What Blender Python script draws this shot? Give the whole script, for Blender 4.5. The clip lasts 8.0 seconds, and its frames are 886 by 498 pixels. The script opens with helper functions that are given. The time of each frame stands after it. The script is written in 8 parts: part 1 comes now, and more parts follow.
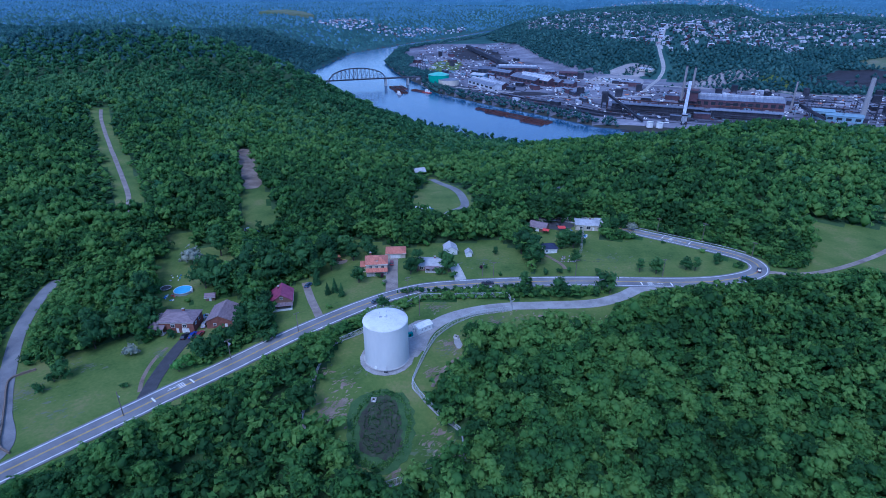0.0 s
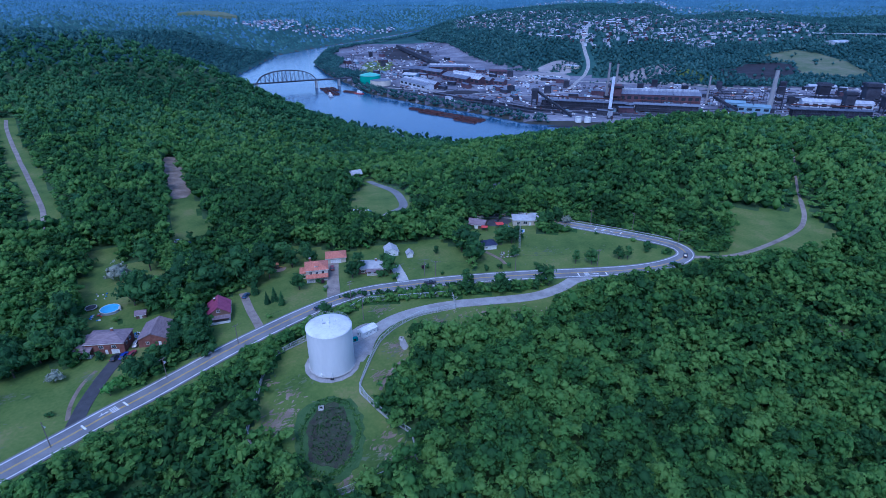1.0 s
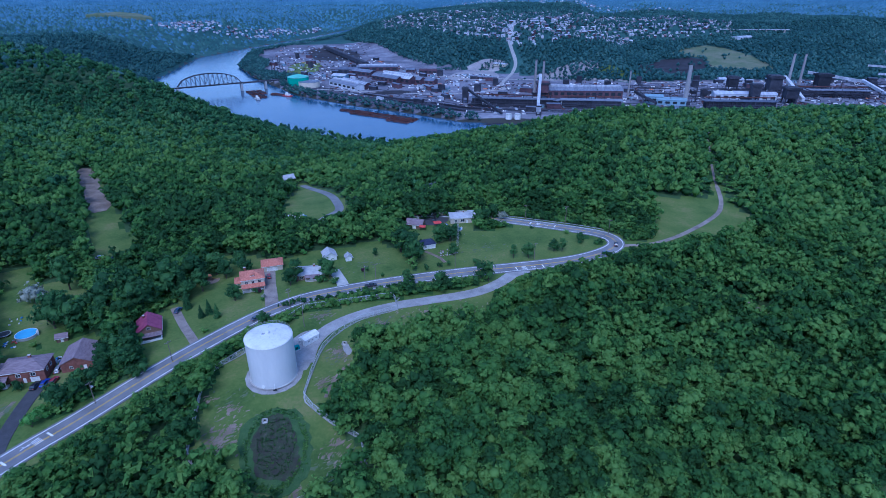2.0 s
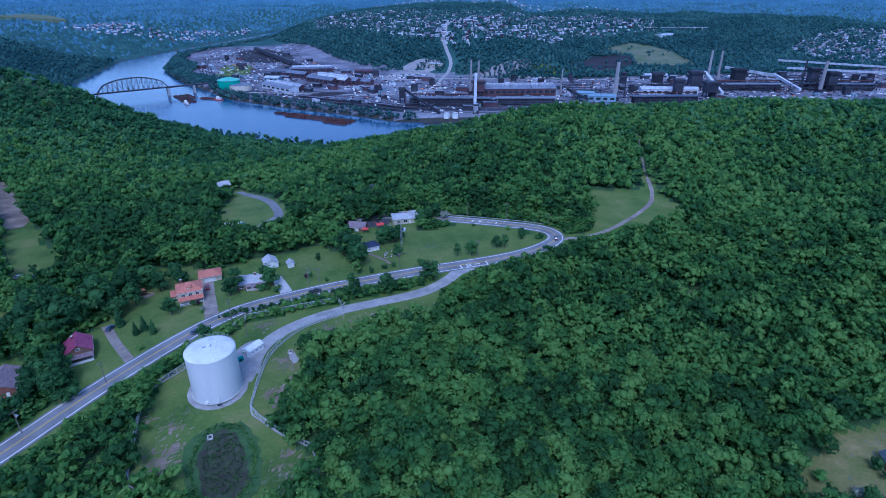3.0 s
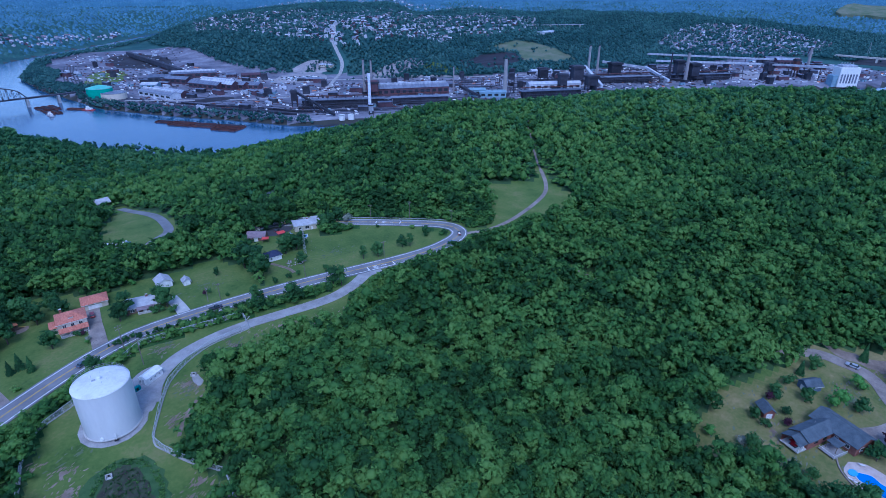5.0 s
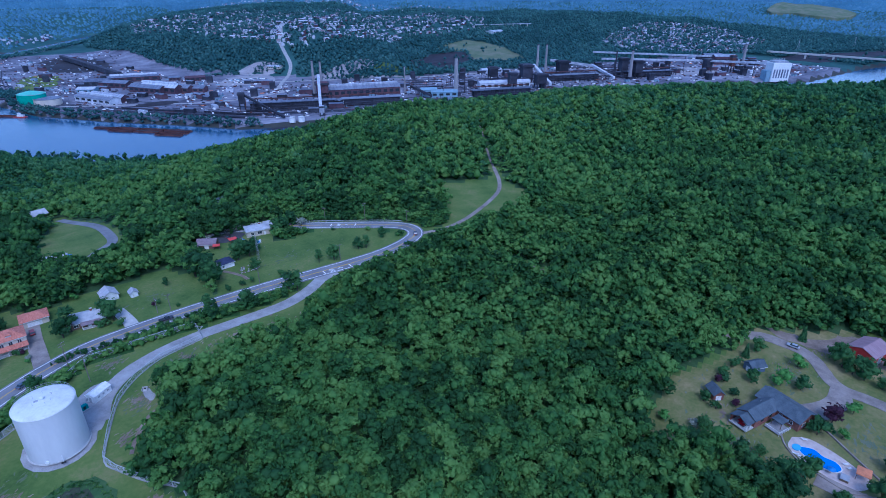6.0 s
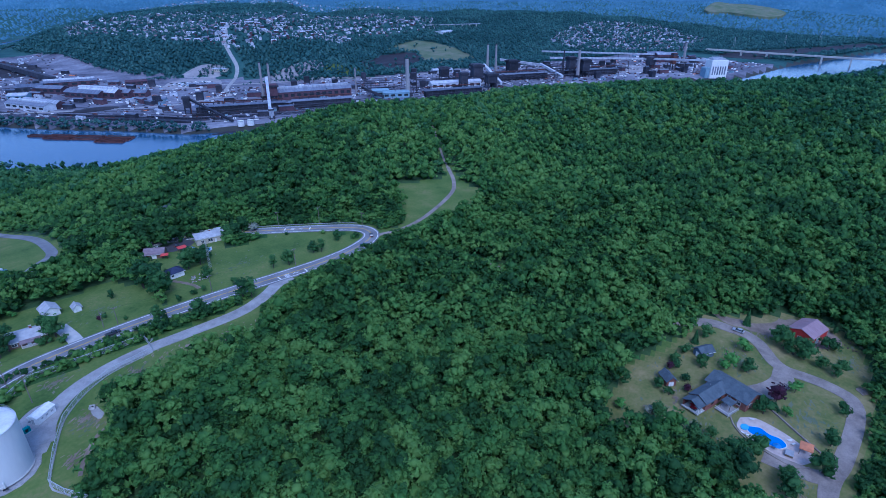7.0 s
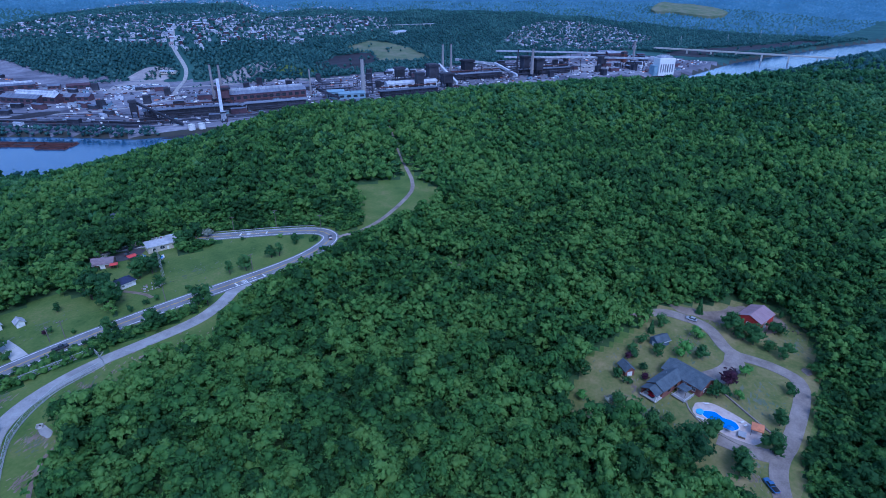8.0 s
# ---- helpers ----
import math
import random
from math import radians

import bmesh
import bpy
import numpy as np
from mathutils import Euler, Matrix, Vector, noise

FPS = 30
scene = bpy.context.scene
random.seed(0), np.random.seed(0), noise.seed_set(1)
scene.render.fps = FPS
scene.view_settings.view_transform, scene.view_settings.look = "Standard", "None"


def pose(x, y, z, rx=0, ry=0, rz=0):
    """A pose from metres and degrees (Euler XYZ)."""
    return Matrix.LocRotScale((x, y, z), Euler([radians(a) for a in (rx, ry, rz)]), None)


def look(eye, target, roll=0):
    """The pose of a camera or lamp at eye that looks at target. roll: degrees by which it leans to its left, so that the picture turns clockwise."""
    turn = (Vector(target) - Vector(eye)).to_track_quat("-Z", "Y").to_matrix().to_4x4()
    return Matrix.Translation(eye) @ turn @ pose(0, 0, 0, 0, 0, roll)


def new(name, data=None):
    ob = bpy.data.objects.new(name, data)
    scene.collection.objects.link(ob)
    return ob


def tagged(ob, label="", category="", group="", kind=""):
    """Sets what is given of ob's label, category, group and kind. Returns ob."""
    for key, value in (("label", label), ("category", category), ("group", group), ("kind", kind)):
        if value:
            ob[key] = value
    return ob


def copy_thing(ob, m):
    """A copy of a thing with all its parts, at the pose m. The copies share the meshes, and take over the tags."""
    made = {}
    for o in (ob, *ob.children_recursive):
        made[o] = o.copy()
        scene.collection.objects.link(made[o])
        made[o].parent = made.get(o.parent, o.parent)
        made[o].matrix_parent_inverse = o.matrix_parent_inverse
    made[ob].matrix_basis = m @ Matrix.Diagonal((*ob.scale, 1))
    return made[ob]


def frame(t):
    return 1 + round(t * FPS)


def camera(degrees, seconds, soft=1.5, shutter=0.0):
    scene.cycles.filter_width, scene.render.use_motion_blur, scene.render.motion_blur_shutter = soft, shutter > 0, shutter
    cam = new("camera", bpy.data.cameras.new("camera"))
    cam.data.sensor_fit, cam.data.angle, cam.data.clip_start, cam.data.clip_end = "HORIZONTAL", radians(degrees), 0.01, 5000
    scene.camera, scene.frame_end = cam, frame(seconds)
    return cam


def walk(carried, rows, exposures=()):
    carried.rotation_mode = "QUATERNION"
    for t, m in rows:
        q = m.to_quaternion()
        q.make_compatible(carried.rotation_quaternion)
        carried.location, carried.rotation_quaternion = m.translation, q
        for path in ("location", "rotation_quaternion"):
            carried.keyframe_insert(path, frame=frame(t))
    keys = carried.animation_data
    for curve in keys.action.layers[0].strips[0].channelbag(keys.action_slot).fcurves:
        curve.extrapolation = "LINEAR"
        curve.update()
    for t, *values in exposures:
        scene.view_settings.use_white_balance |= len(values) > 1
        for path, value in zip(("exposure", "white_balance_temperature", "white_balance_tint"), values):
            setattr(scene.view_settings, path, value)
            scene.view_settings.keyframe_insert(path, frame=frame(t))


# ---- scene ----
EXPOSURE, KELVIN, TINT = 0.43, 4520, 21
cam = camera(77.0, 8.0, 0.15)
# seconds, eye (x, y, z), yaw, pitch, roll: a drone that hovers and turns to its right
PATH = [
    (0.0, 0.00, 0.00, 125.00, 0.00, -25.52, 0.10),
    (0.5, -0.00, -0.08, 125.27, -3.19, -25.53, 0.07),
    (1.0, 0.01, -0.18, 125.52, -6.74, -25.55, 0.00),
    (1.5, 0.03, -0.28, 125.74, -10.20, -25.57, -0.05),
    (2.0, 0.06, -0.40, 125.94, -13.65, -25.60, -0.04),
    (3.5, 0.23, -0.84, 126.39, -22.82, -25.61, -0.00),
    (4.0, 0.31, -1.00, 126.50, -25.48, -25.62, 0.02),
    (4.5, 0.40, -1.18, 126.58, -28.06, -25.64, 0.01),
    (6.0, 0.74, -1.80, 126.67, -35.41, -25.66, -0.04),
    (6.5, 0.87, -2.03, 126.66, -37.81, -25.65, -0.04),
    (7.0, 1.02, -2.27, 126.62, -40.23, -25.62, -0.02),
    (7.5, 1.18, -2.53, 126.55, -42.59, -25.63, 0.03),
    (8.0, 1.35, -2.79, 126.46, -44.63, -25.61, 0.08),
]
walk(cam, [(t, pose(x, y, z, 90 + pitch, 0, yaw) @ pose(0, 0, 0, 0, 0, roll)) for t, x, y, z, yaw, pitch, roll in PATH],
     [(0.0, EXPOSURE, KELVIN, TINT), (8.0, EXPOSURE, KELVIN, TINT)])

# ---- light: high thin cloud, a soft sun from behind the drone's right shoulder ----
SUN_UP, SUN_FROM = 52.0, 205.0   # degrees above the horizon; compass bearing it shines from (0 is +y, clockwise)
world = bpy.data.worlds.new("sky")
scene.world = world
world.use_nodes = True
wn = world.node_tree.nodes
sky = wn.new("ShaderNodeTexSky")
sky.sky_type, sky.sun_disc = "NISHITA", False
sky.sun_elevation, sky.sun_rotation = radians(SUN_UP), radians(SUN_FROM)
sky.air_density, sky.dust_density, sky.ozone_density = 1.0, 0.8, 1.5
world.node_tree.links.new(sky.outputs[0], wn["Background"].inputs[0])
wn["Background"].inputs[1].default_value = 0.148
sun = new("sun", bpy.data.lights.new("sun", "SUN"))
sun.data.energy, sun.data.angle, sun.data.color = 1.15, radians(24), (1.0, 0.96, 0.9)
sb, se = radians(SUN_FROM), radians(SUN_UP)
sun.matrix_world = look((0, 0, 300), (-math.sin(sb) * math.cos(se), -math.cos(sb) * math.cos(se), 300 - math.sin(se)))

# ---- materials ----
def material(name, colours, scale=1.0, rough=0.85, bump=0.3, bump_scale=None, fine=None, metal=0.0, tint=None, per_object=0.0,
             per_island=0.0, specular=0.4, coat=0.0, detail=6.0, stretch=(1, 1, 1), translucent=0.0):
    """A surface: a ramp over coarse noise, broken by fine noise, with relief. colours: two to four RGB. tint: name of a stored factor."""
    m = bpy.data.materials.new(name)
    m.use_nodes = True
    n, l = m.node_tree.nodes, m.node_tree.links
    b = n["Principled BSDF"]
    b.inputs["Roughness"].default_value, b.inputs["Metallic"].default_value = rough, metal
    b.inputs["Specular IOR Level"].default_value = specular
    b.inputs["Coat Weight"].default_value = coat
    where = n.new("ShaderNodeTexCoord")
    mapping = n.new("ShaderNodeMapping")
    mapping.inputs["Scale"].default_value = stretch
    l.new(where.outputs["Object"], mapping.inputs[0])
    coarse = n.new("ShaderNodeTexNoise")
    coarse.inputs["Scale"].default_value, coarse.inputs["Detail"].default_value = scale, detail
    coarse.inputs["Roughness"].default_value = 0.6
    l.new(mapping.outputs[0], coarse.inputs["Vector"])
    small = n.new("ShaderNodeTexNoise")
    small.inputs["Scale"].default_value, small.inputs["Detail"].default_value = fine or scale * 9, 4
    l.new(mapping.outputs[0], small.inputs["Vector"])
    factor = n.new("ShaderNodeMath")
    factor.operation = "MULTIPLY_ADD"
    factor.inputs[1].default_value, factor.inputs[2].default_value = 0.35, -0.175
    l.new(small.outputs["Fac"], factor.inputs[0])
    total = n.new("ShaderNodeMath")
    l.new(coarse.outputs["Fac"], total.inputs[0])
    l.new(factor.outputs[0], total.inputs[1])
    last = total
    extras = []
    if tint:
        a = n.new("ShaderNodeAttribute")
        a.attribute_name = tint
        extras.append((a.outputs["Fac"], 0.9))
    if per_object:
        extras.append((n.new("ShaderNodeObjectInfo").outputs["Random"], per_object))
    if per_island:
        extras.append((n.new("ShaderNodeNewGeometry").outputs["Random Per Island"], per_island))
    for source, amount in extras:
        shift = n.new("ShaderNodeMath")
        shift.operation = "MULTIPLY_ADD"
        shift.inputs[1].default_value, shift.inputs[2].default_value = amount, -amount / 2
        l.new(source, shift.inputs[0])
        add = n.new("ShaderNodeMath")
        l.new(last.outputs[0], add.inputs[0])
        l.new(shift.outputs[0], add.inputs[1])
        last = add
    ramp = n.new("ShaderNodeValToRGB")
    k = len(colours)
    for i in range(k):
        if i > 1:
            ramp.color_ramp.elements.new(0.5)
    for i, c in enumerate(colours):
        e = ramp.color_ramp.elements[i]
        e.position = 0.28 + 0.44 * i / max(1, k - 1)
        e.color = (*c, 1)
    l.new(last.outputs[0], ramp.inputs[0])
    l.new(ramp.outputs[0], b.inputs["Base Color"])
    if translucent:
        glow = n.new("ShaderNodeBsdfTranslucent")
        mixed = n.new("ShaderNodeMixShader")
        mixed.inputs[0].default_value = translucent
        l.new(ramp.outputs[0], glow.inputs["Color"])
        l.new(b.outputs[0], mixed.inputs[1])
        l.new(glow.outputs[0], mixed.inputs[2])
        l.new(mixed.outputs[0], n["Material Output"].inputs["Surface"])
    if bump:
        relief = n.new("ShaderNodeBump")
        relief.inputs["Strength"].default_value = bump
        relief.inputs["Distance"].default_value = 0.1
        grain = n.new("ShaderNodeTexNoise")
        grain.inputs["Scale"].default_value, grain.inputs["Detail"].default_value = bump_scale or scale * 12, 3
        l.new(mapping.outputs[0], grain.inputs["Vector"])
        l.new(grain.outputs["Fac"], relief.inputs["Height"])
        l.new(relief.outputs[0], b.inputs["Normal"])
    return m


M_LEAF = material("leaves", [(0.043, 0.110, 0.034), (0.073, 0.178, 0.045), (0.110, 0.240, 0.056), (0.168, 0.310, 0.074)], 0.05, 0.7, 0, tint="tint", per_island=0.10, specular=0.12, translucent=0.45)
# distance haze put into the leaf colour, in two strengths
M_LEAF_HAZE_MID = material("slightly haze-blued leaves", [(0.039, 0.110, 0.048), (0.060, 0.165, 0.064), (0.092, 0.218, 0.080), (0.132, 0.27, 0.098)], 0.04, 0.7, 0, tint="tint", per_island=0.10, specular=0.12, translucent=0.45)
M_LEAF_HAZE = material("haze-blued green leaves", [(0.033, 0.092, 0.088), (0.054, 0.134, 0.122), (0.088, 0.182, 0.160)], 0.03, 0.65, 0, tint="tint", per_island=0.10, specular=0.15, translucent=0.25)
# bluest leaves: thick distance haze put into the colour
M_LEAF_HAZE_FAR = material("deep haze-blue leaves", [(0.060, 0.135, 0.190), (0.078, 0.170, 0.232), (0.100, 0.205, 0.275)], 0.008, 0.7, 0, tint="tint", per_island=0.2, specular=0.1)
M_LEAF_DARK = material("dark leaves", [(0.034, 0.092, 0.034), (0.056, 0.142, 0.046), (0.090, 0.200, 0.060)], 0.5, 0.65, 0, per_object=0.5, per_island=0.25, specular=0.12, translucent=0.4)
M_LEAF_BRIGHT = material("bright leaves", [(0.06, 0.17, 0.035), (0.10, 0.26, 0.045), (0.15, 0.32, 0.07)], 0.5, 0.7, 0, per_island=0.3, specular=0.3, translucent=0.25)
M_LEAF_PURPLE = material("purple leaves", [(0.025, 0.008, 0.018), (0.055, 0.015, 0.030)], 0.5, 0.7, 0, per_island=0.3, specular=0.25)
M_LEAF_PALE = material("pale blossom", [(0.13, 0.16, 0.11), (0.22, 0.25, 0.19), (0.31, 0.33, 0.27)], 0.5, 0.8, 0, per_island=0.25)
M_BARK = material("bark", [(0.05, 0.04, 0.03), (0.11, 0.09, 0.07)], 2, 0.9, 0.6)
M_FLOOR = material("forest floor", [(0.024, 0.058, 0.018), (0.040, 0.088, 0.026), (0.062, 0.110, 0.036)], 0.15, 0.95, 0.5)
M_ROUGH = material("rough green growth", [(0.022, 0.060, 0.018), (0.036, 0.090, 0.022), (0.060, 0.120, 0.032)], 0.25, 0.95, 0.8, bump_scale=1.2, fine=1.5, specular=0.15)
M_GRASS = material("grass", [(0.058, 0.106, 0.025), (0.092, 0.148, 0.034), (0.130, 0.178, 0.046), (0.19, 0.195, 0.074)], 0.045, 0.9, 0.5, bump_scale=2.2, fine=0.9, specular=0.15)
M_OLIVE = material("olive summer grass", [(0.092, 0.128, 0.036), (0.150, 0.165, 0.052), (0.212, 0.195, 0.078), (0.295, 0.245, 0.115)], 0.09, 0.92, 0.5, bump_scale=2.5, fine=0.8, specular=0.15)
M_DRIVE = material("brown drive gravel", [(0.17, 0.142, 0.122), (0.26, 0.220, 0.188), (0.35, 0.300, 0.255)], 0.2, 0.95, 0.4, fine=2.0, bump_scale=12)
M_DRY = material("dry grass", [(0.085, 0.125, 0.065), (0.12, 0.155, 0.085), (0.16, 0.178, 0.115), (0.20, 0.20, 0.145)], 0.02, 0.95, 0.5, bump_scale=3, fine=0.3, specular=0.1)
# the yard's blue-grey holds distance haze put into the colour
M_YARD = material("works yard", [(0.070, 0.072, 0.095), (0.135, 0.135, 0.165), (0.205, 0.205, 0.24), (0.31, 0.31, 0.345)], 0.012, 0.95, 0.3, fine=0.09, specular=0.1)
# ground of the distant woods, with haze put into its colour
M_FARLAND_HAZE = material("haze-tinted far woods", [(0.026, 0.072, 0.070), (0.042, 0.100, 0.092), (0.060, 0.130, 0.112)], 0.012, 0.9, 1.0, bump_scale=0.07, fine=0.1, specular=0.1)
# haze of the outermost hills put into their ground colour
M_FARHAZE = material("haze-blue far hills", [(0.055, 0.130, 0.190), (0.075, 0.165, 0.235), (0.100, 0.205, 0.285)], 0.006, 0.95, 0.6, bump_scale=0.03, fine=0.05, specular=0.05)
M_ASPHALT = material("asphalt", [(0.14, 0.14, 0.148), (0.20, 0.20, 0.205), (0.26, 0.258, 0.255)], 0.12, 0.9, 0.2, fine=3, bump_scale=20)
M_DARKASPHALT = material("dark asphalt", [(0.045, 0.045, 0.05), (0.075, 0.075, 0.08)], 0.3, 0.85, 0.2, fine=4, bump_scale=20)
M_GRAVEL = material("gravel", [(0.22, 0.215, 0.21), (0.33, 0.32, 0.31), (0.42, 0.41, 0.39)], 0.2, 0.95, 0.4, fine=2.5, bump_scale=14)
M_DIRT = material("dirt", [(0.13, 0.10, 0.075), (0.22, 0.17, 0.13), (0.31, 0.25, 0.20)], 0.15, 0.95, 0.5, fine=1.6, bump_scale=6)
M_CONCRETE = material("concrete", [(0.34, 0.33, 0.31), (0.46, 0.45, 0.42), (0.55, 0.53, 0.5)], 0.3, 0.9, 0.2, fine=5, bump_scale=18)
M_WHITELINE = material("white road paint", [(0.65, 0.65, 0.64), (0.85, 0.85, 0.83)], 0.6, 0.8, 0.1, fine=5)
M_YELLOWLINE = material("yellow road paint", [(0.55, 0.36, 0.05), (0.72, 0.47, 0.06)], 0.6, 0.8, 0.1, fine=5)
M_TANK = material("white tank paint", [(0.50, 0.505, 0.515), (0.56, 0.56, 0.565), (0.60, 0.60, 0.60)], 0.10, 0.5, 0.03, fine=1.2, bump_scale=1.5, stretch=(1, 1, 0.25))
# lighter than the shell: light from the sky put into the colour
M_TANKTOP = material("weathered tank roof in sky-lit tone", [(0.54, 0.53, 0.51), (0.68, 0.675, 0.665), (0.76, 0.76, 0.75)], 0.22, 0.6, 0.05, fine=1.4)
M_STEEL = material("galvanised steel", [(0.30, 0.31, 0.32), (0.45, 0.46, 0.47)], 1.5, 0.5, 0.05, metal=0.6)
M_WOODPOLE = material("weathered pole wood", [(0.12, 0.10, 0.085), (0.22, 0.19, 0.16)], 2, 0.9, 0.4, stretch=(1, 1, 0.1))
M_TEAL = material("teal painted steel", [(0.01, 0.20, 0.19), (0.015, 0.30, 0.27)], 1.0, 0.5, 0.05)
# soot-dark steel, its bluish cast is haze mixed into the colour
M_DARKSTEEL = material("sooty steel", [(0.012, 0.014, 0.022), (0.028, 0.031, 0.046), (0.058, 0.060, 0.080)], 0.06, 0.8, 0.2, fine=0.8, per_object=0.3)
M_RUST = material("rusty steel", [(0.040, 0.018, 0.018), (0.085, 0.034, 0.030), (0.13, 0.055, 0.045)], 0.12, 0.9, 0.3, fine=1.1, per_object=0.3)
# coal lifted towards mauve: haze put into the colour
M_COAL = material("coal", [(0.016, 0.015, 0.019), (0.036, 0.034, 0.042)], 0.03, 0.9, 0.8, bump_scale=0.3)
M_WATERBED = material("river bed", [(0.03, 0.035, 0.03), (0.05, 0.05, 0.04)], 0.05, 0.9, 0)


def paint(name, rgb, rough=0.6, metal=0.0, spread=0.25, scale=0.8, **more):
    """Plain paint with slight fading and dirt."""
    lo = tuple(c * (1 - spread) for c in rgb)
    hi = tuple(min(0.9, c * (1 + spread * 0.5)) for c in rgb)
    return material(name, [lo, rgb, hi], scale, rough, more.pop("bump", 0.05), metal=metal, **more)


def water_material():
    m = bpy.data.materials.new("river water")
    m.use_nodes = True
    n, l = m.node_tree.nodes, m.node_tree.links
    b = n["Principled BSDF"]
    b.inputs["Base Color"].default_value = (0.03, 0.08, 0.15, 1)
    b.inputs["Roughness"].default_value = 0.16
    b.inputs["IOR"].default_value = 1.33
    where = n.new("ShaderNodeTexCoord")
    wave = n.new("ShaderNodeTexNoise")
    wave.inputs["Scale"].default_value, wave.inputs["Detail"].default_value = 0.25, 5
    relief = n.new("ShaderNodeBump")
    relief.inputs["Strength"].default_value, relief.inputs["Distance"].default_value = 0.3, 0.5
    l.new(where.outputs["Object"], wave.inputs["Vector"])
    l.new(wave.outputs["Fac"], relief.inputs["Height"])
    l.new(relief.outputs[0], b.inputs["Normal"])
    return m


M_WATER = water_material()
# ---- the lie of the land: heights (x, y, z) in metres, chosen to fit the camera's view, z 0 at the tank's foot ----
RIVER_Z, YARD_Z = -120.0, -112.0
SPOTS_NEAR = [
    (0, 0, -14), (-20, 160, 0), (20, 225, 1), (-122, 112, 0), (-45, 193, 1), (57, 227, 1), (110, 229, 1),
    (151, 238, 2), (111, 281, 0), (-134, 127, 0), (-100, 200, -1), (-200, 230, 0), (-97, 276, -3),
    (-168, 444, -4), (15, 339, -6), (0, 450, -22), (0, 560, -40), (-20, 650, -52), (231, 265, 2),
    (170, 42, -8), (232, 46, -6), (100, 100, -12), (300, 150, 2), (30, 110, -5), (-60, 90, -8)]
SPOTS_HILLS = [
    (-99, 743, -28), (-183, 830, 4), (-342, 940, 31), (-522, 1025, 44), (-722, 958, 38), (-348, 569, 8),
    (-207, 349, 3), (129, 483, -12), (219, 515, -8), (271, 490, 6), (386, 460, 6), (505, 409, 14),
    (636, 338, 15), (672, 258, 13), (776, 194, 15), (1086, 172, 12), (600, 490, -18), (760, 470, -25), (950, 420, -40), (1080, 400, -45), (1260, 310, -40), (-280, 800, 20), (440, 250, 0)]
SPOTS_FAR = [
    (-500, 2200, -45), (-1500, 2200, 0), (-900, 3500, -20), (-200, 4400, -30), (-2500, 3000, 10), (-1200, 1200, 25),
    (-900, 600, 15), (1460, 220, -12), (1800, 200, -30), (3000, 100, -5), (0, -400, -10), (-600, -200, -5), (600, -200, -5),
    (-4500, 4000, 0), (4500, -1500, -10), (-4500, -4500, -10), (4500, -4500, -10), (-850, 1650, -15)]
BANK_NEAR = [(3400, 5000), (2200, 4700), (1300, 4150), (700, 3850), (300, 3500), (15, 2923), (-163, 2637), (-358, 2258), (-400, 1737), (-270, 1400), (-150, 1180),
             (58, 960), (200, 860), (450, 790), (800, 760), (1200, 690), (1650, 520), (2335, 480), (3030, 440), (3400, 300), (3700, 0), (4000, -700), (4400, -1600)]
BANK_FAR = [(3400, 4860), (2200, 4560), (1300, 4000), (760, 3700), (420, 3380), (150, 2920), (30, 2720), (-192, 2360), (-200, 1975), (-144, 1740), (-20, 1407), (107, 1247),
            (204, 1149), (284, 1050), (500, 960), (850, 920), (1300, 860), (1713, 690), (2093, 709), (2641, 652), (3025, 600), (3600, 460), (3950, 120), (4300, -600), (4700, -1600)]


def fade(a, b, v):
    """Smooth step from 0 at a to 1 at b."""
    t = np.clip((v - a) / (b - a), 0, 1)
    return t * t * (3 - 2 * t)


class Heights:
    """A smooth surface through the chosen heights."""
    def __init__(self, spots, soft):
        s = np.array(spots, float)
        self.p, self.soft, self.mean = s[:, :2], soft, s[:, 2].mean()
        d = np.linalg.norm(self.p[:, None] - self.p[None], axis=2)
        k = -np.sqrt(d * d + soft * soft)
        n = len(s)
        a = np.zeros((n + 1, n + 1))
        a[:n, :n], a[n, :n], a[:n, n] = k - 0.5 * np.eye(n), 1, 1
        self.w = np.linalg.solve(a, np.append(s[:, 2], 0))

    def __call__(self, x, y):
        out = np.full(x.shape, self.w[-1])
        for (px, py), w in zip(self.p, self.w):
            out += -w * np.sqrt((x - px) ** 2 + (y - py) ** 2 + self.soft ** 2)
        return out


def line_distance(x, y, line):
    """Distance to a polyline, with its sign: plus on its right."""
    best, sign = np.full(x.shape, 1e9), np.ones(x.shape)
    for (ax, ay), (bx, by) in zip(line, line[1:]):
        dx, dy = bx - ax, by - ay
        t = np.clip(((x - ax) * dx + (y - ay) * dy) / max(1e-9, dx * dx + dy * dy), 0, 1)
        d = np.hypot(x - ax - t * dx, y - ay - t * dy)
        side = np.where((x - ax) * dy - (y - ay) * dx >= 0, 1.0, -1.0)
        near = d < best
        best, sign = np.where(near, d, best), np.where(near, side, sign)
    return best * sign


def waves(x, y, size, seed):
    """Gentle rolling noise, about -1 to 1."""
    r = np.random.RandomState(seed)
    out = np.zeros(x.shape)
    for i in range(9):
        a, f, p = r.uniform(0, 6.283), r.uniform(0.6, 1.8) / size, r.uniform(0, 6.283)
        out += np.sin((x * np.cos(a) + y * np.sin(a)) * f * 6.283 + p)
    return out / 4


# foot of the town's hill, from the north round its western end to the valley behind the works
HILL_FOOT = [(1500, 5200), (700, 3900), (330, 3300), (180, 2845), (236, 2553), (309, 2173), (388, 1790), (500, 1660), (610, 1540), (700, 1410), (800, 1350), (1000, 1330), (1400, 1250), (2000, 1150), (3000, 900)]
UPLAND = Heights(SPOTS_NEAR + SPOTS_HILLS + SPOTS_FAR, 45.0)


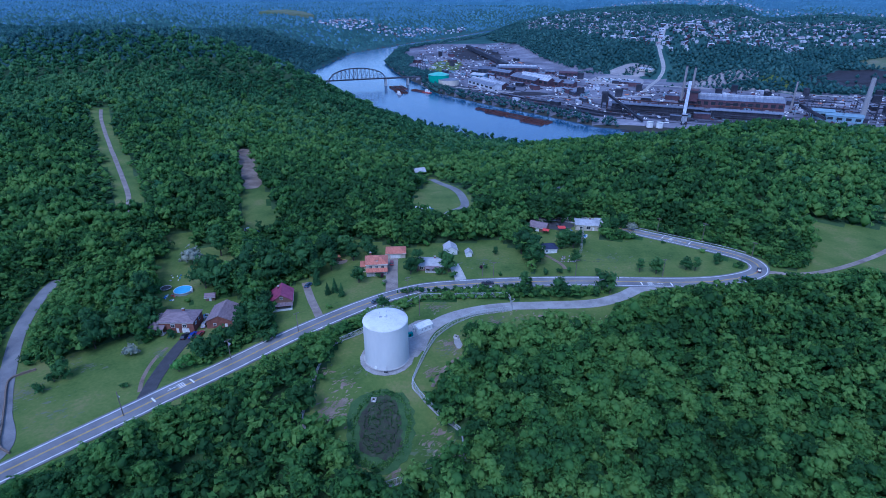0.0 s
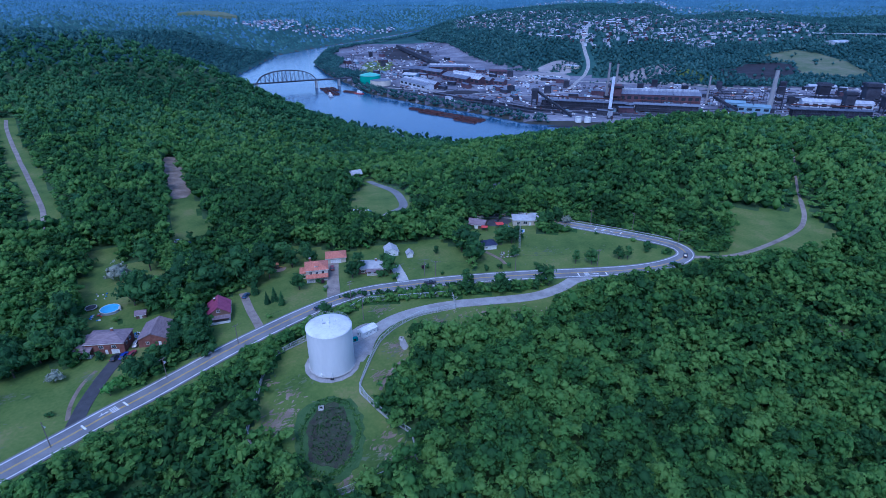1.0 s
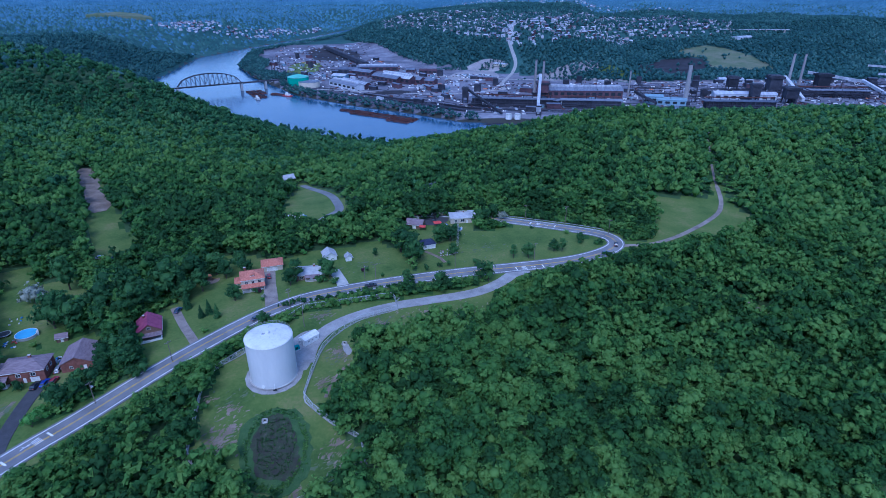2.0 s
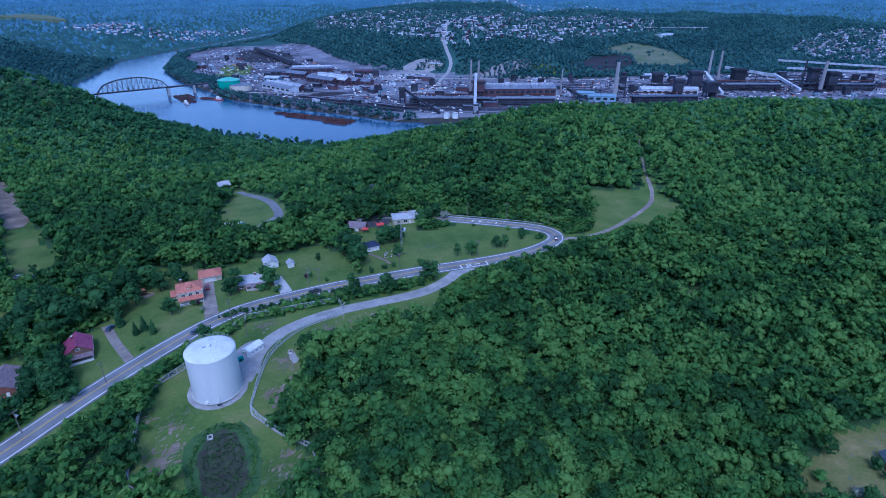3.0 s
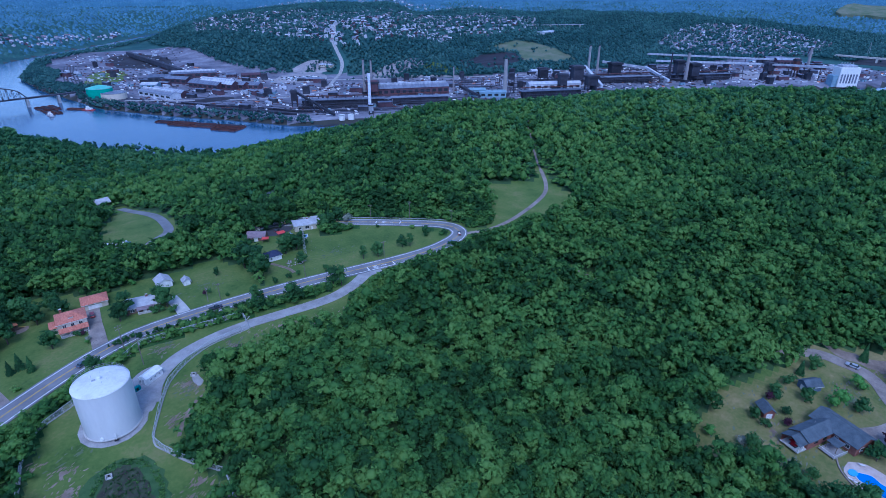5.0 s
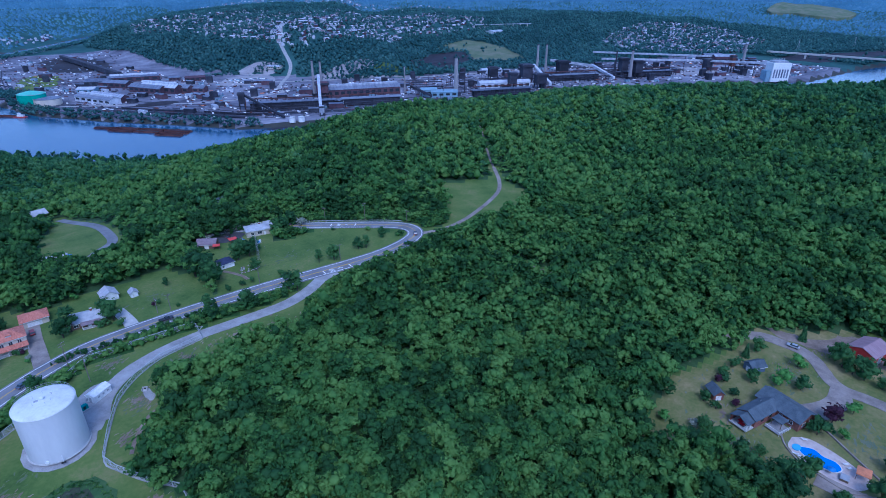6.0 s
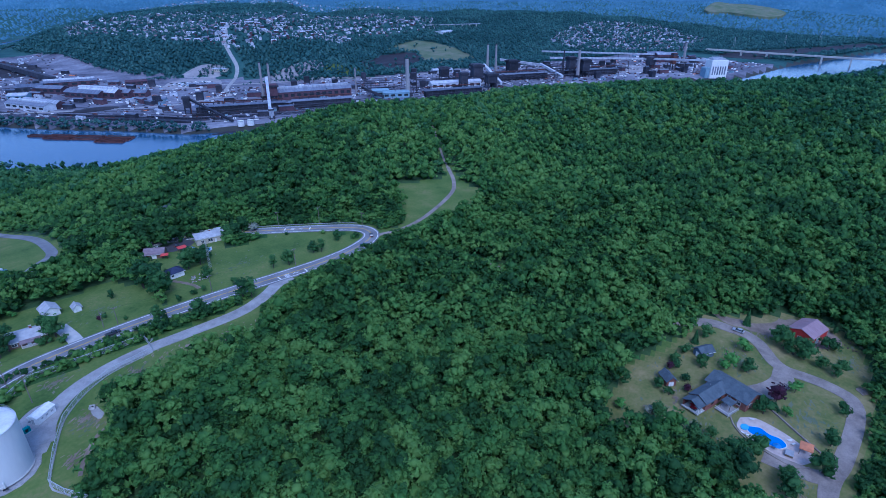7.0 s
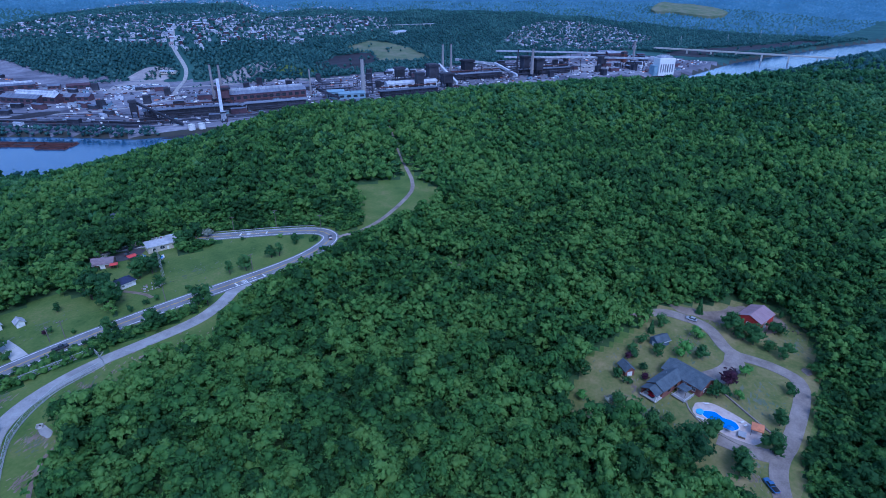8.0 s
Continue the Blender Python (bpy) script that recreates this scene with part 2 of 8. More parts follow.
def ground_z(x, y):
    x, y = np.asarray(x, float), np.asarray(y, float)
    far = np.hypot(x, y - 100)
    near_side = line_distance(x, y, BANK_NEAR)      # plus: this side of the river
    far_side = -line_distance(x, y, BANK_FAR)       # plus: beyond it
    up = UPLAND(x, y) + waves(x, y, 700, 3) * 14 * fade(1300, 2600, far) + waves(x, y, 60, 5) * 0.8 * fade(230, 420, far)
    bank = RIVER_Z - 2 + 6 * fade(-4, 14, near_side)
    z_near = bank + (np.maximum(up, bank + 4) - bank) * fade(10, 330, near_side)
    flat = RIVER_Z - 2 + 10 * fade(-2, 22, far_side)
    east = fade(1400, 1900, x)
    north = fade(1850, 2350, y)
    rise = 88 * fade(520 - 150 * east - 400 * north, 1500 - 700 * north, far_side) + 10 * fade(1500, 3000, far_side)
    up_hill = np.maximum(0, -line_distance(x, y, HILL_FOOT))
    brow = 134 * (1 - np.exp(-up_hill / 290)) * (1 - fade(650, 1100, x - 0.5 * (y - 1500)))
    rise = np.maximum(rise * fade(-150, 150, -line_distance(x, y, HILL_FOOT) + 150 * east), brow)
    z_far = flat + rise + waves(x, y, 520, 8) * 12 * fade(200, 900, np.minimum(up_hill, far_side - 100)) + waves(x, y, 1500, 11) * 14 * fade(900, 2600, far_side)
    z_far = z_far + 26 * fade(2900, 4700, far)
    z_near = z_near + 26 * fade(3000, 4700, far) * fade(100, 500, near_side)
    rim = fade(4150, 4900, np.hypot(x, y))
    z_far = z_far + (62 + waves(x, y, 1400, 17) * 16) * rim
    z_near = z_near + (62 + waves(x, y, 1400, 17) * 16) * rim * fade(100, 500, near_side)
    bed = RIVER_Z - 3 + 175 * fade(4350, 4800, np.hypot(x, y))
    return np.where(near_side > -4, z_near, np.where(far_side > -4, z_far, bed))


def gz(x, y):
    return float(ground_z(np.array([x]), np.array([y]))[0])


# ---- small tools ----
def mesh_from(name, verts, faces, materials, index=None, smooth=False):
    """A mesh from arrays; faces all of one size or a plain list."""
    me = bpy.data.meshes.new(name)
    me.from_pydata([tuple(v) for v in verts], [], [tuple(f) for f in faces])
    for m in materials:
        me.materials.append(m)
    if index is not None:
        me.polygons.foreach_set("material_index", np.asarray(index, np.int32))
    if smooth:
        me.polygons.foreach_set("use_smooth", np.ones(len(me.polygons), bool))
    me.update()
    return me


def big_mesh(name, verts, tris, materials, index=None, tint=None):
    """A large triangle or quad mesh, filled straight from arrays."""
    me = bpy.data.meshes.new(name)
    v, f = np.asarray(verts, np.float32), np.asarray(tris, np.int32)
    k = f.shape[1]
    me.vertices.add(len(v))
    me.vertices.foreach_set("co", v.ravel())
    me.loops.add(f.size)
    me.loops.foreach_set("vertex_index", f.ravel())
    me.polygons.add(len(f))
    me.polygons.foreach_set("loop_start", np.arange(0, f.size, k, dtype=np.int32))
    for m in materials:
        me.materials.append(m)
    if index is not None:
        me.polygons.foreach_set("material_index", np.asarray(index, np.int32))
    if tint is not None:
        a = me.attributes.new("tint", "FLOAT", "FACE")
        a.data.foreach_set("value", np.asarray(tint, np.float32))
    me.update(calc_edges=True)
    return me


def part(name, bm, mat, parent, label="", smooth=False):
    """Links a bmesh as one mesh object under a thing or a part."""
    me = bpy.data.meshes.new(name)
    if smooth:
        for f in bm.faces:
            f.smooth = True
    bm.to_mesh(me)
    bm.free()
    me.materials.append(mat)
    ob = new(name, me)
    ob.parent = parent
    return tagged(ob, label)


def thing(name, at, turn=0.0, label="", category="", group="", kind=""):
    """An Empty at a thing's base."""
    ob = new(name)
    ob.empty_display_size = 0.5
    ob.matrix_basis = pose(at[0], at[1], at[2], 0, 0, turn)
    return tagged(ob, label, category, group, kind)


def block(bm, x0, x1, y0, y1, z0, z1, bevel=0.0):
    """Adds a box between the limits to bm, its edges eased if asked."""
    r = bmesh.ops.create_cube(bm, size=1)
    m = Matrix.Translation(((x0 + x1) / 2, (y0 + y1) / 2, (z0 + z1) / 2)) @ Matrix.Diagonal((x1 - x0, y1 - y0, z1 - z0, 1))
    bmesh.ops.transform(bm, matrix=m, verts=r["verts"])
    if bevel:
        edges = list({e for v in r["verts"] for e in v.link_edges})
        bmesh.ops.bevel(bm, geom=edges, offset=bevel, segments=1, affect="EDGES")
    return bm


def boxes(*limits, bevel=0.0):
    bm = bmesh.new()
    for b in limits:
        block(bm, *b, bevel=bevel)
    return bm


def tube(bm, a, b, ra, rb=None, sides=10):
    """Adds a tapered round bar from a to b."""
    a, b = Vector(a), Vector(b)
    r = bmesh.ops.create_cone(bm, segments=sides, radius1=ra, radius2=ra if rb is None else rb, depth=(b - a).length, cap_ends=True)
    turn = (b - a).to_track_quat("Z", "Y").to_matrix().to_4x4()
    bmesh.ops.transform(bm, matrix=Matrix.Translation((a + b) / 2) @ turn, verts=r["verts"])
    return bm


def tubes(*bars, sides=10):
    bm = bmesh.new()
    for bar in bars:
        tube(bm, *bar, sides=sides)
    return bm


def lathe(profile, sides=32):
    """A turned solid from (radius, height) pairs."""
    bm = bmesh.new()
    rings = []
    for r, z in profile:
        rings.append([bm.verts.new((r * math.cos(2 * math.pi * i / sides), r * math.sin(2 * math.pi * i / sides), z)) for i in range(sides)])
    for p, q in zip(rings, rings[1:]):
        for i in range(sides):
            bm.faces.new((p[i], p[(i + 1) % sides], q[(i + 1) % sides], q[i]))
    bm.faces.new(rings[-1])
    bm.faces.new(rings[0][::-1])
    return bm


def prism(outline, z0, z1):
    """An upright solid over an outline in the plan."""
    bm = bmesh.new()
    low = [bm.verts.new((x, y, z0)) for x, y in outline]
    high = [bm.verts.new((x, y, z1)) for x, y in outline]
    n = len(outline)
    for i in range(n):
        bm.faces.new((low[i], low[(i + 1) % n], high[(i + 1) % n], high[i]))
    bm.faces.new(high)
    bm.faces.new(low[::-1])
    bmesh.ops.recalc_face_normals(bm, faces=bm.faces)
    return bm


def spline(points, step=3.0):
    """An even, smooth line through plan points."""
    p = [Vector(q) for q in points]
    p = [p[0] * 2 - p[1]] + p + [p[-1] * 2 - p[-2]]
    out = []
    for a, b, c, d in zip(p, p[1:], p[2:], p[3:]):
        n = max(1, int((c - b).length / step))
        for i in range(n):
            t = i / n
            out.append(0.5 * ((2 * b) + (c - a) * t + (2 * a - 5 * b + 4 * c - d) * t * t + (3 * b - a - 3 * c + d) * t ** 3))
    out.append(p[-2].copy())
    return [(q.x, q.y) for q in out]


def sides_of(line, offset):
    """The line shifted to its left by offset."""
    p = np.array(line)
    d = np.gradient(p, axis=0)
    d /= np.linalg.norm(d, axis=1)[:, None]
    return p + np.stack([-d[:, 1], d[:, 0]], 1) * offset


def strip(name, line, left, right, lift, mat, thick=0.25, cross=4, kind="structure", label="", category="", parent=None):
    """A paved strip along a plan line, between two offsets, that follows the ground and has a thickness."""
    rows = [sides_of(line, left + (right - left) * i / cross) for i in range(cross + 1)]
    pts = np.stack(rows, 1)
    n, k = len(line), cross + 1
    z = ground_z(pts[..., 0], pts[..., 1]) + lift
    top = np.concatenate([pts, z[..., None]], 2).reshape(-1, 3)
    edge = [i * k for i in range(n)] + [(n - 1) * k + j for j in range(1, k)] + [i * k + k - 1 for i in range(n - 2, -1, -1)] + [j for j in range(k - 2, 0, -1)]
    low = top[edge] - np.array([0, 0, thick])
    faces = [(i * k + j, (i + 1) * k + j, (i + 1) * k + j + 1, i * k + j + 1) for i in range(n - 1) for j in range(cross)]
    m, base = len(edge), len(top)
    faces += [(edge[i], edge[(i + 1) % m], base + (i + 1) % m, base + i) for i in range(m)]
    ob = new(name, mesh_from(name, np.concatenate([top, low]), faces, [mat]))
    bm = bmesh.new()
    bm.from_mesh(ob.data)
    bmesh.ops.recalc_face_normals(bm, faces=bm.faces)
    bm.to_mesh(ob.data)
    bm.free()
    ob.parent = parent
    return tagged(ob, label, category, kind=kind)


def patch(name, outline, lift, mat, step=2.0, label="", category="", kind="structure", ragged=0.0):
    """A patch of ground cover over an outline in the plan, its edge ragged if asked."""
    p = spline(list(outline) + [outline[0]], step)[:-1]
    rng = random.Random(len(p))
    p = [(x + rng.uniform(-ragged, ragged), y + rng.uniform(-ragged, ragged)) for x, y in p]
    bm = bmesh.new()
    face = bm.faces.new([bm.verts.new((x, y, 0)) for x, y in p])
    bmesh.ops.triangulate(bm, faces=[face])
    for _ in range(3):
        long = [e for e in bm.edges if e.calc_length() > step * 2.5]
        if not long:
            break
        bmesh.ops.subdivide_edges(bm, edges=long, cuts=1)
        bmesh.ops.triangulate(bm, faces=bm.faces)
    xs = np.array([(v.co.x, v.co.y) for v in bm.verts])
    for v, z in zip(bm.verts, ground_z(xs[:, 0], xs[:, 1])):
        v.co.z = z + lift
    bmesh.ops.recalc_face_normals(bm, faces=bm.faces)
    if bm.faces and sum(f.normal.z for f in bm.faces) < 0:
        bmesh.ops.reverse_faces(bm, faces=bm.faces)
    rim = bmesh.ops.extrude_edge_only(bm, edges=[e for e in bm.edges if e.is_boundary])
    for v in rim["geom"]:
        if isinstance(v, bmesh.types.BMVert):
            v.co.z -= lift + 0.1
    ob = part(name, bm, mat, None)
    return tagged(ob, label, category, kind=kind)


def inside(x, y, outline):
    """Which plan points lie in an outline."""
    hit = np.zeros(x.shape, bool)
    n = len(outline)
    for i in range(n):
        (ax, ay), (bx, by) = outline[i], outline[(i + 1) % n]
        if ay == by:
            continue
        hit ^= ((ay > y) != (by > y)) & (x < (bx - ax) * (y - ay) / (by - ay) + ax)
    return hit


# ---- the plan: roads, drives and clearings ----
ROAD = spline([(-175, 60), (-148, 87), (-122.6, 115.8), (-110.2, 130.1), (-93, 149.5), (-81.9, 160), (-62, 179.5), (-45, 194.3), (-32.4, 204.6), (-20.9, 212.6),
               (-6.1, 219.4), (20.5, 223.4), (42.3, 224.8), (69, 225.4), (92.1, 225), (109.5, 224.6), (125, 225.2), (138.7, 228),
               (148.8, 233), (152, 240), (148.5, 249), (134, 262.5), (112, 281), (94, 295), (68, 309), (34, 316), (-10, 315), (-50, 318), (-90, 330)], 2.5)
ACCESS = spline([(96, 221), (88, 219), (78.7, 212.5), (64.7, 206.5), (42.5, 204.2), (29.1, 203.2), (15.7, 200.2), (4, 194.9), (-3.1, 188.6), (-7.5, 180.9), (-9.5, 172)], 2)
TRAIL = spline([(150.8, 233), (168.1, 230.8), (185, 235), (202.7, 243), (221, 253), (233.9, 262.1), (246, 276), (255.5, 291), (272.5, 319), (298, 357), (324.5, 394.4), (350, 425)], 3)
WOOD_TRACK = spline([(174.9, 186.2), (175.7, 181.3), (179.8, 173.6), (181.4, 166.8), (184.4, 157.1)], 2)
LEFT_LANE = spline([(-137, 103), (-130.5, 122.3), (-142, 139), (-152.5, 155), (-167.4, 182.2), (-176, 205), (-180, 226), (-178, 250), (-180, 275)], 2.5)
LEFT_TRACK = spline([(-180, 275), (-194, 322), (-224.3, 372.5), (-273.4, 448.6), (-326.1, 532.2), (-350, 575)], 4)
HILL_LANE = spline([(2, 320), (5.7, 327), (13.5, 338), (14, 356), (9, 388), (-8.8, 432.8)], 2.5)
EAST_DRIVE = spline([(206, 90), (213, 83), (218.9, 77.4), (220.9, 70.1), (222.0, 63.5), (219.9, 57.8), (215.9, 53.1), (212.1, 48.5), (210.9, 43.3), (212.2, 38.2), (213.2, 32.1), (213.0, 26.7), (211.8, 22.8), (207.5, 19.8), (199.2, 17.6), (188.5, 15.9), (176.6, 14.6), (169.2, 14.6), (162.1, 13.5), (155, 10.5), (147, 6)], 2)
EAST_LOOP = spline([(170, 14.6), (166.2, 17.8), (164.4, 22.6), (163.2, 27.6), (162.4, 32.0)], 1.5)
DRIVE_WEST = spline([(-100, 147), (-101.2, 158), (-101.2, 170), (-100.5, 180), (-99, 187)], 2)
DRIVE_PURPLE = spline([(-50, 193), (-54, 202), (-57.6, 210), (-63.7, 226)], 2)
DRIVE_RED = spline([(-22.6, 214), (-23.6, 226), (-24.7, 238), (-25.4, 252)], 2)
DRIVE_MID = spline([(8.5, 225), (7.5, 232), (5, 244)], 2)
COMPOUND = [(-45, 138), (-44, 157), (-43, 172), (-32, 183), (-19, 195), (-11, 206), (29, 211), (62, 208), (74, 206), (70, 190), (52, 187), (26, 184),
            (17, 186), (10, 181), (6, 166), (-5, 151), (3, 134), (6, 132), (5, 119), (-17, 112), (-27, 120), (-35, 135)]
WEST_FIELD = [(-128, 119), (-138, 132), (-151, 155), (-151, 168), (-140, 163), (-140, 173), (-130, 182), (-112, 178), (-124, 206), (-107, 210),
              (-91, 185), (-94, 178), (-92, 160), (-99, 147), (-118, 124)]
WEST_YARD = [(-141, 246), (-152, 284), (-140, 289), (-130, 268), (-117, 271), (-102, 247), (-104, 214), (-124, 204)]
PURPLE_YARD = [(-79, 216), (-64, 230), (-46, 198), (-62, 179), (-71, 197)]
RED_YARD = [(-63, 229), (-58, 267), (-58, 283), (-39, 278), (-25, 265), (-12, 262), (-12, 222), (-35, 209), (-51, 200)]
LAWN = [(-25, 265), (-1, 274), (29, 274), (41, 252), (44, 230), (12, 228), (-17, 224)]
MEADOW = [(46, 248), (74, 270), (105, 275), (129, 257), (143, 243), (140, 230), (110, 228), (44, 229)]
HILL_YARD = [(46, 297), (94, 310), (92, 286), (76, 262), (46, 252)]
POOL_LOT = [(-20, 340), (-17, 412), (0, 420), (14, 362), (8, 325), (-16, 322)]
DIRT_STRIP = [(-180, 471), (-168, 477), (-125, 373), (-87, 284), (-114, 286), (-137, 356)]
TRAIL_MEADOW = [(210, 296), (233, 284), (252, 283), (246, 262), (250, 243), (218, 227), (172, 233), (190, 262)]
EAST_PLOT = [(222, 82), (238.6, 68), (252, 56), (256, 42), (247, 29), (236, 24), (218, 17), (204.6, 13.4), (191.5, 11.5), (179, 10), (168, 8.5), (157.9, 5), (148, 8), (143, 25), (149, 40), (148, 56), (139, 65), (137, 77), (147, 80), (159, 83), (171, 86), (179, 83), (190, 81), (198, 80), (208, 82)]
GARAGE_YARD = [(-103, 178), (-84, 182), (-80, 202), (-97, 216), (-110, 214), (-114, 186)]
CLEARINGS = [GARAGE_YARD, COMPOUND, WEST_FIELD, WEST_YARD, PURPLE_YARD, RED_YARD, LAWN, MEADOW, HILL_YARD, POOL_LOT, DIRT_STRIP, TRAIL_MEADOW, EAST_PLOT]
ROAD_SEEN = [q for q in ROAD if q[1] < 232 or q[0] > 104]
LANES = [(ROAD_SEEN, 7.0), (ACCESS, 5.5), ([q for q in TRAIL if q[1] < 300], 4.5), ([q for q in TRAIL if q[1] > 296], 1.6), (WOOD_TRACK, 2.6), ([q for q in LEFT_LANE if q[1] < 226], 5.0), ([q for q in LEFT_TRACK if q[1] > 320], 8.5), (HILL_LANE, 6.0), ([q for q in EAST_DRIVE if q[1] < 74], 5.0), (DRIVE_WEST, 4.5), (DRIVE_PURPLE, 4), (DRIVE_RED, 5)]


# ---- the ground, one sheet to the horizon ----
def open_ground(x, y):
    """True where no wood grows: clearings and the verges of lanes."""
    free = np.zeros(x.shape, bool)
    wx, wy = x + 2.4 * waves(x, y, 34, 41), y + 2.4 * waves(x, y, 34, 42)   # uneven wood edges
    for c in CLEARINGS:
        free |= inside(wx, wy, c)
    near = np.hypot(x, y) < 1000
    for line, half in LANES:
        d = np.full(x.shape, 1e9)
        d[near] = np.abs(line_distance(x[near], y[near], line[::3] + [line[-1]]))
        free |= d < half
    return free


def build_ground():
    az = np.concatenate([np.linspace(-62, 104, 350), np.linspace(104, 298, 62)[1:]])
    rad = np.concatenate([[0.01, 6, 15], np.geomspace(26, 5400, 280)])
    a, r = np.meshgrid(np.radians(az), rad)
    x, y = r * np.sin(a) - 4, r * np.cos(a) - 7
    x[-1] *= 1.0
    z = ground_z(x, y)
    n, k = a.shape
    i, j = np.meshgrid(np.arange(n - 1), np.arange(k - 1), indexing="ij")
    f = np.stack([i * k + j, i * k + j + 1, (i + 1) * k + j + 1, (i + 1) * k + j], -1).reshape(-1, 4)[:, ::-1]
    v = np.stack([x, y, z], -1).reshape(-1, 3)
    c = v[f].mean(1)
    cx, cy = c[:, 0], c[:, 1]
    far_side = -line_distance(cx, cy, BANK_FAR)
    near_side = line_distance(cx, cy, BANK_NEAR)
    d = np.hypot(cx, cy)
    # beyond 900 m the land takes the haze-tinted colour
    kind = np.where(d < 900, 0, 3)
    seen = (d < 900) & open_ground(cx, cy)
    # strip on the camera's side of openings, left treeless to keep them visible
    scrub = (d < 700) & ~seen
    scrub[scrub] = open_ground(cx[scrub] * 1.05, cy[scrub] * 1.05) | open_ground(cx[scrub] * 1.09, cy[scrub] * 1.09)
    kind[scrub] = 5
    kind[seen] = 1
    kind[inside(cx, cy, EAST_PLOT) | (kind == 5) & (cx > 105) & (cy < 105)] = 6
    kind[(far_side > 12) & (far_side < 560) & (cx < 2000) & (cy < 2560) & (line_distance(cx, cy, HILL_FOOT) > -12)] = 2
    kind[(far_side <= 12) & (near_side < 2)] = 4
    # outermost land takes the haze-blue colour
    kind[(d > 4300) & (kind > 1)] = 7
    ob = new("ground", big_mesh("ground", v, f, [M_FLOOR, M_GRASS, M_YARD, M_FARLAND_HAZE, M_WATERBED, M_ROUGH, M_OLIVE, M_FARHAZE], kind))
    ob.data.polygons.foreach_set("use_smooth", np.ones(len(ob.data.polygons), bool))
    return tagged(ob, "rolling green land with woods, lawns and a bare works yard", "ground", kind="structure")


build_ground()

def build_river():
    left, right = np.array(BANK_NEAR, float), np.array(BANK_FAR, float)
    def even(p, n):
        s = np.append(0, np.cumsum(np.linalg.norm(np.diff(p, axis=0), axis=1)))
        t = np.linspace(0, s[-1], n)
        return np.stack([np.interp(t, s, p[:, 0]), np.interp(t, s, p[:, 1])], 1)
    n = 90
    a, b = even(left, n), even(right, n)
    a, b = a + (a - b) / np.linalg.norm(a - b, axis=1)[:, None] * 40, b + (b - a) / np.linalg.norm(a - b, axis=1)[:, None] * 40
    v = [(x, y, RIVER_Z) for x, y in a] + [(x, y, RIVER_Z) for x, y in b]
    f = [(i, i + 1, n + i + 1, n + i) for i in range(n - 1)]
    ob = new("water", mesh_from("water", v, f, [M_WATER]))
    return tagged(ob, "calm grey-blue river with small ripples", "river", kind="structure")


build_river()

# ---- roads ----
road = strip("road", ROAD, 4.6, -4.6, 0.22, M_ASPHALT, 0.5, 6, label="grey two-lane asphalt road winding along the ridge", category="road")
strip("trim_edge_line", ROAD, 3.75, 3.42, 0.235, M_WHITELINE, 0.02, 1, label="white painted edge line", category="road marking")
strip("trim_edge_line", ROAD, -3.42, -3.75, 0.235, M_WHITELINE, 0.02, 1, label="white painted edge line", category="road marking")
strip("trim_centre_line", ROAD, 0.26, 0.10, 0.235, M_YELLOWLINE, 0.02, 1, label="yellow painted centre line", category="road marking")
strip("trim_centre_line", ROAD, -0.10, -0.26, 0.235, M_YELLOWLINE, 0.02, 1, label="yellow painted centre line", category="road marking")
strip("pavement_access", ACCESS, 2.9, -2.9, 0.16, M_GRAVEL, 0.4, 4, label="pale gravel access road to the tank", category="road")
strip("ground_wood_track", WOOD_TRACK, 1.5, -1.5, 0.12, M_DRIVE, 0.3, 3, label="bare grey-brown track in a gap of the woods", category="track")
strip("pavement_trail", [q for q in TRAIL if q[1] > 297], 0.8, -0.8, 0.16, M_DRIVE, 0.4, 2, label="narrow footworn track under the trees of the hill", category="track")
strip("pavement_trail", [q for q in TRAIL if q[1] < 300], 1.3, -1.3, 0.16, M_DRIVE, 0.4, 3, label="grey gravel track climbing the wooded hill", category="track")
strip("pavement_lane", LEFT_LANE, 2.6, -2.6, 0.16, M_ASPHALT, 0.4, 3, label="narrow grey asphalt lane beside the field", category="road")
strip("pavement_track", LEFT_TRACK, 1.5, -1.5, 0.2, M_DRIVE, 0.5, 3, label="straight grey-brown track through the woods", category="track")
strip("pavement_hill_lane", HILL_LANE, 2.8, -2.8, 0.2, M_ASPHALT, 0.4, 3, label="grey lane curving down the wooded slope", category="road")
strip("pavement_drive", EAST_DRIVE, 2.7, -2.7, 0.16, M_DRIVE, 0.4, 3, label="wide gravel drive round the brick house", category="driveway")
strip("pavement_drive", EAST_LOOP, 2.8, -2.8, 0.14, M_DRIVE, 0.4, 3, label="gravel turning beside the pool", category="driveway")
strip("pavement_drive", DRIVE_WEST, 2.4, -2.4, 0.14, M_DARKASPHALT, 0.4, 3, label="dark asphalt driveway", category="driveway")
strip("pavement_drive", DRIVE_PURPLE, 1.7, -1.7, 0.14, M_DRIVE, 0.4, 3, label="worn pinkish gravel driveway", category="driveway")
strip("pavement_drive", DRIVE_RED, 2.8, -2.8, 0.14, M_DRIVE, 0.4, 3, label="wide pinkish gravel driveway", category="driveway")
strip("pavement_drive", DRIVE_MID, 2.6, -2.6, 0.14, M_CONCRETE, 0.4, 3, label="pale concrete driveway", category="driveway")


# ---- trees ----
GOLD = math.pi * (3 - math.sqrt(5))


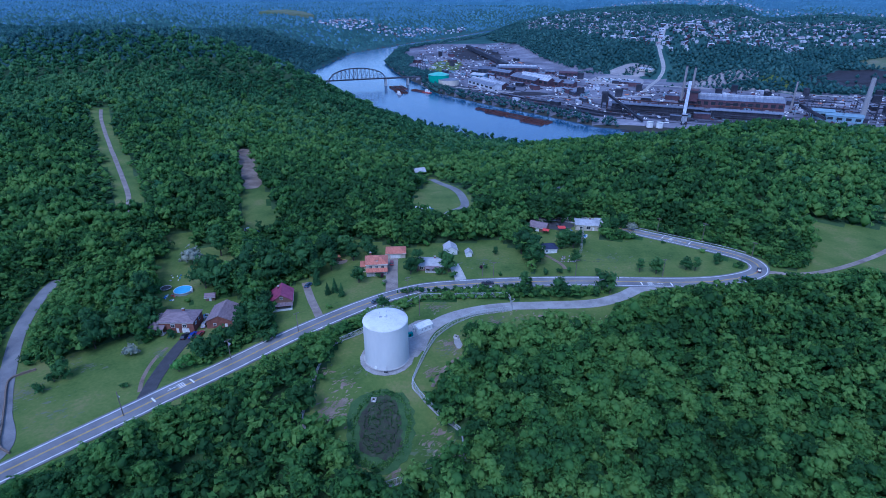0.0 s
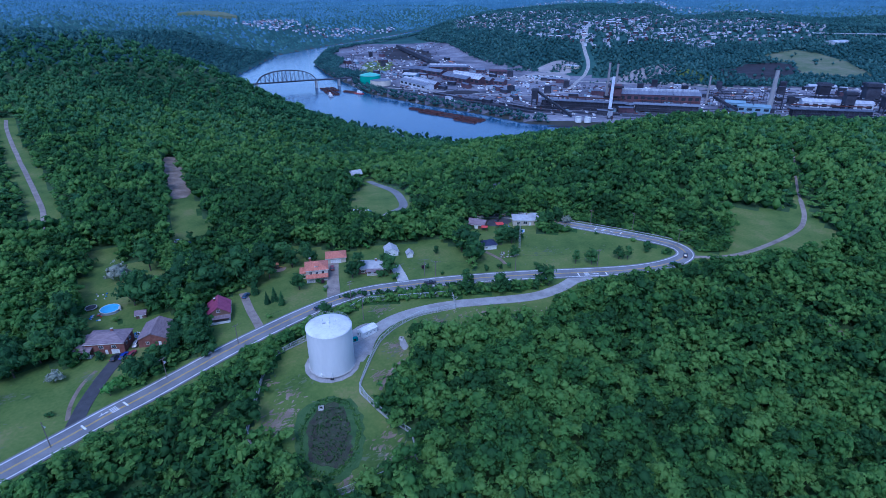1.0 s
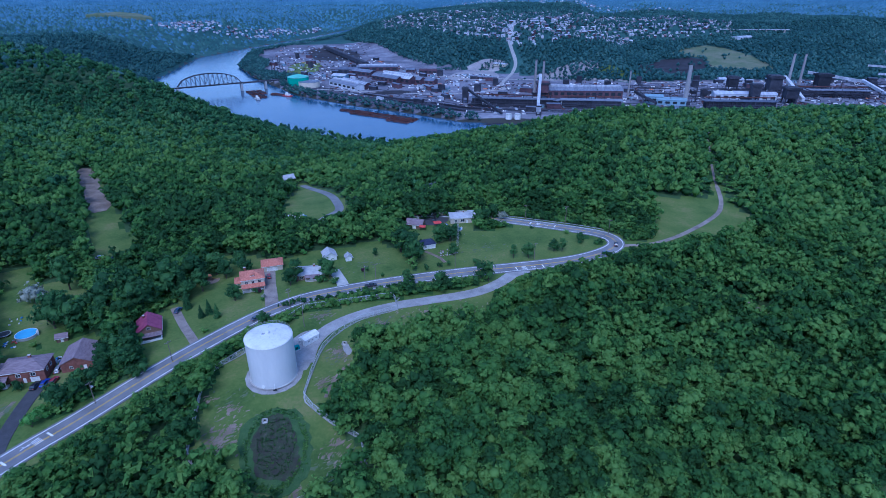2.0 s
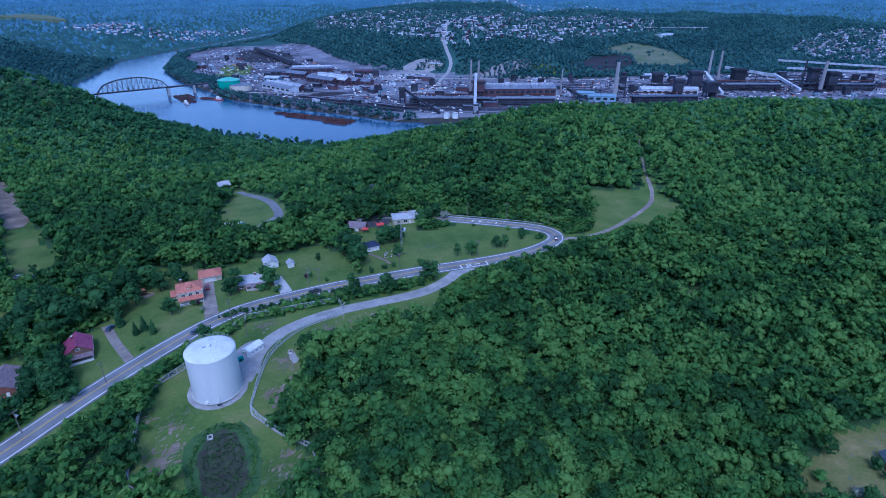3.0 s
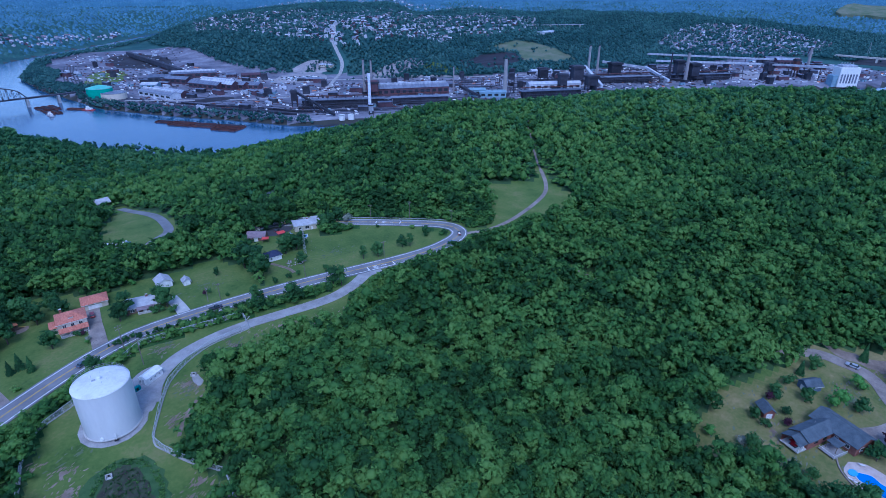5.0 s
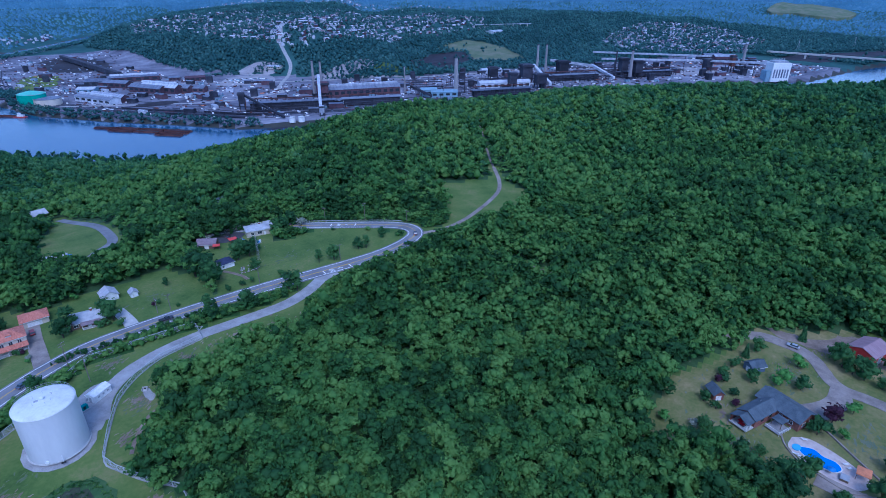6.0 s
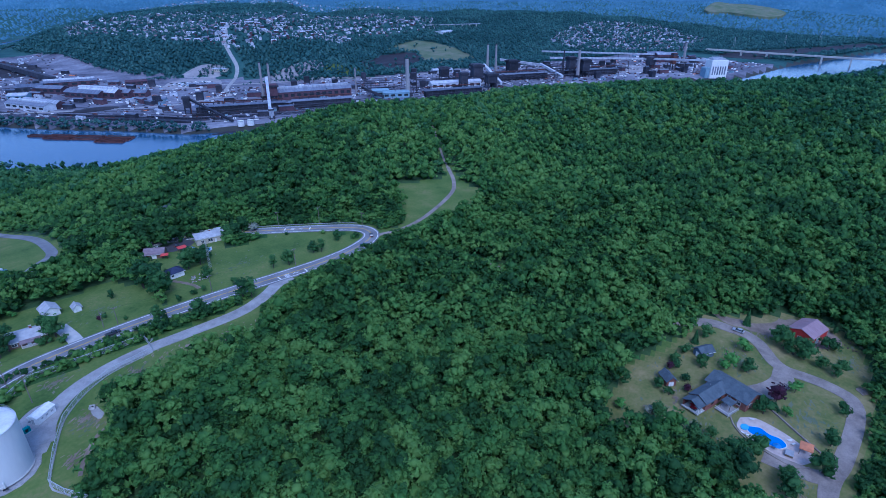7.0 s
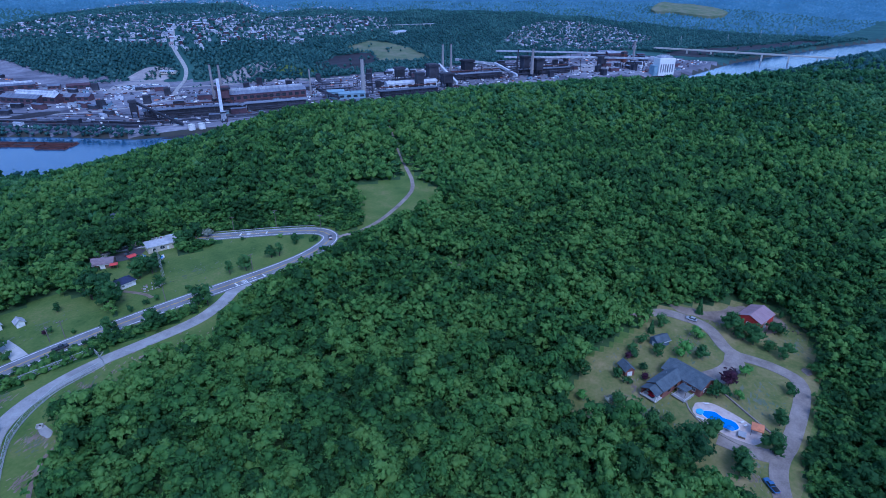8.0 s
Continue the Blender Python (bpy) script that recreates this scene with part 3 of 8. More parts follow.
def ico():
    """A unit icosahedron as arrays."""
    p = (1 + 5 ** 0.5) / 2
    v = np.array([(-1, p, 0), (1, p, 0), (-1, -p, 0), (1, -p, 0), (0, -1, p), (0, 1, p), (0, -1, -p), (0, 1, -p), (p, 0, -1), (p, 0, 1), (-p, 0, -1), (-p, 0, 1)], float)
    f = np.array([(0, 11, 5), (0, 5, 1), (0, 1, 7), (0, 7, 10), (0, 10, 11), (1, 5, 9), (5, 11, 4), (11, 10, 2), (10, 7, 6), (7, 1, 8),
                  (3, 9, 4), (3, 4, 2), (3, 2, 6), (3, 6, 8), (3, 8, 9), (4, 9, 5), (2, 4, 11), (6, 2, 10), (8, 6, 7), (9, 8, 1)])
    return v / np.linalg.norm(v[0]), f


def octa():
    v = np.array([(1, 0, 0), (0, 1, 0), (-1, 0, 0), (0, -1, 0), (0, 0, 1), (0, 0, -1)], float)
    return v, np.array([(0, 1, 4), (1, 2, 4), (2, 3, 4), (3, 0, 4), (1, 0, 5), (2, 1, 5), (3, 2, 5), (0, 3, 5)])


def crown(rng, lobes, sprays, radius, height, base, leaf=0.5, core=0.7, jitter=0.45, solid=None, full=1.0):
    """A crown: boughs with ragged inner masses, each carrying uneven clumps of small leaf sprays. Returns vertices, triangles and their tones."""
    iv, fi = (solid or ico)()
    vs, fs, tones, n = [], [], [], 0
    masses = []
    lean = rng.normal(0, 0.10, 2) * radius
    for k in range(lobes):
        t = (k + 0.5) / lobes
        a = k * GOLD + rng.uniform(-0.6, 0.6)
        if lobes > 1:
            out = radius * 0.66 * math.sqrt(max(0.0, 1 - max(0.0, 1.25 * t - 0.2) ** 2)) * rng.uniform(0.55, 1.2)
            zc = base + height * (0.24 + 0.50 * t + rng.uniform(-0.09, 0.09))
            size = np.array([1, 1, rng.uniform(0.7, 1.0)]) * radius * rng.uniform(0.34, 0.58) * (1.15 if lobes < 5 else 1.0) * full
        else:
            out, zc, size = 0.0, base + height * 0.48, np.array([radius, radius, height * 0.5])
        c = np.array([out * math.cos(a) + lean[0] * t, out * math.sin(a) + lean[1] * t, zc])
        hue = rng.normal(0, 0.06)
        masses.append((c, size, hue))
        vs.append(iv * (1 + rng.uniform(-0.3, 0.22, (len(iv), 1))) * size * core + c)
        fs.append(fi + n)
        # inner masses slightly darker: shade inside the crown put into the tone
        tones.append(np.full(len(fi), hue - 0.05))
        n += len(iv)
    each = max(1, sprays // lobes)
    for c, size, hue in masses:
        clumps = max(3, each // 9)
        u = rng.uniform(-0.45, 1.0, clumps)
        b = np.arange(clumps) * GOLD + rng.uniform(-0.6, 0.6, clumps)
        ring = np.sqrt(np.maximum(0, 1 - u * u))
        d = np.stack([ring * np.cos(b), ring * np.sin(b), u], 1)
        mid = c + d * size * rng.uniform(0.72, 1.1, (clumps, 1))
        reach = size.mean() * rng.uniform(0.24, 0.42, clumps)
        tone = hue + rng.normal(0, 0.035, clumps)
        pick = rng.integers(0, clumps, each)
        off = rng.normal(0, 1, (each, 3))
        off /= np.linalg.norm(off, axis=1)[:, None]
        off[:, 2] = np.abs(off[:, 2]) * rng.choice([1, 1, 1, -0.6], each)
        at = mid[pick] + off * reach[pick][:, None] * rng.uniform(0.5, 1.1, (each, 1))
        nor = d[pick] * 0.45 + off * 0.6 + np.array([0, 0, 0.3]) + rng.normal(0, jitter, (each, 3))
        nor /= np.linalg.norm(nor, axis=1)[:, None]
        t1 = np.cross(nor, rng.normal(0, 1, (each, 3)))
        t1 /= np.linalg.norm(t1, axis=1)[:, None]
        t2 = np.cross(nor, t1)
        w, h = leaf * rng.uniform(0.6, 1.3, (each, 1)), leaf * rng.uniform(0.7, 1.5, (each, 1))
        tri = np.stack([at - t1 * w, at + t1 * w * rng.uniform(0.5, 1, (each, 1)), at + t2 * h], 1)
        vs.append(tri.reshape(-1, 3))
        fs.append(np.arange(each * 3).reshape(-1, 3) + n)
        tones.append(tone[pick])
        n += each * 3
    return np.concatenate(vs), np.concatenate(fs), np.concatenate(tones)


def scatter(rng, x0, x1, y0, y1, step):
    """A jittered grid of plan points."""
    gx, gy = np.meshgrid(np.arange(x0, x1, step), np.arange(y0, y1, step * 0.866))
    gx = gx + (np.arange(gx.shape[0]) % 2)[:, None] * step / 2
    x, y = gx.ravel(), gy.ravel()
    return x + rng.uniform(-0.36, 0.36, x.shape) * step, y + rng.uniform(-0.36, 0.36, x.shape) * step


def plant(name, x, y, shapes, size, rng, mats, label, tint_shift=0.0, lift=0.0, tall=None, vary=0.19):
    """One object of many trees: shapes are (vertices, triangles, tones) of unit trees."""
    z = ground_z(x, y) + lift
    pick = rng.integers(0, len(shapes), len(x))
    turn = rng.uniform(0, 6.283, len(x))
    grove = waves(x, y, 90, 25) * 0.08 + waves(x, y, 330, 22) * 0.14
    tone = np.clip(0.5 + grove + rng.normal(0, vary, len(x)) + tint_shift, -0.1, 1.1)
    vs, fs, ts, n = [], [], [], 0
    for s, (v, f, shade) in enumerate(shapes):
        m = np.where(pick == s)[0]
        if not len(m):
            continue
        c, sn = np.cos(turn[m])[:, None], np.sin(turn[m])[:, None]
        k = size[m][:, None]
        h = k if tall is None else k * tall[m][:, None]
        px = (v[None, :, 0] * c - v[None, :, 1] * sn) * k + x[m][:, None]
        py = (v[None, :, 0] * sn + v[None, :, 1] * c) * k + y[m][:, None]
        pz = v[None, :, 2] * h + z[m][:, None]
        vs.append(np.stack([px, py, pz], -1).reshape(-1, 3))
        fs.append((f[None] + (np.arange(len(m)) * len(v))[:, None, None] + n).reshape(-1, 3))
        ts.append((tone[m][:, None] + shade[None]).ravel())
        n += len(m) * len(v)
    ob = new(name, big_mesh(name, np.concatenate(vs), np.concatenate(fs), mats, tint=np.concatenate(ts)))
    ob.data.polygons.foreach_set("use_smooth", np.ones(len(ob.data.polygons), bool))
    return tagged(ob, label, "woods", kind="stuff")


SCRUB = [(-92, 126), (-66, 160), (-42, 181), (-46, 158), (-48, 138), (-40, 112), (-26, 100), (-70, 98)]   # vine-grown bank below the road
COPSE = [(101, 213), (112, 217), (132, 221), (150, 224), (158, 214), (138, 196), (98, 203)]


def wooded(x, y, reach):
    """Where trees stand: off the open ground, and cleared on its camera side so that it stays in view."""
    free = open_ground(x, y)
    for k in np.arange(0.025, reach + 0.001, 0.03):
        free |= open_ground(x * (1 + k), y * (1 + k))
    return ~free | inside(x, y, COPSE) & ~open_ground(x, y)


def sector(x, y, r0, r1, a0=-58, a1=100):
    d, a = np.hypot(x, y), np.degrees(np.arctan2(x, y))
    return (d >= r0) & (d < r1) & (a > a0) & (a < a1)


def hidden_from_camera(x, y, top=16.0):
    """True where a nearer ridge hides the trees from the camera: these carry simpler crowns."""
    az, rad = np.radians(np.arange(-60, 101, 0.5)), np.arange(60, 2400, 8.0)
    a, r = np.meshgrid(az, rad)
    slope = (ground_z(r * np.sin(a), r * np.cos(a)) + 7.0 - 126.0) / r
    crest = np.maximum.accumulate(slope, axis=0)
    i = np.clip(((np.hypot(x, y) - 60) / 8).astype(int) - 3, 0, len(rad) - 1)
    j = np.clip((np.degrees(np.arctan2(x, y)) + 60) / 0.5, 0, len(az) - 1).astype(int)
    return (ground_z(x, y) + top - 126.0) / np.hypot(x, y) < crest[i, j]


def edge_low(x, y, near=5.0, wide=16.0):
    """Trees are lowered beside roads and clearings to keep these in the camera's view: 0.4 at their edge, 1 well inside
    the wood.
    """
    d = np.full(x.shape, 1e9)
    for line, half in LANES:
        if half < 3:
            continue
        d = np.minimum(d, np.abs(line_distance(x, y, line[::3] + [line[-1]])) - half)
    return 0.4 + 0.6 * fade(near, wide, d)


def build_woods():
    rng = np.random.default_rng(7)
    # nearest woods: every crown with its own leaf sprays
    close = [crown(rng, 8, 500, 4.6, 9.6, 2.2, leaf=0.55, core=0.70, jitter=0.30) for _ in range(10)]
    near = [crown(rng, 6, 200, 4.6, 9.4, 2.3, leaf=0.76, core=0.78, jitter=0.30, solid=octa) for _ in range(10)]
    x, y = scatter(rng, -330, 340, -60, 340, 6.8)
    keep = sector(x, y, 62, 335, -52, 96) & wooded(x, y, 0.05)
    x, y = x[keep], y[keep]
    low = np.where(inside(x, y, SCRUB), rng.uniform(0.05, 0.4, len(x)), edge_low(x, y))
    size, tall = rng.uniform(0.74, 1.22, len(x)) * (0.55 + 0.45 * low), rng.uniform(0.85, 1.2, len(x)) * (0.4 + 0.6 * low)
    front = np.hypot(x, y) < 190
    for m, forms in ((front, close), (~front, near)):
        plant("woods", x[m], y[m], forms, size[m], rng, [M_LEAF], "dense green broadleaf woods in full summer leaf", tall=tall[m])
        print("near trees", m.sum(), len(forms[0][1]))
    # low brush where trees are cleared for the camera's view
    bush = [crown(rng, 1, 46, 1.6, 2.4, 0.0, leaf=0.36, core=0.8) for _ in range(5)]
    x, y = scatter(rng, -330, 340, -60, 340, 2.4)
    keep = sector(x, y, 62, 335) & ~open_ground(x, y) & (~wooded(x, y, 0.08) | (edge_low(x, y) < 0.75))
    x, y = x[keep], y[keep]
    plant("brush", x, y, bush, rng.uniform(0.6, 1.35, len(x)), rng, [M_LEAF], "tangled green brush along the wood's edge", 0.06)
    print("bushes", len(x), len(bush[0][1]))
    # undergrowth between the trees
    x, y = scatter(rng, -330, 340, -60, 340, 5.0)
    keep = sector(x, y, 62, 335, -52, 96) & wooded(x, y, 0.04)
    x, y = x[keep], y[keep]
    low = [crown(rng, 2, 44, 2.2, 4.4, 0.0, leaf=0.7, core=0.7, jitter=0.5, solid=octa, full=1.2) for _ in range(5)]
    plant("undergrowth", x, y, low, rng.uniform(1.2, 2.1, len(x)) * (0.4 + 0.6 * edge_low(x, y)), rng, [M_LEAF], "green saplings and undergrowth between the trees", -0.08)
    # middle woods
    mid = [crown(rng, 4, 36, 4.7, 8.5, 2.4, leaf=1.06, core=0.95, jitter=0.35, solid=octa) for _ in range(8)]
    plain = [crown(rng, 2, 14, 4.9, 8.5, 2.6, leaf=1.3, core=1.0, solid=octa) for _ in range(4)]
    x, y = scatter(rng, -560, 810, -90, 860, 7.5)
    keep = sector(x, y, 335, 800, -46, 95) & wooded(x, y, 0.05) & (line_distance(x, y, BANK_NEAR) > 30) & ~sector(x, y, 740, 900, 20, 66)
    x, y = x[keep], y[keep]
    size, tall = rng.uniform(0.7, 1.08, len(x)), rng.uniform(0.95, 1.2, len(x)) * edge_low(x, y)
    # farther trees take the leaves with haze in their colour
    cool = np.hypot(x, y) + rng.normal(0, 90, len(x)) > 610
    hid = hidden_from_camera(x, y)
    for m, leaf, forms in ((~cool & ~hid, M_LEAF, mid), (cool & ~hid, M_LEAF_HAZE_MID, mid), (hid, M_LEAF_HAZE_MID, plain)):
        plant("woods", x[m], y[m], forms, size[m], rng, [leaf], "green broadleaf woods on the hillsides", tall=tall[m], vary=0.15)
        print("mid trees", m.sum(), len(forms[0][1]))
    x, y = scatter(rng, -560, 810, -90, 860, 9.5)
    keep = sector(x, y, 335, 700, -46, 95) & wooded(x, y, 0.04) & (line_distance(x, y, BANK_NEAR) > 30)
    x, y = x[keep], y[keep]
    keep = ~hidden_from_camera(x, y)
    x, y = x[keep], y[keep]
    plant("undergrowth", x, y, [crown(rng, 1, 6, 2.6, 4.6, 0.0, leaf=1.0, core=1.0, solid=octa) for _ in range(4)], rng.uniform(1.3, 2.0, len(x)) * (0.4 + 0.6 * edge_low(x, y)), rng, [M_LEAF], "green saplings between the trees of the hillsides", -0.05)
    # far woods on this side of the river
    far = [crown(rng, 1, 16, 5.2, 8.0, 2.4, leaf=1.5, core=0.85, jitter=0.8, solid=octa) for _ in range(6)]
    x, y = scatter(rng, -1700, 1700, 0, 2300, 12.5)
    keep = sector(x, y, 800, 2300, -41, 88) & (line_distance(x, y, BANK_NEAR) > 8) & ~sector(x, y, 800, 2300, 14, 62)
    x, y = x[keep], y[keep]
    size, tall = rng.uniform(0.8, 1.35, len(x)), rng.uniform(0.8, 1.3, len(x))
    # nearer trees get the slighter haze tint
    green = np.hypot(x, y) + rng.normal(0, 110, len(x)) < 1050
    hid = hidden_from_camera(x, y)
    for m, leaf in ((green & ~hid, M_LEAF_HAZE_MID), (~green & ~hid, M_LEAF_HAZE), (hid, M_LEAF_HAZE)):
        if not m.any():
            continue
        plant("woods", x[m], y[m], plain if m is hid else mid if leaf is M_LEAF_HAZE_MID else far, size[m], rng, [leaf], "distant green woods on the valley's shoulders", -0.08, tall=tall[m])
    print("far trees", len(x), hid.sum(), len(far[0][1]))
    # woods behind and below the camera
    x, y = scatter(rng, -420, 420, -420, 260, 14)
    keep = (sector(x, y, 0, 64, -181, 181) | ~sector(x, y, 0, 5000, -52, 96) & sector(x, y, 0, 420, -181, 181)) & ~open_ground(x, y)
    x, y = x[keep], y[keep]
    plant("woods", x, y, far, rng.uniform(0.9, 1.4, len(x)), rng, [M_LEAF], "green broadleaf woods on the near slope")
    # woods and town trees beyond the river
    blob = [crown(rng, 1, 6, 4.8, 9.0, 2.0, leaf=1.4, core=1.0, solid=octa) for _ in range(6)]
    x, y = scatter(rng, -1300, 3600, 300, 3300, 13.0)
    over = -line_distance(x, y, BANK_FAR)
    keep = sector(x, y, 900, 3300, -41, 88) & beyond_wood(x, y, over, rng)
    x, y = x[keep], y[keep]
    plant("woods", x, y, blob, rng.uniform(0.8, 1.5, len(x)), rng, [M_LEAF_HAZE], "green woods beyond the river", -0.08, vary=0.16)
    print("beyond", len(x))
    # trees along the far bank and on the wooded point
    x, y = scatter(rng, -260, 460, 950, 2250, 8.5)
    over = -line_distance(x, y, BANK_FAR)
    keep = (over > 3) & ((over < 24) & (x > -60) & (x < 330) | (over < 75 + 25 * np.sin(y / 60)) & (y > 1600))
    x, y = x[keep], y[keep]
    plant("bank_trees", x, y, far, rng.uniform(0.75, 1.25, len(x)), rng, [M_LEAF_HAZE], "green trees along the far river bank", -0.05)
    # the green belt and the clumps behind the works
    x, y = scatter(rng, 350, 1000, 1300, 1720, 9.5)
    clump = (np.hypot((x - 556) / 46, (y - 1651) / 26) < 1) | (np.hypot((x - 440) / 50, (y - 1680) / 22) < 1) | (np.hypot((x - 990) / 40, (y - 1470) / 50) < 1)
    keep = (inside(x, y, GREEN_BELT) | clump) & (rng.uniform(0, 1, x.shape) < 0.8) & (np.abs(line_distance(x, y, HILL_ROAD)) > 14)
    x, y = x[keep], y[keep]
    plant("belt_trees", x, y, far, rng.uniform(0.6, 1.0, len(x)), rng, [M_LEAF_HAZE], "belt of green trees behind the works", -0.05)
    # rounded tops of the distant hills
    hexa = [(np.array([(math.cos(k) * rng.uniform(0.8, 1.2), math.sin(k) * rng.uniform(0.8, 1.2), 0) for k in np.arange(6) * math.pi / 3] + [(rng.uniform(-0.2, 0.2), rng.uniform(-0.2, 0.2), 1)]), np.array([(k, (k + 1) % 6, 6) for k in range(6)]), np.zeros(6)) for _ in range(5)]
    x, y = scatter(rng, -3600, 4900, 700, 4900, 22)
    keep = sector(x, y, 2300, 4900, -42, 88) & ((x < 0) | (y > 3250) | (x > 3000) | (np.hypot(x, y) > 3300)) & (line_distance(x, y, BANK_NEAR) > 30) | \
        sector(x, y, 3300, 4900, -42, 88) & (-line_distance(x, y, BANK_FAR) > 40)
    x, y = x[keep], y[keep]
    # the farther the tree, the likelier its haze-blue leaves
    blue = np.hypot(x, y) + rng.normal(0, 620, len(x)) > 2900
    for m, leaf in ((blue, M_LEAF_HAZE_FAR), (~blue, M_LEAF_HAZE)):
        plant("woods", x[m], y[m], hexa, rng.uniform(6, 12, m.sum()), rng, [leaf], "far wooded hills tinted haze-blue", -0.05, vary=0.10, lift=-3, tall=rng.uniform(0.7, 1.5, m.sum()))
    print("hills", len(x))


TOWN_A = [(390, 2900), (455, 3100), (733, 2750), (1053, 2500), (1611, 2517), (1690, 2030), (1567, 1913), (1191, 1890), (901, 1700), (716, 1680), (643, 1780), (569, 1910), (498, 2272), (375, 2600)]
TOWN_B = [(1739, 1444), (1994, 1620), (2311, 1738), (2772, 1623), (2561, 1233), (2149, 1106), (1912, 1227)]
TOWN_C = [(-635, 2834), (-564, 2944), (-310, 2860), (36, 3172), (140, 3400), (91, 3153), (-216, 2765), (-444, 2617)]
COAL_FIELD = [(930, 1430), (946, 1495), (1107, 1640), (1250, 1640), (1200, 1510), (1053, 1408), (985, 1400)]
FAR_MEADOW = [(1190, 1500), (1270, 1640), (1203, 1720), (1396, 1810), (1441, 1631), (1379, 1455), (1246, 1430)]
COAL_BANK = [(2090, 830), (2300, 770), (2620, 705), (3000, 650), (3000, 760), (2620, 850), (2300, 960), (2110, 960)]
SLOPE_LOT = [(480, 1695), (548, 1700), (590, 1640), (545, 1600), (490, 1655)]
GREEN_BELT = [(535, 1440), (640, 1425), (720, 1385), (800, 1375), (990, 1330), (990, 1370), (800, 1420), (650, 1450)]
HILL_ROAD = spline([(480, 1330), (495, 1400), (575, 1550), (612, 1613), (635, 1714), (661, 1814), (699, 1895), (740, 2000)], 15)


def beyond_wood(x, y, over, rng):
    """Which far points carry trees: thick on the slopes, thin among the town's houses, none on fields."""
    keep = (-line_distance(x, y, HILL_FOOT) > 0) & (over > 120) | (over > 6) & (y > 2250) & (over < 60) | (over > 14) & (x > 2120)
    for c, share in ((TOWN_A, 0.46), (TOWN_B, 0.42), (TOWN_C, 0.36)):
        keep &= ~inside(x, y, c) | (rng.uniform(0, 1, x.shape) < share)
    for c in (COAL_FIELD, FAR_MEADOW, COAL_BANK, SLOPE_LOT):
        keep &= ~inside(x, y, c) | (rng.uniform(0, 1, x.shape) < 0.03)
    keep &= np.abs(line_distance(x, y, HILL_ROAD)) > 16
    return keep


build_woods()


# ---- the water tank and its fenced ground ----
M_WIRE = material("fence wire", [(0.42, 0.44, 0.46), (0.58, 0.60, 0.62)], 2, 0.6, 0, metal=0.1)
M_BASIN = material("dark basin reeds", [(0.022, 0.024, 0.018), (0.042, 0.040, 0.030), (0.040, 0.062, 0.026), (0.085, 0.080, 0.066)], 0.5, 0.95, 0.9, fine=3.5, bump_scale=5)
M_BERM = material("lush berm grass", [(0.030, 0.075, 0.022), (0.048, 0.105, 0.030), (0.072, 0.130, 0.042)], 0.3, 0.95, 0.8, fine=1.6, bump_scale=4)
M_WHITE = paint("white paint", (0.72, 0.72, 0.70))
M_GREYPAINT = paint("grey paint", (0.35, 0.36, 0.37))
M_BLACK = paint("black paint", (0.02, 0.02, 0.022))
TANK_AT, TANK_R, TANK_H = (-20.5, 168.0), 8.0, 16.2


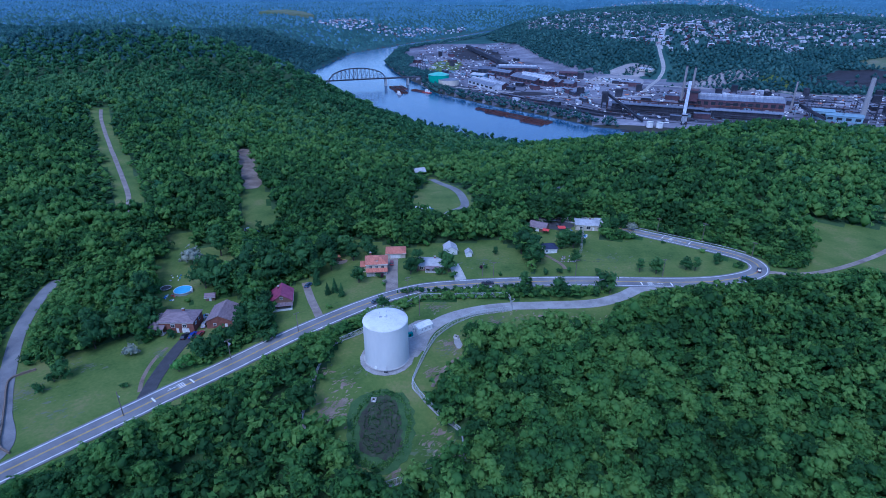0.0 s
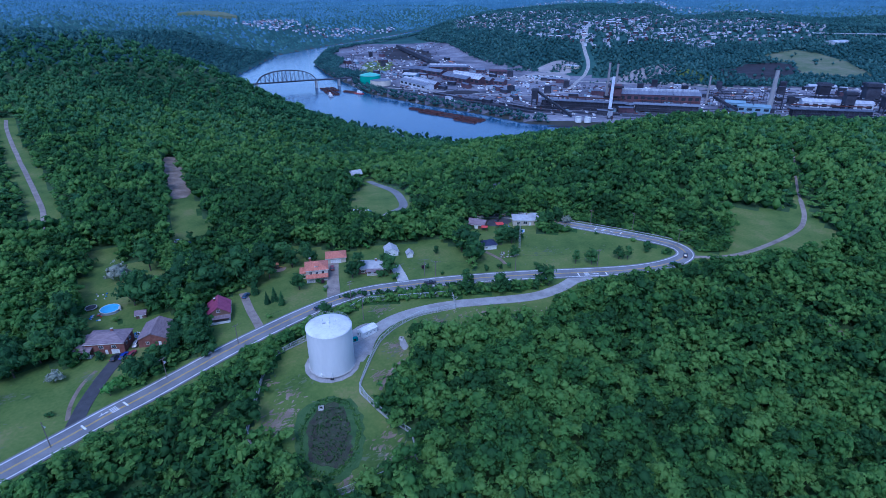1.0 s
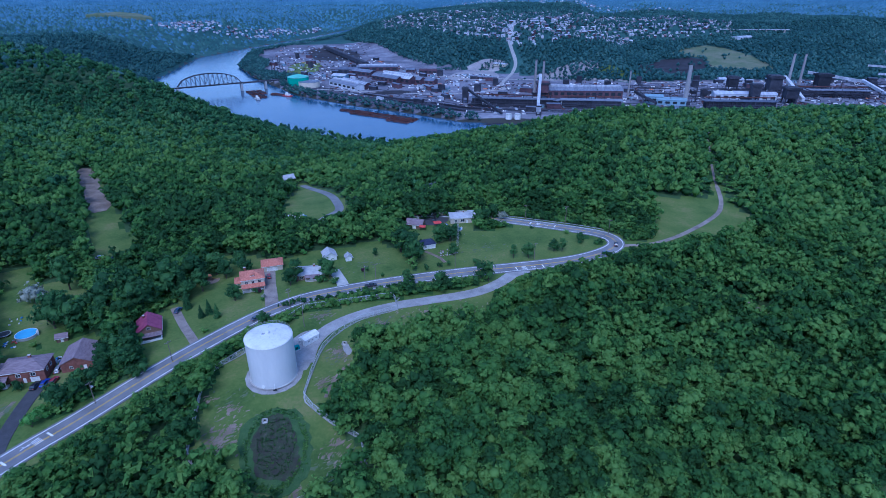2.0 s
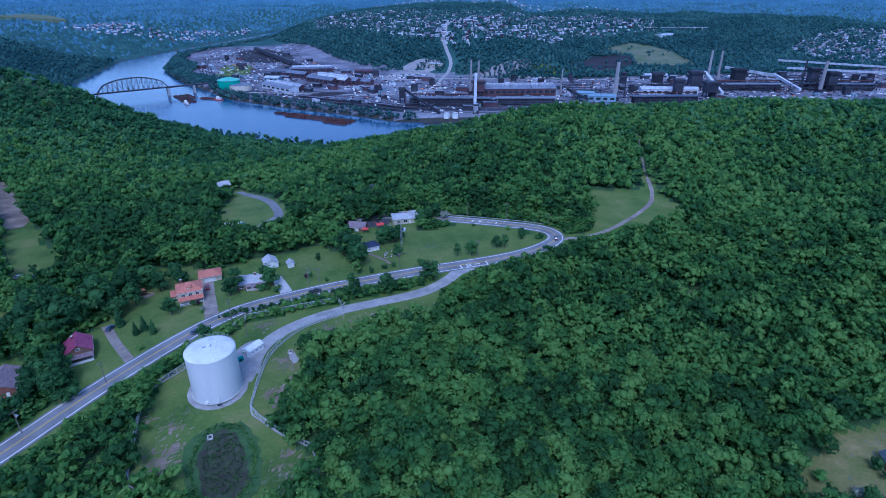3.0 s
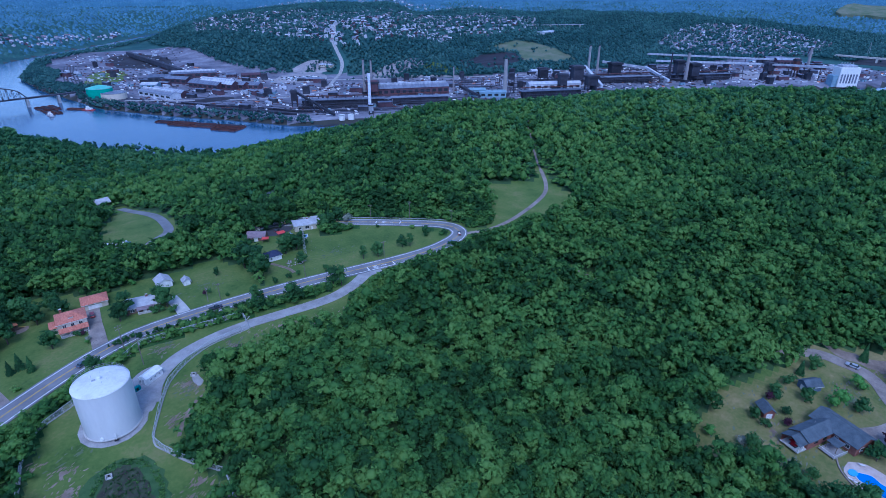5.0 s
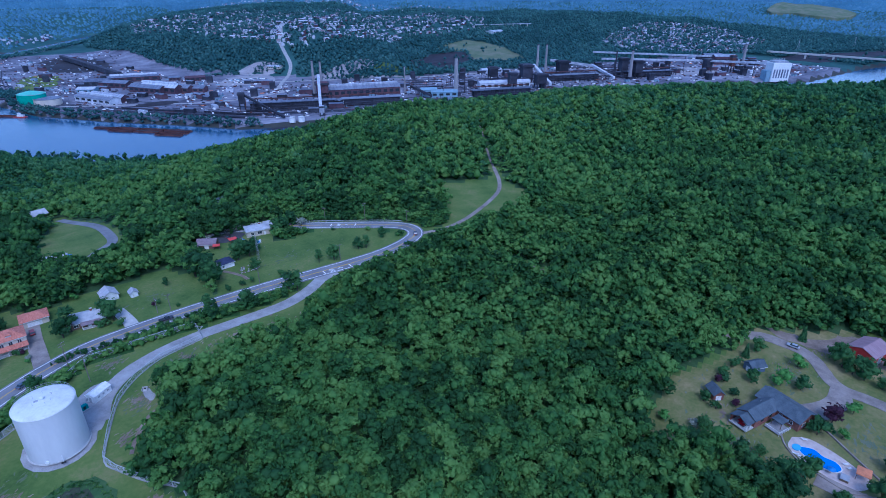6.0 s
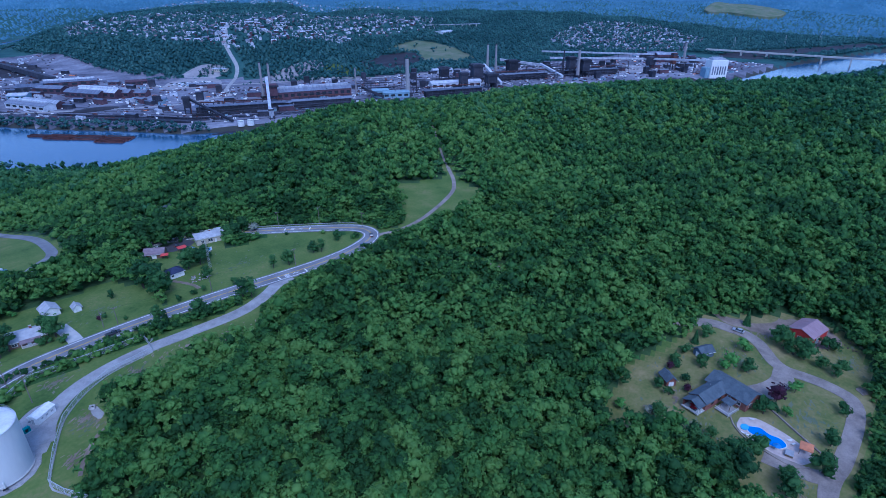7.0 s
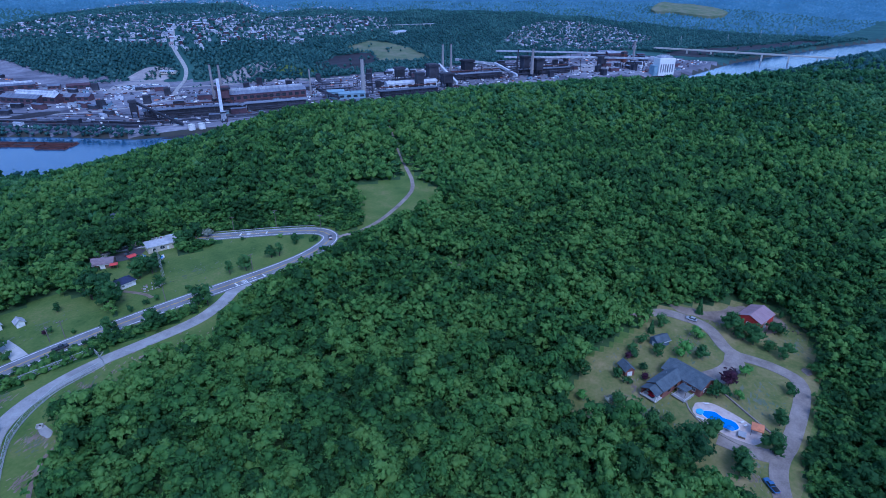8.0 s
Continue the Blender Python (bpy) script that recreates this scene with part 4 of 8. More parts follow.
def water_tank():
    x, y = TANK_AT
    t = thing("water_tank", (x, y, gz(x, y) + 0.15), 0, "large white painted steel water tank on a gravel ring", "water tank")
    r, h = TANK_R, TANK_H
    rings = [0.0]
    for k in range(7):   # courses of plate, each with a shallow weld bead
        z = h * (k + 1) / 7
        rings += [z]
    profile = []
    for k, z in enumerate(rings):
        profile += [(r, z)] if k in (0, len(rings) - 1) else [(r, z - 0.03), (r + 0.012, z), (r, z + 0.03)]
    part("shell", lathe(profile, 96), M_TANK, t, smooth=False)
    part("roof", lathe([(r + 0.10, h - 0.12), (r + 0.10, h + 0.10), (r * 0.92, h + 0.32), (r * 0.7, h + 0.72), (r * 0.4, h + 1.05), (0.5, h + 1.2)], 96), M_TANKTOP, t, smooth=True)
    part("base_ring", lathe([(r + 0.35, 0), (r + 0.35, 0.22), (r + 0.02, 0.25)], 96), M_CONCRETE, t)
    vent = part("vent", lathe([(0.42, h + 1.15), (0.42, h + 1.7), (0.7, h + 1.75), (0.7, h + 1.95), (0.2, h + 2.15)], 20), M_WHITE, t)
    for k in range(14):   # roof handrail around the hatch and the vent
        a0, a1 = math.radians(20 + k * 10), math.radians(30 + k * 10)
        p0, p1 = Vector((math.cos(a0) * 7.6, math.sin(a0) * 7.6, h + 0.35)), Vector((math.cos(a1) * 7.6, math.sin(a1) * 7.6, h + 0.35))
        part("railing_post", tubes((p0, p0 + Vector((0, 0, 1.1)), 0.04), sides=6), M_STEEL, t)
        for up in (0.55, 1.1):
            part("railing_bar", tubes((p0 + Vector((0, 0, up)), p1 + Vector((0, 0, up)), 0.035), sides=6), M_STEEL, t)
    for px, py in ((-2.4, -1.6), (-2.2, 2.0), (2.0, -1.4), (2.4, 1.2), (0.2, 3.2), (0.6, -2.8)):
        part("roof_post", tubes(((px, py, h + 0.85), (px, py, h + 1.85), 0.04), sides=6), M_STEEL, t)
    part("roof_hatch", tubes(((2.3, 2.6, h + 0.8), (2.3, 2.6, h + 1.25), 0.5), sides=16), M_TANKTOP, t)
    part("roof_hatch", boxes((-2.1, -1.0, -0.4, 0.6, h + 0.9, h + 1.2), bevel=0.04), M_GREYPAINT, t)
    bm = bmesh.new()
    a = math.radians(62)
    for s in (-0.25, 0.25):
        c = Vector((math.cos(a) * (r + 0.25) - math.sin(a) * s, math.sin(a) * (r + 0.25) + math.cos(a) * s, 0))
        tube(bm, c + Vector((0, 0, 0.6)), c + Vector((0, 0, h + 1)), 0.035, sides=6)
    part("ladder", bm, M_STEEL, t)
    bm = tubes(((0.4, -r - 0.1, 2.0), (0.4, -r - 0.5, 1.9), 0.16), ((0.4, -r - 0.5, 2.0), (0.4, -r - 0.6, 0.1), 0.16), sides=10)
    part("overflow_pipe", bm, M_WHITE, t)
    part("pipe_grate", boxes((-0.2, 1.0, -r - 1.3, -r - 0.7, 0.0, 0.25), bevel=0.03), M_BLACK, t)
    part("manhole", tubes(((-3.2, -7.2, 1.0), (-3.4, -7.7, 1.0), 0.5), sides=20), M_WHITE, t)
    return t


water_tank()
patch("pavement_tank_ring", [(TANK_AT[0] + 10.0 * math.cos(k * math.pi / 8), TANK_AT[1] + 10.0 * math.sin(k * math.pi / 8)) for k in range(16)], 0.12, M_GRAVEL, 2.0,
      "pale gravel ring round the tank", "gravel")
patch("pavement_apron", [(-13, 170), (-9.5, 168), (-4.5, 181), (-2, 190), (-9, 192), (-15, 186), (-15, 177)], 0.10, M_GRAVEL, 2.0, "pale gravel apron beside the tank", "gravel")


def valve_shed():
    t = thing("shed", (-7.9, 184.9, gz(-7.9, 184.9) + 0.12), 38, "white metal shed with a rounded roof beside the tank", "shed")
    w, d, h = 6.8, 3.6, 2.5
    part("wall", boxes((-w / 2, w / 2, -d / 2, d / 2, 0, h), bevel=0.03), M_WHITE, t)
    bm = bmesh.new()
    prof = [(-d / 2 - 0.2, h - 0.12), (-d / 2 - 0.2, h + 0.02), (-0.1, h + 0.98), (0, h + 1.0), (0.1, h + 0.98), (d / 2 + 0.2, h + 0.02), (d / 2 + 0.2, h - 0.12)]
    ends = [[bm.verts.new((x, py, pz)) for py, pz in prof] for x in (-w / 2 - 0.12, w / 2 + 0.12)]
    for i in range(6):
        bm.faces.new((ends[0][i], ends[0][i + 1], ends[1][i + 1], ends[1][i]))
    bm.faces.new(ends[0][::-1])
    bm.faces.new(ends[1])
    bm.faces.new((ends[0][0], ends[1][0], ends[1][6], ends[0][6]))
    bmesh.ops.recalc_face_normals(bm, faces=bm.faces)
    part("roof", bm, M_WHITE, t)
    part("door", boxes((-w / 2 - 0.05, -w / 2 - 0.01, -0.5, 0.5, 0, 2.0)), M_GREYPAINT, t, "grey steel door")
    part("air_unit", boxes((-w / 2 - 0.6, -w / 2 - 0.02, 0.75, 1.35, 0.9, 1.6), bevel=0.04), M_STEEL, t)
    for k in (-1.6, 0.2, 2.0):
        part("louvre", boxes((k - 0.35, k + 0.35, -d / 2 - 0.05, -d / 2 - 0.01, 1.1, 1.7)), M_GREYPAINT, t)


valve_shed()


def generator():
    t = thing("generator", (-12.6, 180.4, gz(-12.6, 180.4) + 0.12), 30, "teal steel generator cabinet on a concrete pad", "generator")
    part("pad", boxes((-1.2, 1.2, -0.9, 0.9, 0, 0.18), bevel=0.02), M_CONCRETE, t)
    part("cabinet", boxes((-0.95, 0.95, -0.6, 0.6, 0.18, 1.85), bevel=0.06), M_TEAL, t)
    part("vent_panel", boxes((-0.7, 0.1, -0.66, -0.61, 0.6, 1.5)), M_BLACK, t)
    part("exhaust", tubes(((0.5, 0.2, 1.8), (0.5, 0.2, 2.3), 0.08), sides=8), M_STEEL, t)


generator()


def wire_fence(name, line, label, height=2.3, gap=3.0):
    """A chain-link fence: posts, top rail and a woven wire panel for each bay."""
    t = thing(name, (line[0][0], line[0][1], 0), 0, label, "fence")
    x0, y0 = line[0]
    pts = []
    for (ax, ay), (bx, by) in zip(line, line[1:]):
        n = max(1, round(math.hypot(bx - ax, by - ay) / gap))
        pts += [(ax + (bx - ax) * k / n, ay + (by - ay) * k / n) for k in range(n)]
    pts.append(line[-1])
    p3 = [Vector((x - x0, y - y0, gz(x, y))) for x, y in pts]
    for p in p3:
        part("post", tubes((p - Vector((0, 0, 0.2)), p + Vector((0, 0, height + 0.05)), 0.065), sides=6), M_WIRE, t)
    for a, b in zip(p3, p3[1:]):
        part("rail", tubes((a + Vector((0, 0, height)), b + Vector((0, 0, height)), 0.075), sides=6), M_WIRE, t)
        verts, faces = [], []
        length = (b - a).length
        m = max(2, int(length / 0.32))
        def at(u, v):
            q = a.lerp(b, max(0, min(1, u)))
            return q + Vector((0, 0, 0.05 + v * (height - 0.1)))
        for k in range(-6, m + 1):
            for up in (1, -1):
                u0, u1 = k / m, (k + 6) / m
                v0, v1 = (0, 1) if up > 0 else (1, 0)
                if u0 < 0:
                    v0, u0 = v0 + (v1 - v0) * (-u0) / (u1 - u0), 0
                if u1 > 1:
                    v1, u1 = v0 + (v1 - v0) * (1 - u0) / (u1 - u0), 1
                if u1 - u0 < 0.01:
                    continue
                p, q = at(u0, v0), at(u1, v1)
                i = len(verts)
                n = Vector((0, 0, 0.026))
                s = Vector(((b - a).y, -(b - a).x, 0)).normalized() * 0.012
                verts += [p - n, q - n, q + n, p + n, p + s, q + s]
                faces += [(i, i + 1, i + 5, i + 4), (i + 4, i + 5, i + 2, i + 3), (i, i + 3, i + 2, i + 1)]
        ob = new("wire_panel", mesh_from("wire_panel", verts, faces, [M_WIRE]))
        ob.parent = t
        tagged(ob, kind="stuff")
    strip("ground_fence_strip", spline(line, 2.0) if len(line) > 2 else list(line), 0.26, -0.26, 0.06, M_GRAVEL, 0.2, 1, label="narrow gravel strip under the fence", category="gravel")
    return t


wire_fence("chain_link_fence", [(-43.5, 134.9), (-45.5, 139.4), (-44.8, 156), (-43.8, 173), (-31.7, 183), (-21.8, 195), (-12, 206.5), (-9, 209.4), (28.7, 210.8), (29.1, 206.4)], "galvanised chain-link fence round the tank ground")
wire_fence("chain_link_fence", [(29, 200), (13.1, 195.4), (3.7, 188.2), (-3, 179.2), (-7.6, 166), (-10.6, 154.2), (-7.9, 148.6), (-1.6, 139.9), (5.8, 132.3), (6.3, 125.5), (6, 121.1), (-2.2, 118.6), (-15.9, 114.3), (-29.5, 113.6)], "galvanised chain-link fence round the dry basin")


def gate():
    t = thing("gate", (29.1, 203.2, gz(29.1, 203.2) + 0.16), 0, "open-wire steel gate across the gravel access road", "gate")
    part("gate_post", tubes(((0, 3.2, 0), (0, 3.2, 2.6), 0.08), sides=8), M_STEEL, t)
    part("gate_post", tubes(((0, -3.2, 0), (0, -3.2, 2.6), 0.08), sides=8), M_STEEL, t)
    for s in (-1, 1):
        bars = [((0, s * 0.1, z), (0, s * 3.1, z), 0.035) for z in (0.2, 1.2, 2.2)] + [((0, s * y, 0.2), (0, s * y, 2.2), 0.03) for y in (0.1, 1.1, 2.1, 3.1)]
        part("gate_leaf", tubes(*bars, sides=6), M_STEEL, t)


gate()
patch("ground_berm", [(-24, 150.5), (-29.5, 146.5), (-30.5, 135), (-28, 124), (-21, 119), (-13.5, 119.8), (-9.3, 128), (-9, 139), (-12.5, 148), (-18, 151)], 0.10, M_BERM, 2.0, "lush green bank round the dry basin", "bank", ragged=0.8)
patch("ground_basin", [(-23.5, 147.5), (-26.7, 138), (-24.6, 127), (-20, 123.6), (-14.0, 124.5), (-12.6, 132.1), (-14.8, 142.4), (-17.8, 148.2)], 0.14, M_BASIN, 1.5, "dark dry basin of mud, stones and reeds", "basin", ragged=0.7)


def basin_litter():
    rng = np.random.default_rng(3)
    vs, fs, n = [], [], 0
    iv, fi = ico()
    for _ in range(150):
        a, r = rng.uniform(0, 6.28), math.sqrt(rng.uniform(0, 1))
        x, y = -19.6 + 6.0 * r * math.cos(a), 136 + 10.5 * r * math.sin(a)
        s = rng.uniform(0.04, 0.11)
        vs.append(iv * s * rng.uniform(0.6, 1.2, 3) + np.array([x, y, gz(x, y) + 0.16]))
        fs.append(fi + n)
        n += 12
    ob = new("stones", big_mesh("stones", np.concatenate(vs), np.concatenate(fs), [M_DIRT]))
    tagged(ob, "pale stones scattered over the dry basin", "stones", kind="stuff")


basin_litter()


def basin_reeds():
    """Tufts of reed in the basin and taller grass along its bank."""
    rng = np.random.default_rng(8)
    tuft = [crown(rng, 1, 22, 0.45, 0.7, 0.0, leaf=0.2, core=0.6) for _ in range(4)]
    a, r = rng.uniform(0, 6.283, 420), np.sqrt(rng.uniform(0, 1, 420))
    x, y = -19.4 + 6.2 * r * np.cos(a), 136 + 11.2 * r * np.sin(a)
    plant("reeds", x, y, tuft, rng.uniform(0.3, 0.8, len(x)), rng, [M_LEAF], "dark reeds growing in the dry basin", -0.25)
    a = rng.uniform(0, 6.283, 700)
    r = rng.normal(1.0, 0.06, 700)
    x, y = -19.6 + 9.0 * r * np.cos(a), 135.5 + 14.6 * r * np.sin(a)
    plant("tall_grass", x, y, tuft, rng.uniform(0.3, 0.8, len(x)), rng, [M_LEAF], "tall green grass along the basin's bank", 0.1)


basin_reeds()


def outlet_box(x, y, turn, label):
    t = thing("outlet_box", (x, y, gz(x, y) + 0.05), turn, label, "drain")
    bm = boxes((-0.9, 0.9, 0.5, 0.75, 0, 1.0), (-0.9, -0.65, -0.6, 0.5, 0, 0.8), (0.65, 0.9, -0.6, 0.5, 0, 0.8), (-0.9, 0.9, -0.6, 0.5, 0, 0.12), bevel=0.03)
    part("headwall", bm, M_CONCRETE, t)
    part("pipe_mouth", tubes(((0, 0.45, 0.45), (0, 0.75, 0.45), 0.32), sides=14), M_BLACK, t)


outlet_box(-23.1, 146.2, 0, "concrete outlet box in the dry basin")
outlet_box(5.0, 179.8, -25, "concrete culvert end on the grass slope")
patch("ground_riprap", [(4.2, 180), (6.4, 180), (7.4, 175), (6, 173), (4.6, 176)], 0.12, M_GRAVEL, 1.0, "grey stones below the culvert", "stones", ragged=0.25)


def straw_patches(name, spots, seed, mat, label, category="bare ground"):
    """Scattered ragged flecks of bare, straw-coloured soil: (x, y, reach, count) for each cluster."""
    rng = np.random.default_rng(seed)
    vs, fs = [], []
    for cx, cy, reach, count in spots:
        for _ in range(count):
            a, r = rng.uniform(0, 6.283), reach * abs(rng.normal(0, 0.55))
            x, y = cx + r * math.cos(a) * 1.25, cy + r * math.sin(a)
            n, s = 9, rng.uniform(0.2, 1.0) * (1.8 if rng.uniform() < 0.14 else 1)
            lean, flat = rng.normal(0.65, 0.35), rng.uniform(0.1, 0.45)
            i = len(vs)
            for k in range(n):
                b = k * 6.283 / n
                q = s * rng.uniform(0.55, 1.3)
                u, w = q * math.cos(b), q * math.sin(b) * flat
                px, py = x + u * math.cos(lean) - w * math.sin(lean), y + u * math.sin(lean) + w * math.cos(lean)
                vs.append((px, py, 0))
            fs.append(tuple(range(i, i + n)))
    p = np.array(vs)
    p[:, 2] = ground_z(p[:, 0], p[:, 1]) + 0.07
    ob = new(name, mesh_from(name, p, fs, [mat]))
    return tagged(ob, label, category, kind="stuff")


straw_patches("bare_soil", [(-37, 141.5, 5, 150), (-33.5, 146, 3.5, 70), (-34, 154, 4, 60), (0.5, 123, 4, 70), (-4, 128.5, 4, 40), (-2, 202, 5, 60), (22, 190, 10, 120), (40, 192, 10, 120), (58, 195, 8, 70), (3, 176, 6, 120),
                            (-4, 160, 4, 60), (-14, 118, 5, 40), (-1, 133, 4, 26), (-41, 160, 3, 20)], 4, M_DIRT, "flecks of bare straw-coloured soil in the grass")
straw_patches("dry_grass", [(-37, 142, 6, 60), (22, 190, 12, 110), (46, 192, 12, 100), (3, 174, 7, 80), (-2, 125, 6, 60), (-2, 202, 6, 40), (-30, 160, 9, 40)], 6, M_DRY, "thin dry grass among the green")
strip("ground_washout", spline([(10.5, 172), (9.3, 169.7), (6, 167.5), (3.4, 165.8), (1, 162.5), (-0.7, 159.6), (-2.4, 156), (-3.6, 152.6)], 1.0), 0.6, -0.6, 0.08, M_DIRT, 0.2, 2, label="pale washed-out gully of bare soil", category="bare ground")
strip("ground_washout", spline([(10.5, 172), (14, 176), (20, 180), (27, 182), (34, 184)], 1.0), 0.5, -0.5, 0.08, M_DIRT, 0.2, 2, label="pale footpath of bare soil along the brush", category="bare ground")


# ---- houses, yards and cars ----
M_BRICK = material("red brick", [(0.12, 0.045, 0.035), (0.19, 0.075, 0.055), (0.24, 0.11, 0.085)], 0.7, 0.9, 0.4, fine=7, bump_scale=9, per_object=0.2)
M_BEIGE = paint("beige siding", (0.48, 0.43, 0.34))
M_BROWNWALL = paint("brown siding", (0.16, 0.10, 0.07))
M_REDBARN = paint("barn red metal", (0.42, 0.035, 0.03))
M_ROOF_BROWN = material("faded mauve-brown shingles", [(0.14, 0.105, 0.115), (0.22, 0.168, 0.182), (0.28, 0.222, 0.235)], 0.5, 0.95, 0.5, fine=3.5, bump_scale=6, stretch=(1, 3, 3))
M_ROOF_CORAL = material("coral clay tiles", [(0.34, 0.105, 0.065), (0.48, 0.17, 0.11), (0.58, 0.24, 0.17)], 0.8, 0.85, 0.6, fine=4, bump_scale=5, stretch=(3, 1, 1))
M_ROOF_PURPLE = material("burgundy roof", [(0.17, 0.035, 0.075), (0.26, 0.055, 0.115), (0.31, 0.08, 0.14)], 0.4, 0.6, 0.3, fine=4, bump_scale=4)
M_ROOF_SLATE = material("blue-grey shingles", [(0.055, 0.072, 0.085), (0.085, 0.107, 0.124), (0.115, 0.14, 0.156)], 0.4, 0.95, 0.5, fine=4, bump_scale=6)
M_ROOF_NAVY = material("navy shingles", [(0.022, 0.028, 0.065), (0.04, 0.05, 0.10)], 0.5, 0.9, 0.5, fine=4, bump_scale=6)
M_ROOF_GREY = material("pale grey shingles", [(0.30, 0.30, 0.31), (0.40, 0.40, 0.41), (0.48, 0.48, 0.48)], 0.5, 0.9, 0.4, fine=4, bump_scale=6)
M_ROOF_MAUVE = material("faded mauve metal roof", [(0.24, 0.15, 0.16), (0.31, 0.20, 0.21), (0.36, 0.25, 0.25)], 0.25, 0.5, 0.2, fine=3, bump_scale=3, stretch=(6, 1, 1))
M_PANE = paint("window glass", (0.03, 0.04, 0.05), 0.08, spread=0.1, specular=0.6)
M_TRIM = paint("white trim", (0.68, 0.68, 0.66))
M_POOL = paint("pool water", (0.02, 0.20, 0.62), 0.06, spread=0.15, scale=0.3)
M_POOL_PALE = paint("pale pool water", (0.12, 0.42, 0.66), 0.06, spread=0.15, scale=0.3)
M_PATIO = material("pink patio stone", [(0.42, 0.33, 0.29), (0.52, 0.43, 0.38), (0.60, 0.52, 0.47)], 0.6, 0.9, 0.2, fine=5)
M_DECK = paint("grey deck boards", (0.30, 0.29, 0.28))
M_WOOD = material("weathered wood", [(0.10, 0.07, 0.05), (0.18, 0.13, 0.09), (0.25, 0.19, 0.14)], 1, 0.9, 0.4, fine=8, stretch=(1, 6, 6))
M_TARP = paint("blue tarpaulin", (0.05, 0.20, 0.50), 0.5)
M_ORANGE = paint("orange canvas", (0.60, 0.22, 0.10), 0.8)
M_REDCANVAS = paint("red canvas", (0.58, 0.07, 0.06), 0.8)
M_TYRE = paint("tyre rubber", (0.02, 0.02, 0.02), 0.9)


def slab(bm, a, b, c, d, thick):
    """Adds a slab with its top through four corners."""
    top = [bm.verts.new(p) for p in (a, b, c, d)]
    low = [bm.verts.new(Vector(p) - Vector((0, 0, thick))) for p in (a, b, c, d)]
    bm.faces.new(top)
    bm.faces.new(low[::-1])
    for i in range(4):
        bm.faces.new((top[i], low[i], low[(i + 1) % 4], top[(i + 1) % 4]))


def gable_roof(x0, x1, y0, y1, z, rise, over=0.45, thick=0.22):
    """Two slopes with the ridge along x."""
    bm = bmesh.new()
    ym, k = (y0 + y1) / 2, over * rise / ((y1 - y0) / 2)
    slab(bm, (x0 - over, y0 - over, z - k + thick), (x1 + over, y0 - over, z - k + thick), (x1 + over, ym, z + rise + thick), (x0 - over, ym, z + rise + thick), thick)
    slab(bm, (x0 - over, ym, z + rise + thick), (x1 + over, ym, z + rise + thick), (x1 + over, y1 + over, z - k + thick), (x0 - over, y1 + over, z - k + thick), thick)
    bmesh.ops.recalc_face_normals(bm, faces=bm.faces)
    return bm


def hip_roof(x0, x1, y0, y1, z, rise, over=0.5):
    bm = bmesh.new()
    x0, x1, y0, y1 = x0 - over, x1 + over, y0 - over, y1 + over
    half = min(x1 - x0, y1 - y0) / 2
    base = [bm.verts.new(p) for p in ((x0, y0, z), (x1, y0, z), (x1, y1, z), (x0, y1, z))]
    lip = [bm.verts.new((v.co.x, v.co.y, z + 0.18)) for v in base]
    if x1 - x0 >= y1 - y0:
        r = [bm.verts.new((x0 + half, (y0 + y1) / 2, z + rise)), bm.verts.new((x1 - half - 0.01, (y0 + y1) / 2, z + rise))]
        faces = [(lip[0], lip[1], r[1], r[0]), (lip[2], lip[3], r[0], r[1]), (lip[1], lip[2], r[1]), (lip[3], lip[0], r[0])]
    else:
        r = [bm.verts.new(((x0 + x1) / 2, y0 + half, z + rise)), bm.verts.new(((x0 + x1) / 2, y1 - half - 0.01, z + rise))]
        faces = [(lip[1], lip[2], r[1], r[0]), (lip[3], lip[0], r[0], r[1]), (lip[0], lip[1], r[0]), (lip[2], lip[3], r[1])]
    for f in faces:
        bm.faces.new(f)
    for i in range(4):
        bm.faces.new((base[i], base[(i + 1) % 4], lip[(i + 1) % 4], lip[i]))
    bm.faces.new(base[::-1])
    bmesh.ops.recalc_face_normals(bm, faces=bm.faces)
    return bm


def gable_walls(x0, x1, y0, y1, h, rise):
    bm = bmesh.new()
    ym = (y0 + y1) / 2
    ends = []
    for x in (x0, x1):
        ends.append([bm.verts.new(p) for p in ((x, y0, -0.6), (x, y1, -0.6), (x, y1, h), (x, ym, h + rise), (x, y0, h))])
    bm.faces.new(ends[0][::-1])
    bm.faces.new(ends[1])
    for i in range(5):
        bm.faces.new((ends[0][i], ends[0][(i + 1) % 5], ends[1][(i + 1) % 5], ends[1][i]))
    bmesh.ops.recalc_face_normals(bm, faces=bm.faces)
    return bm


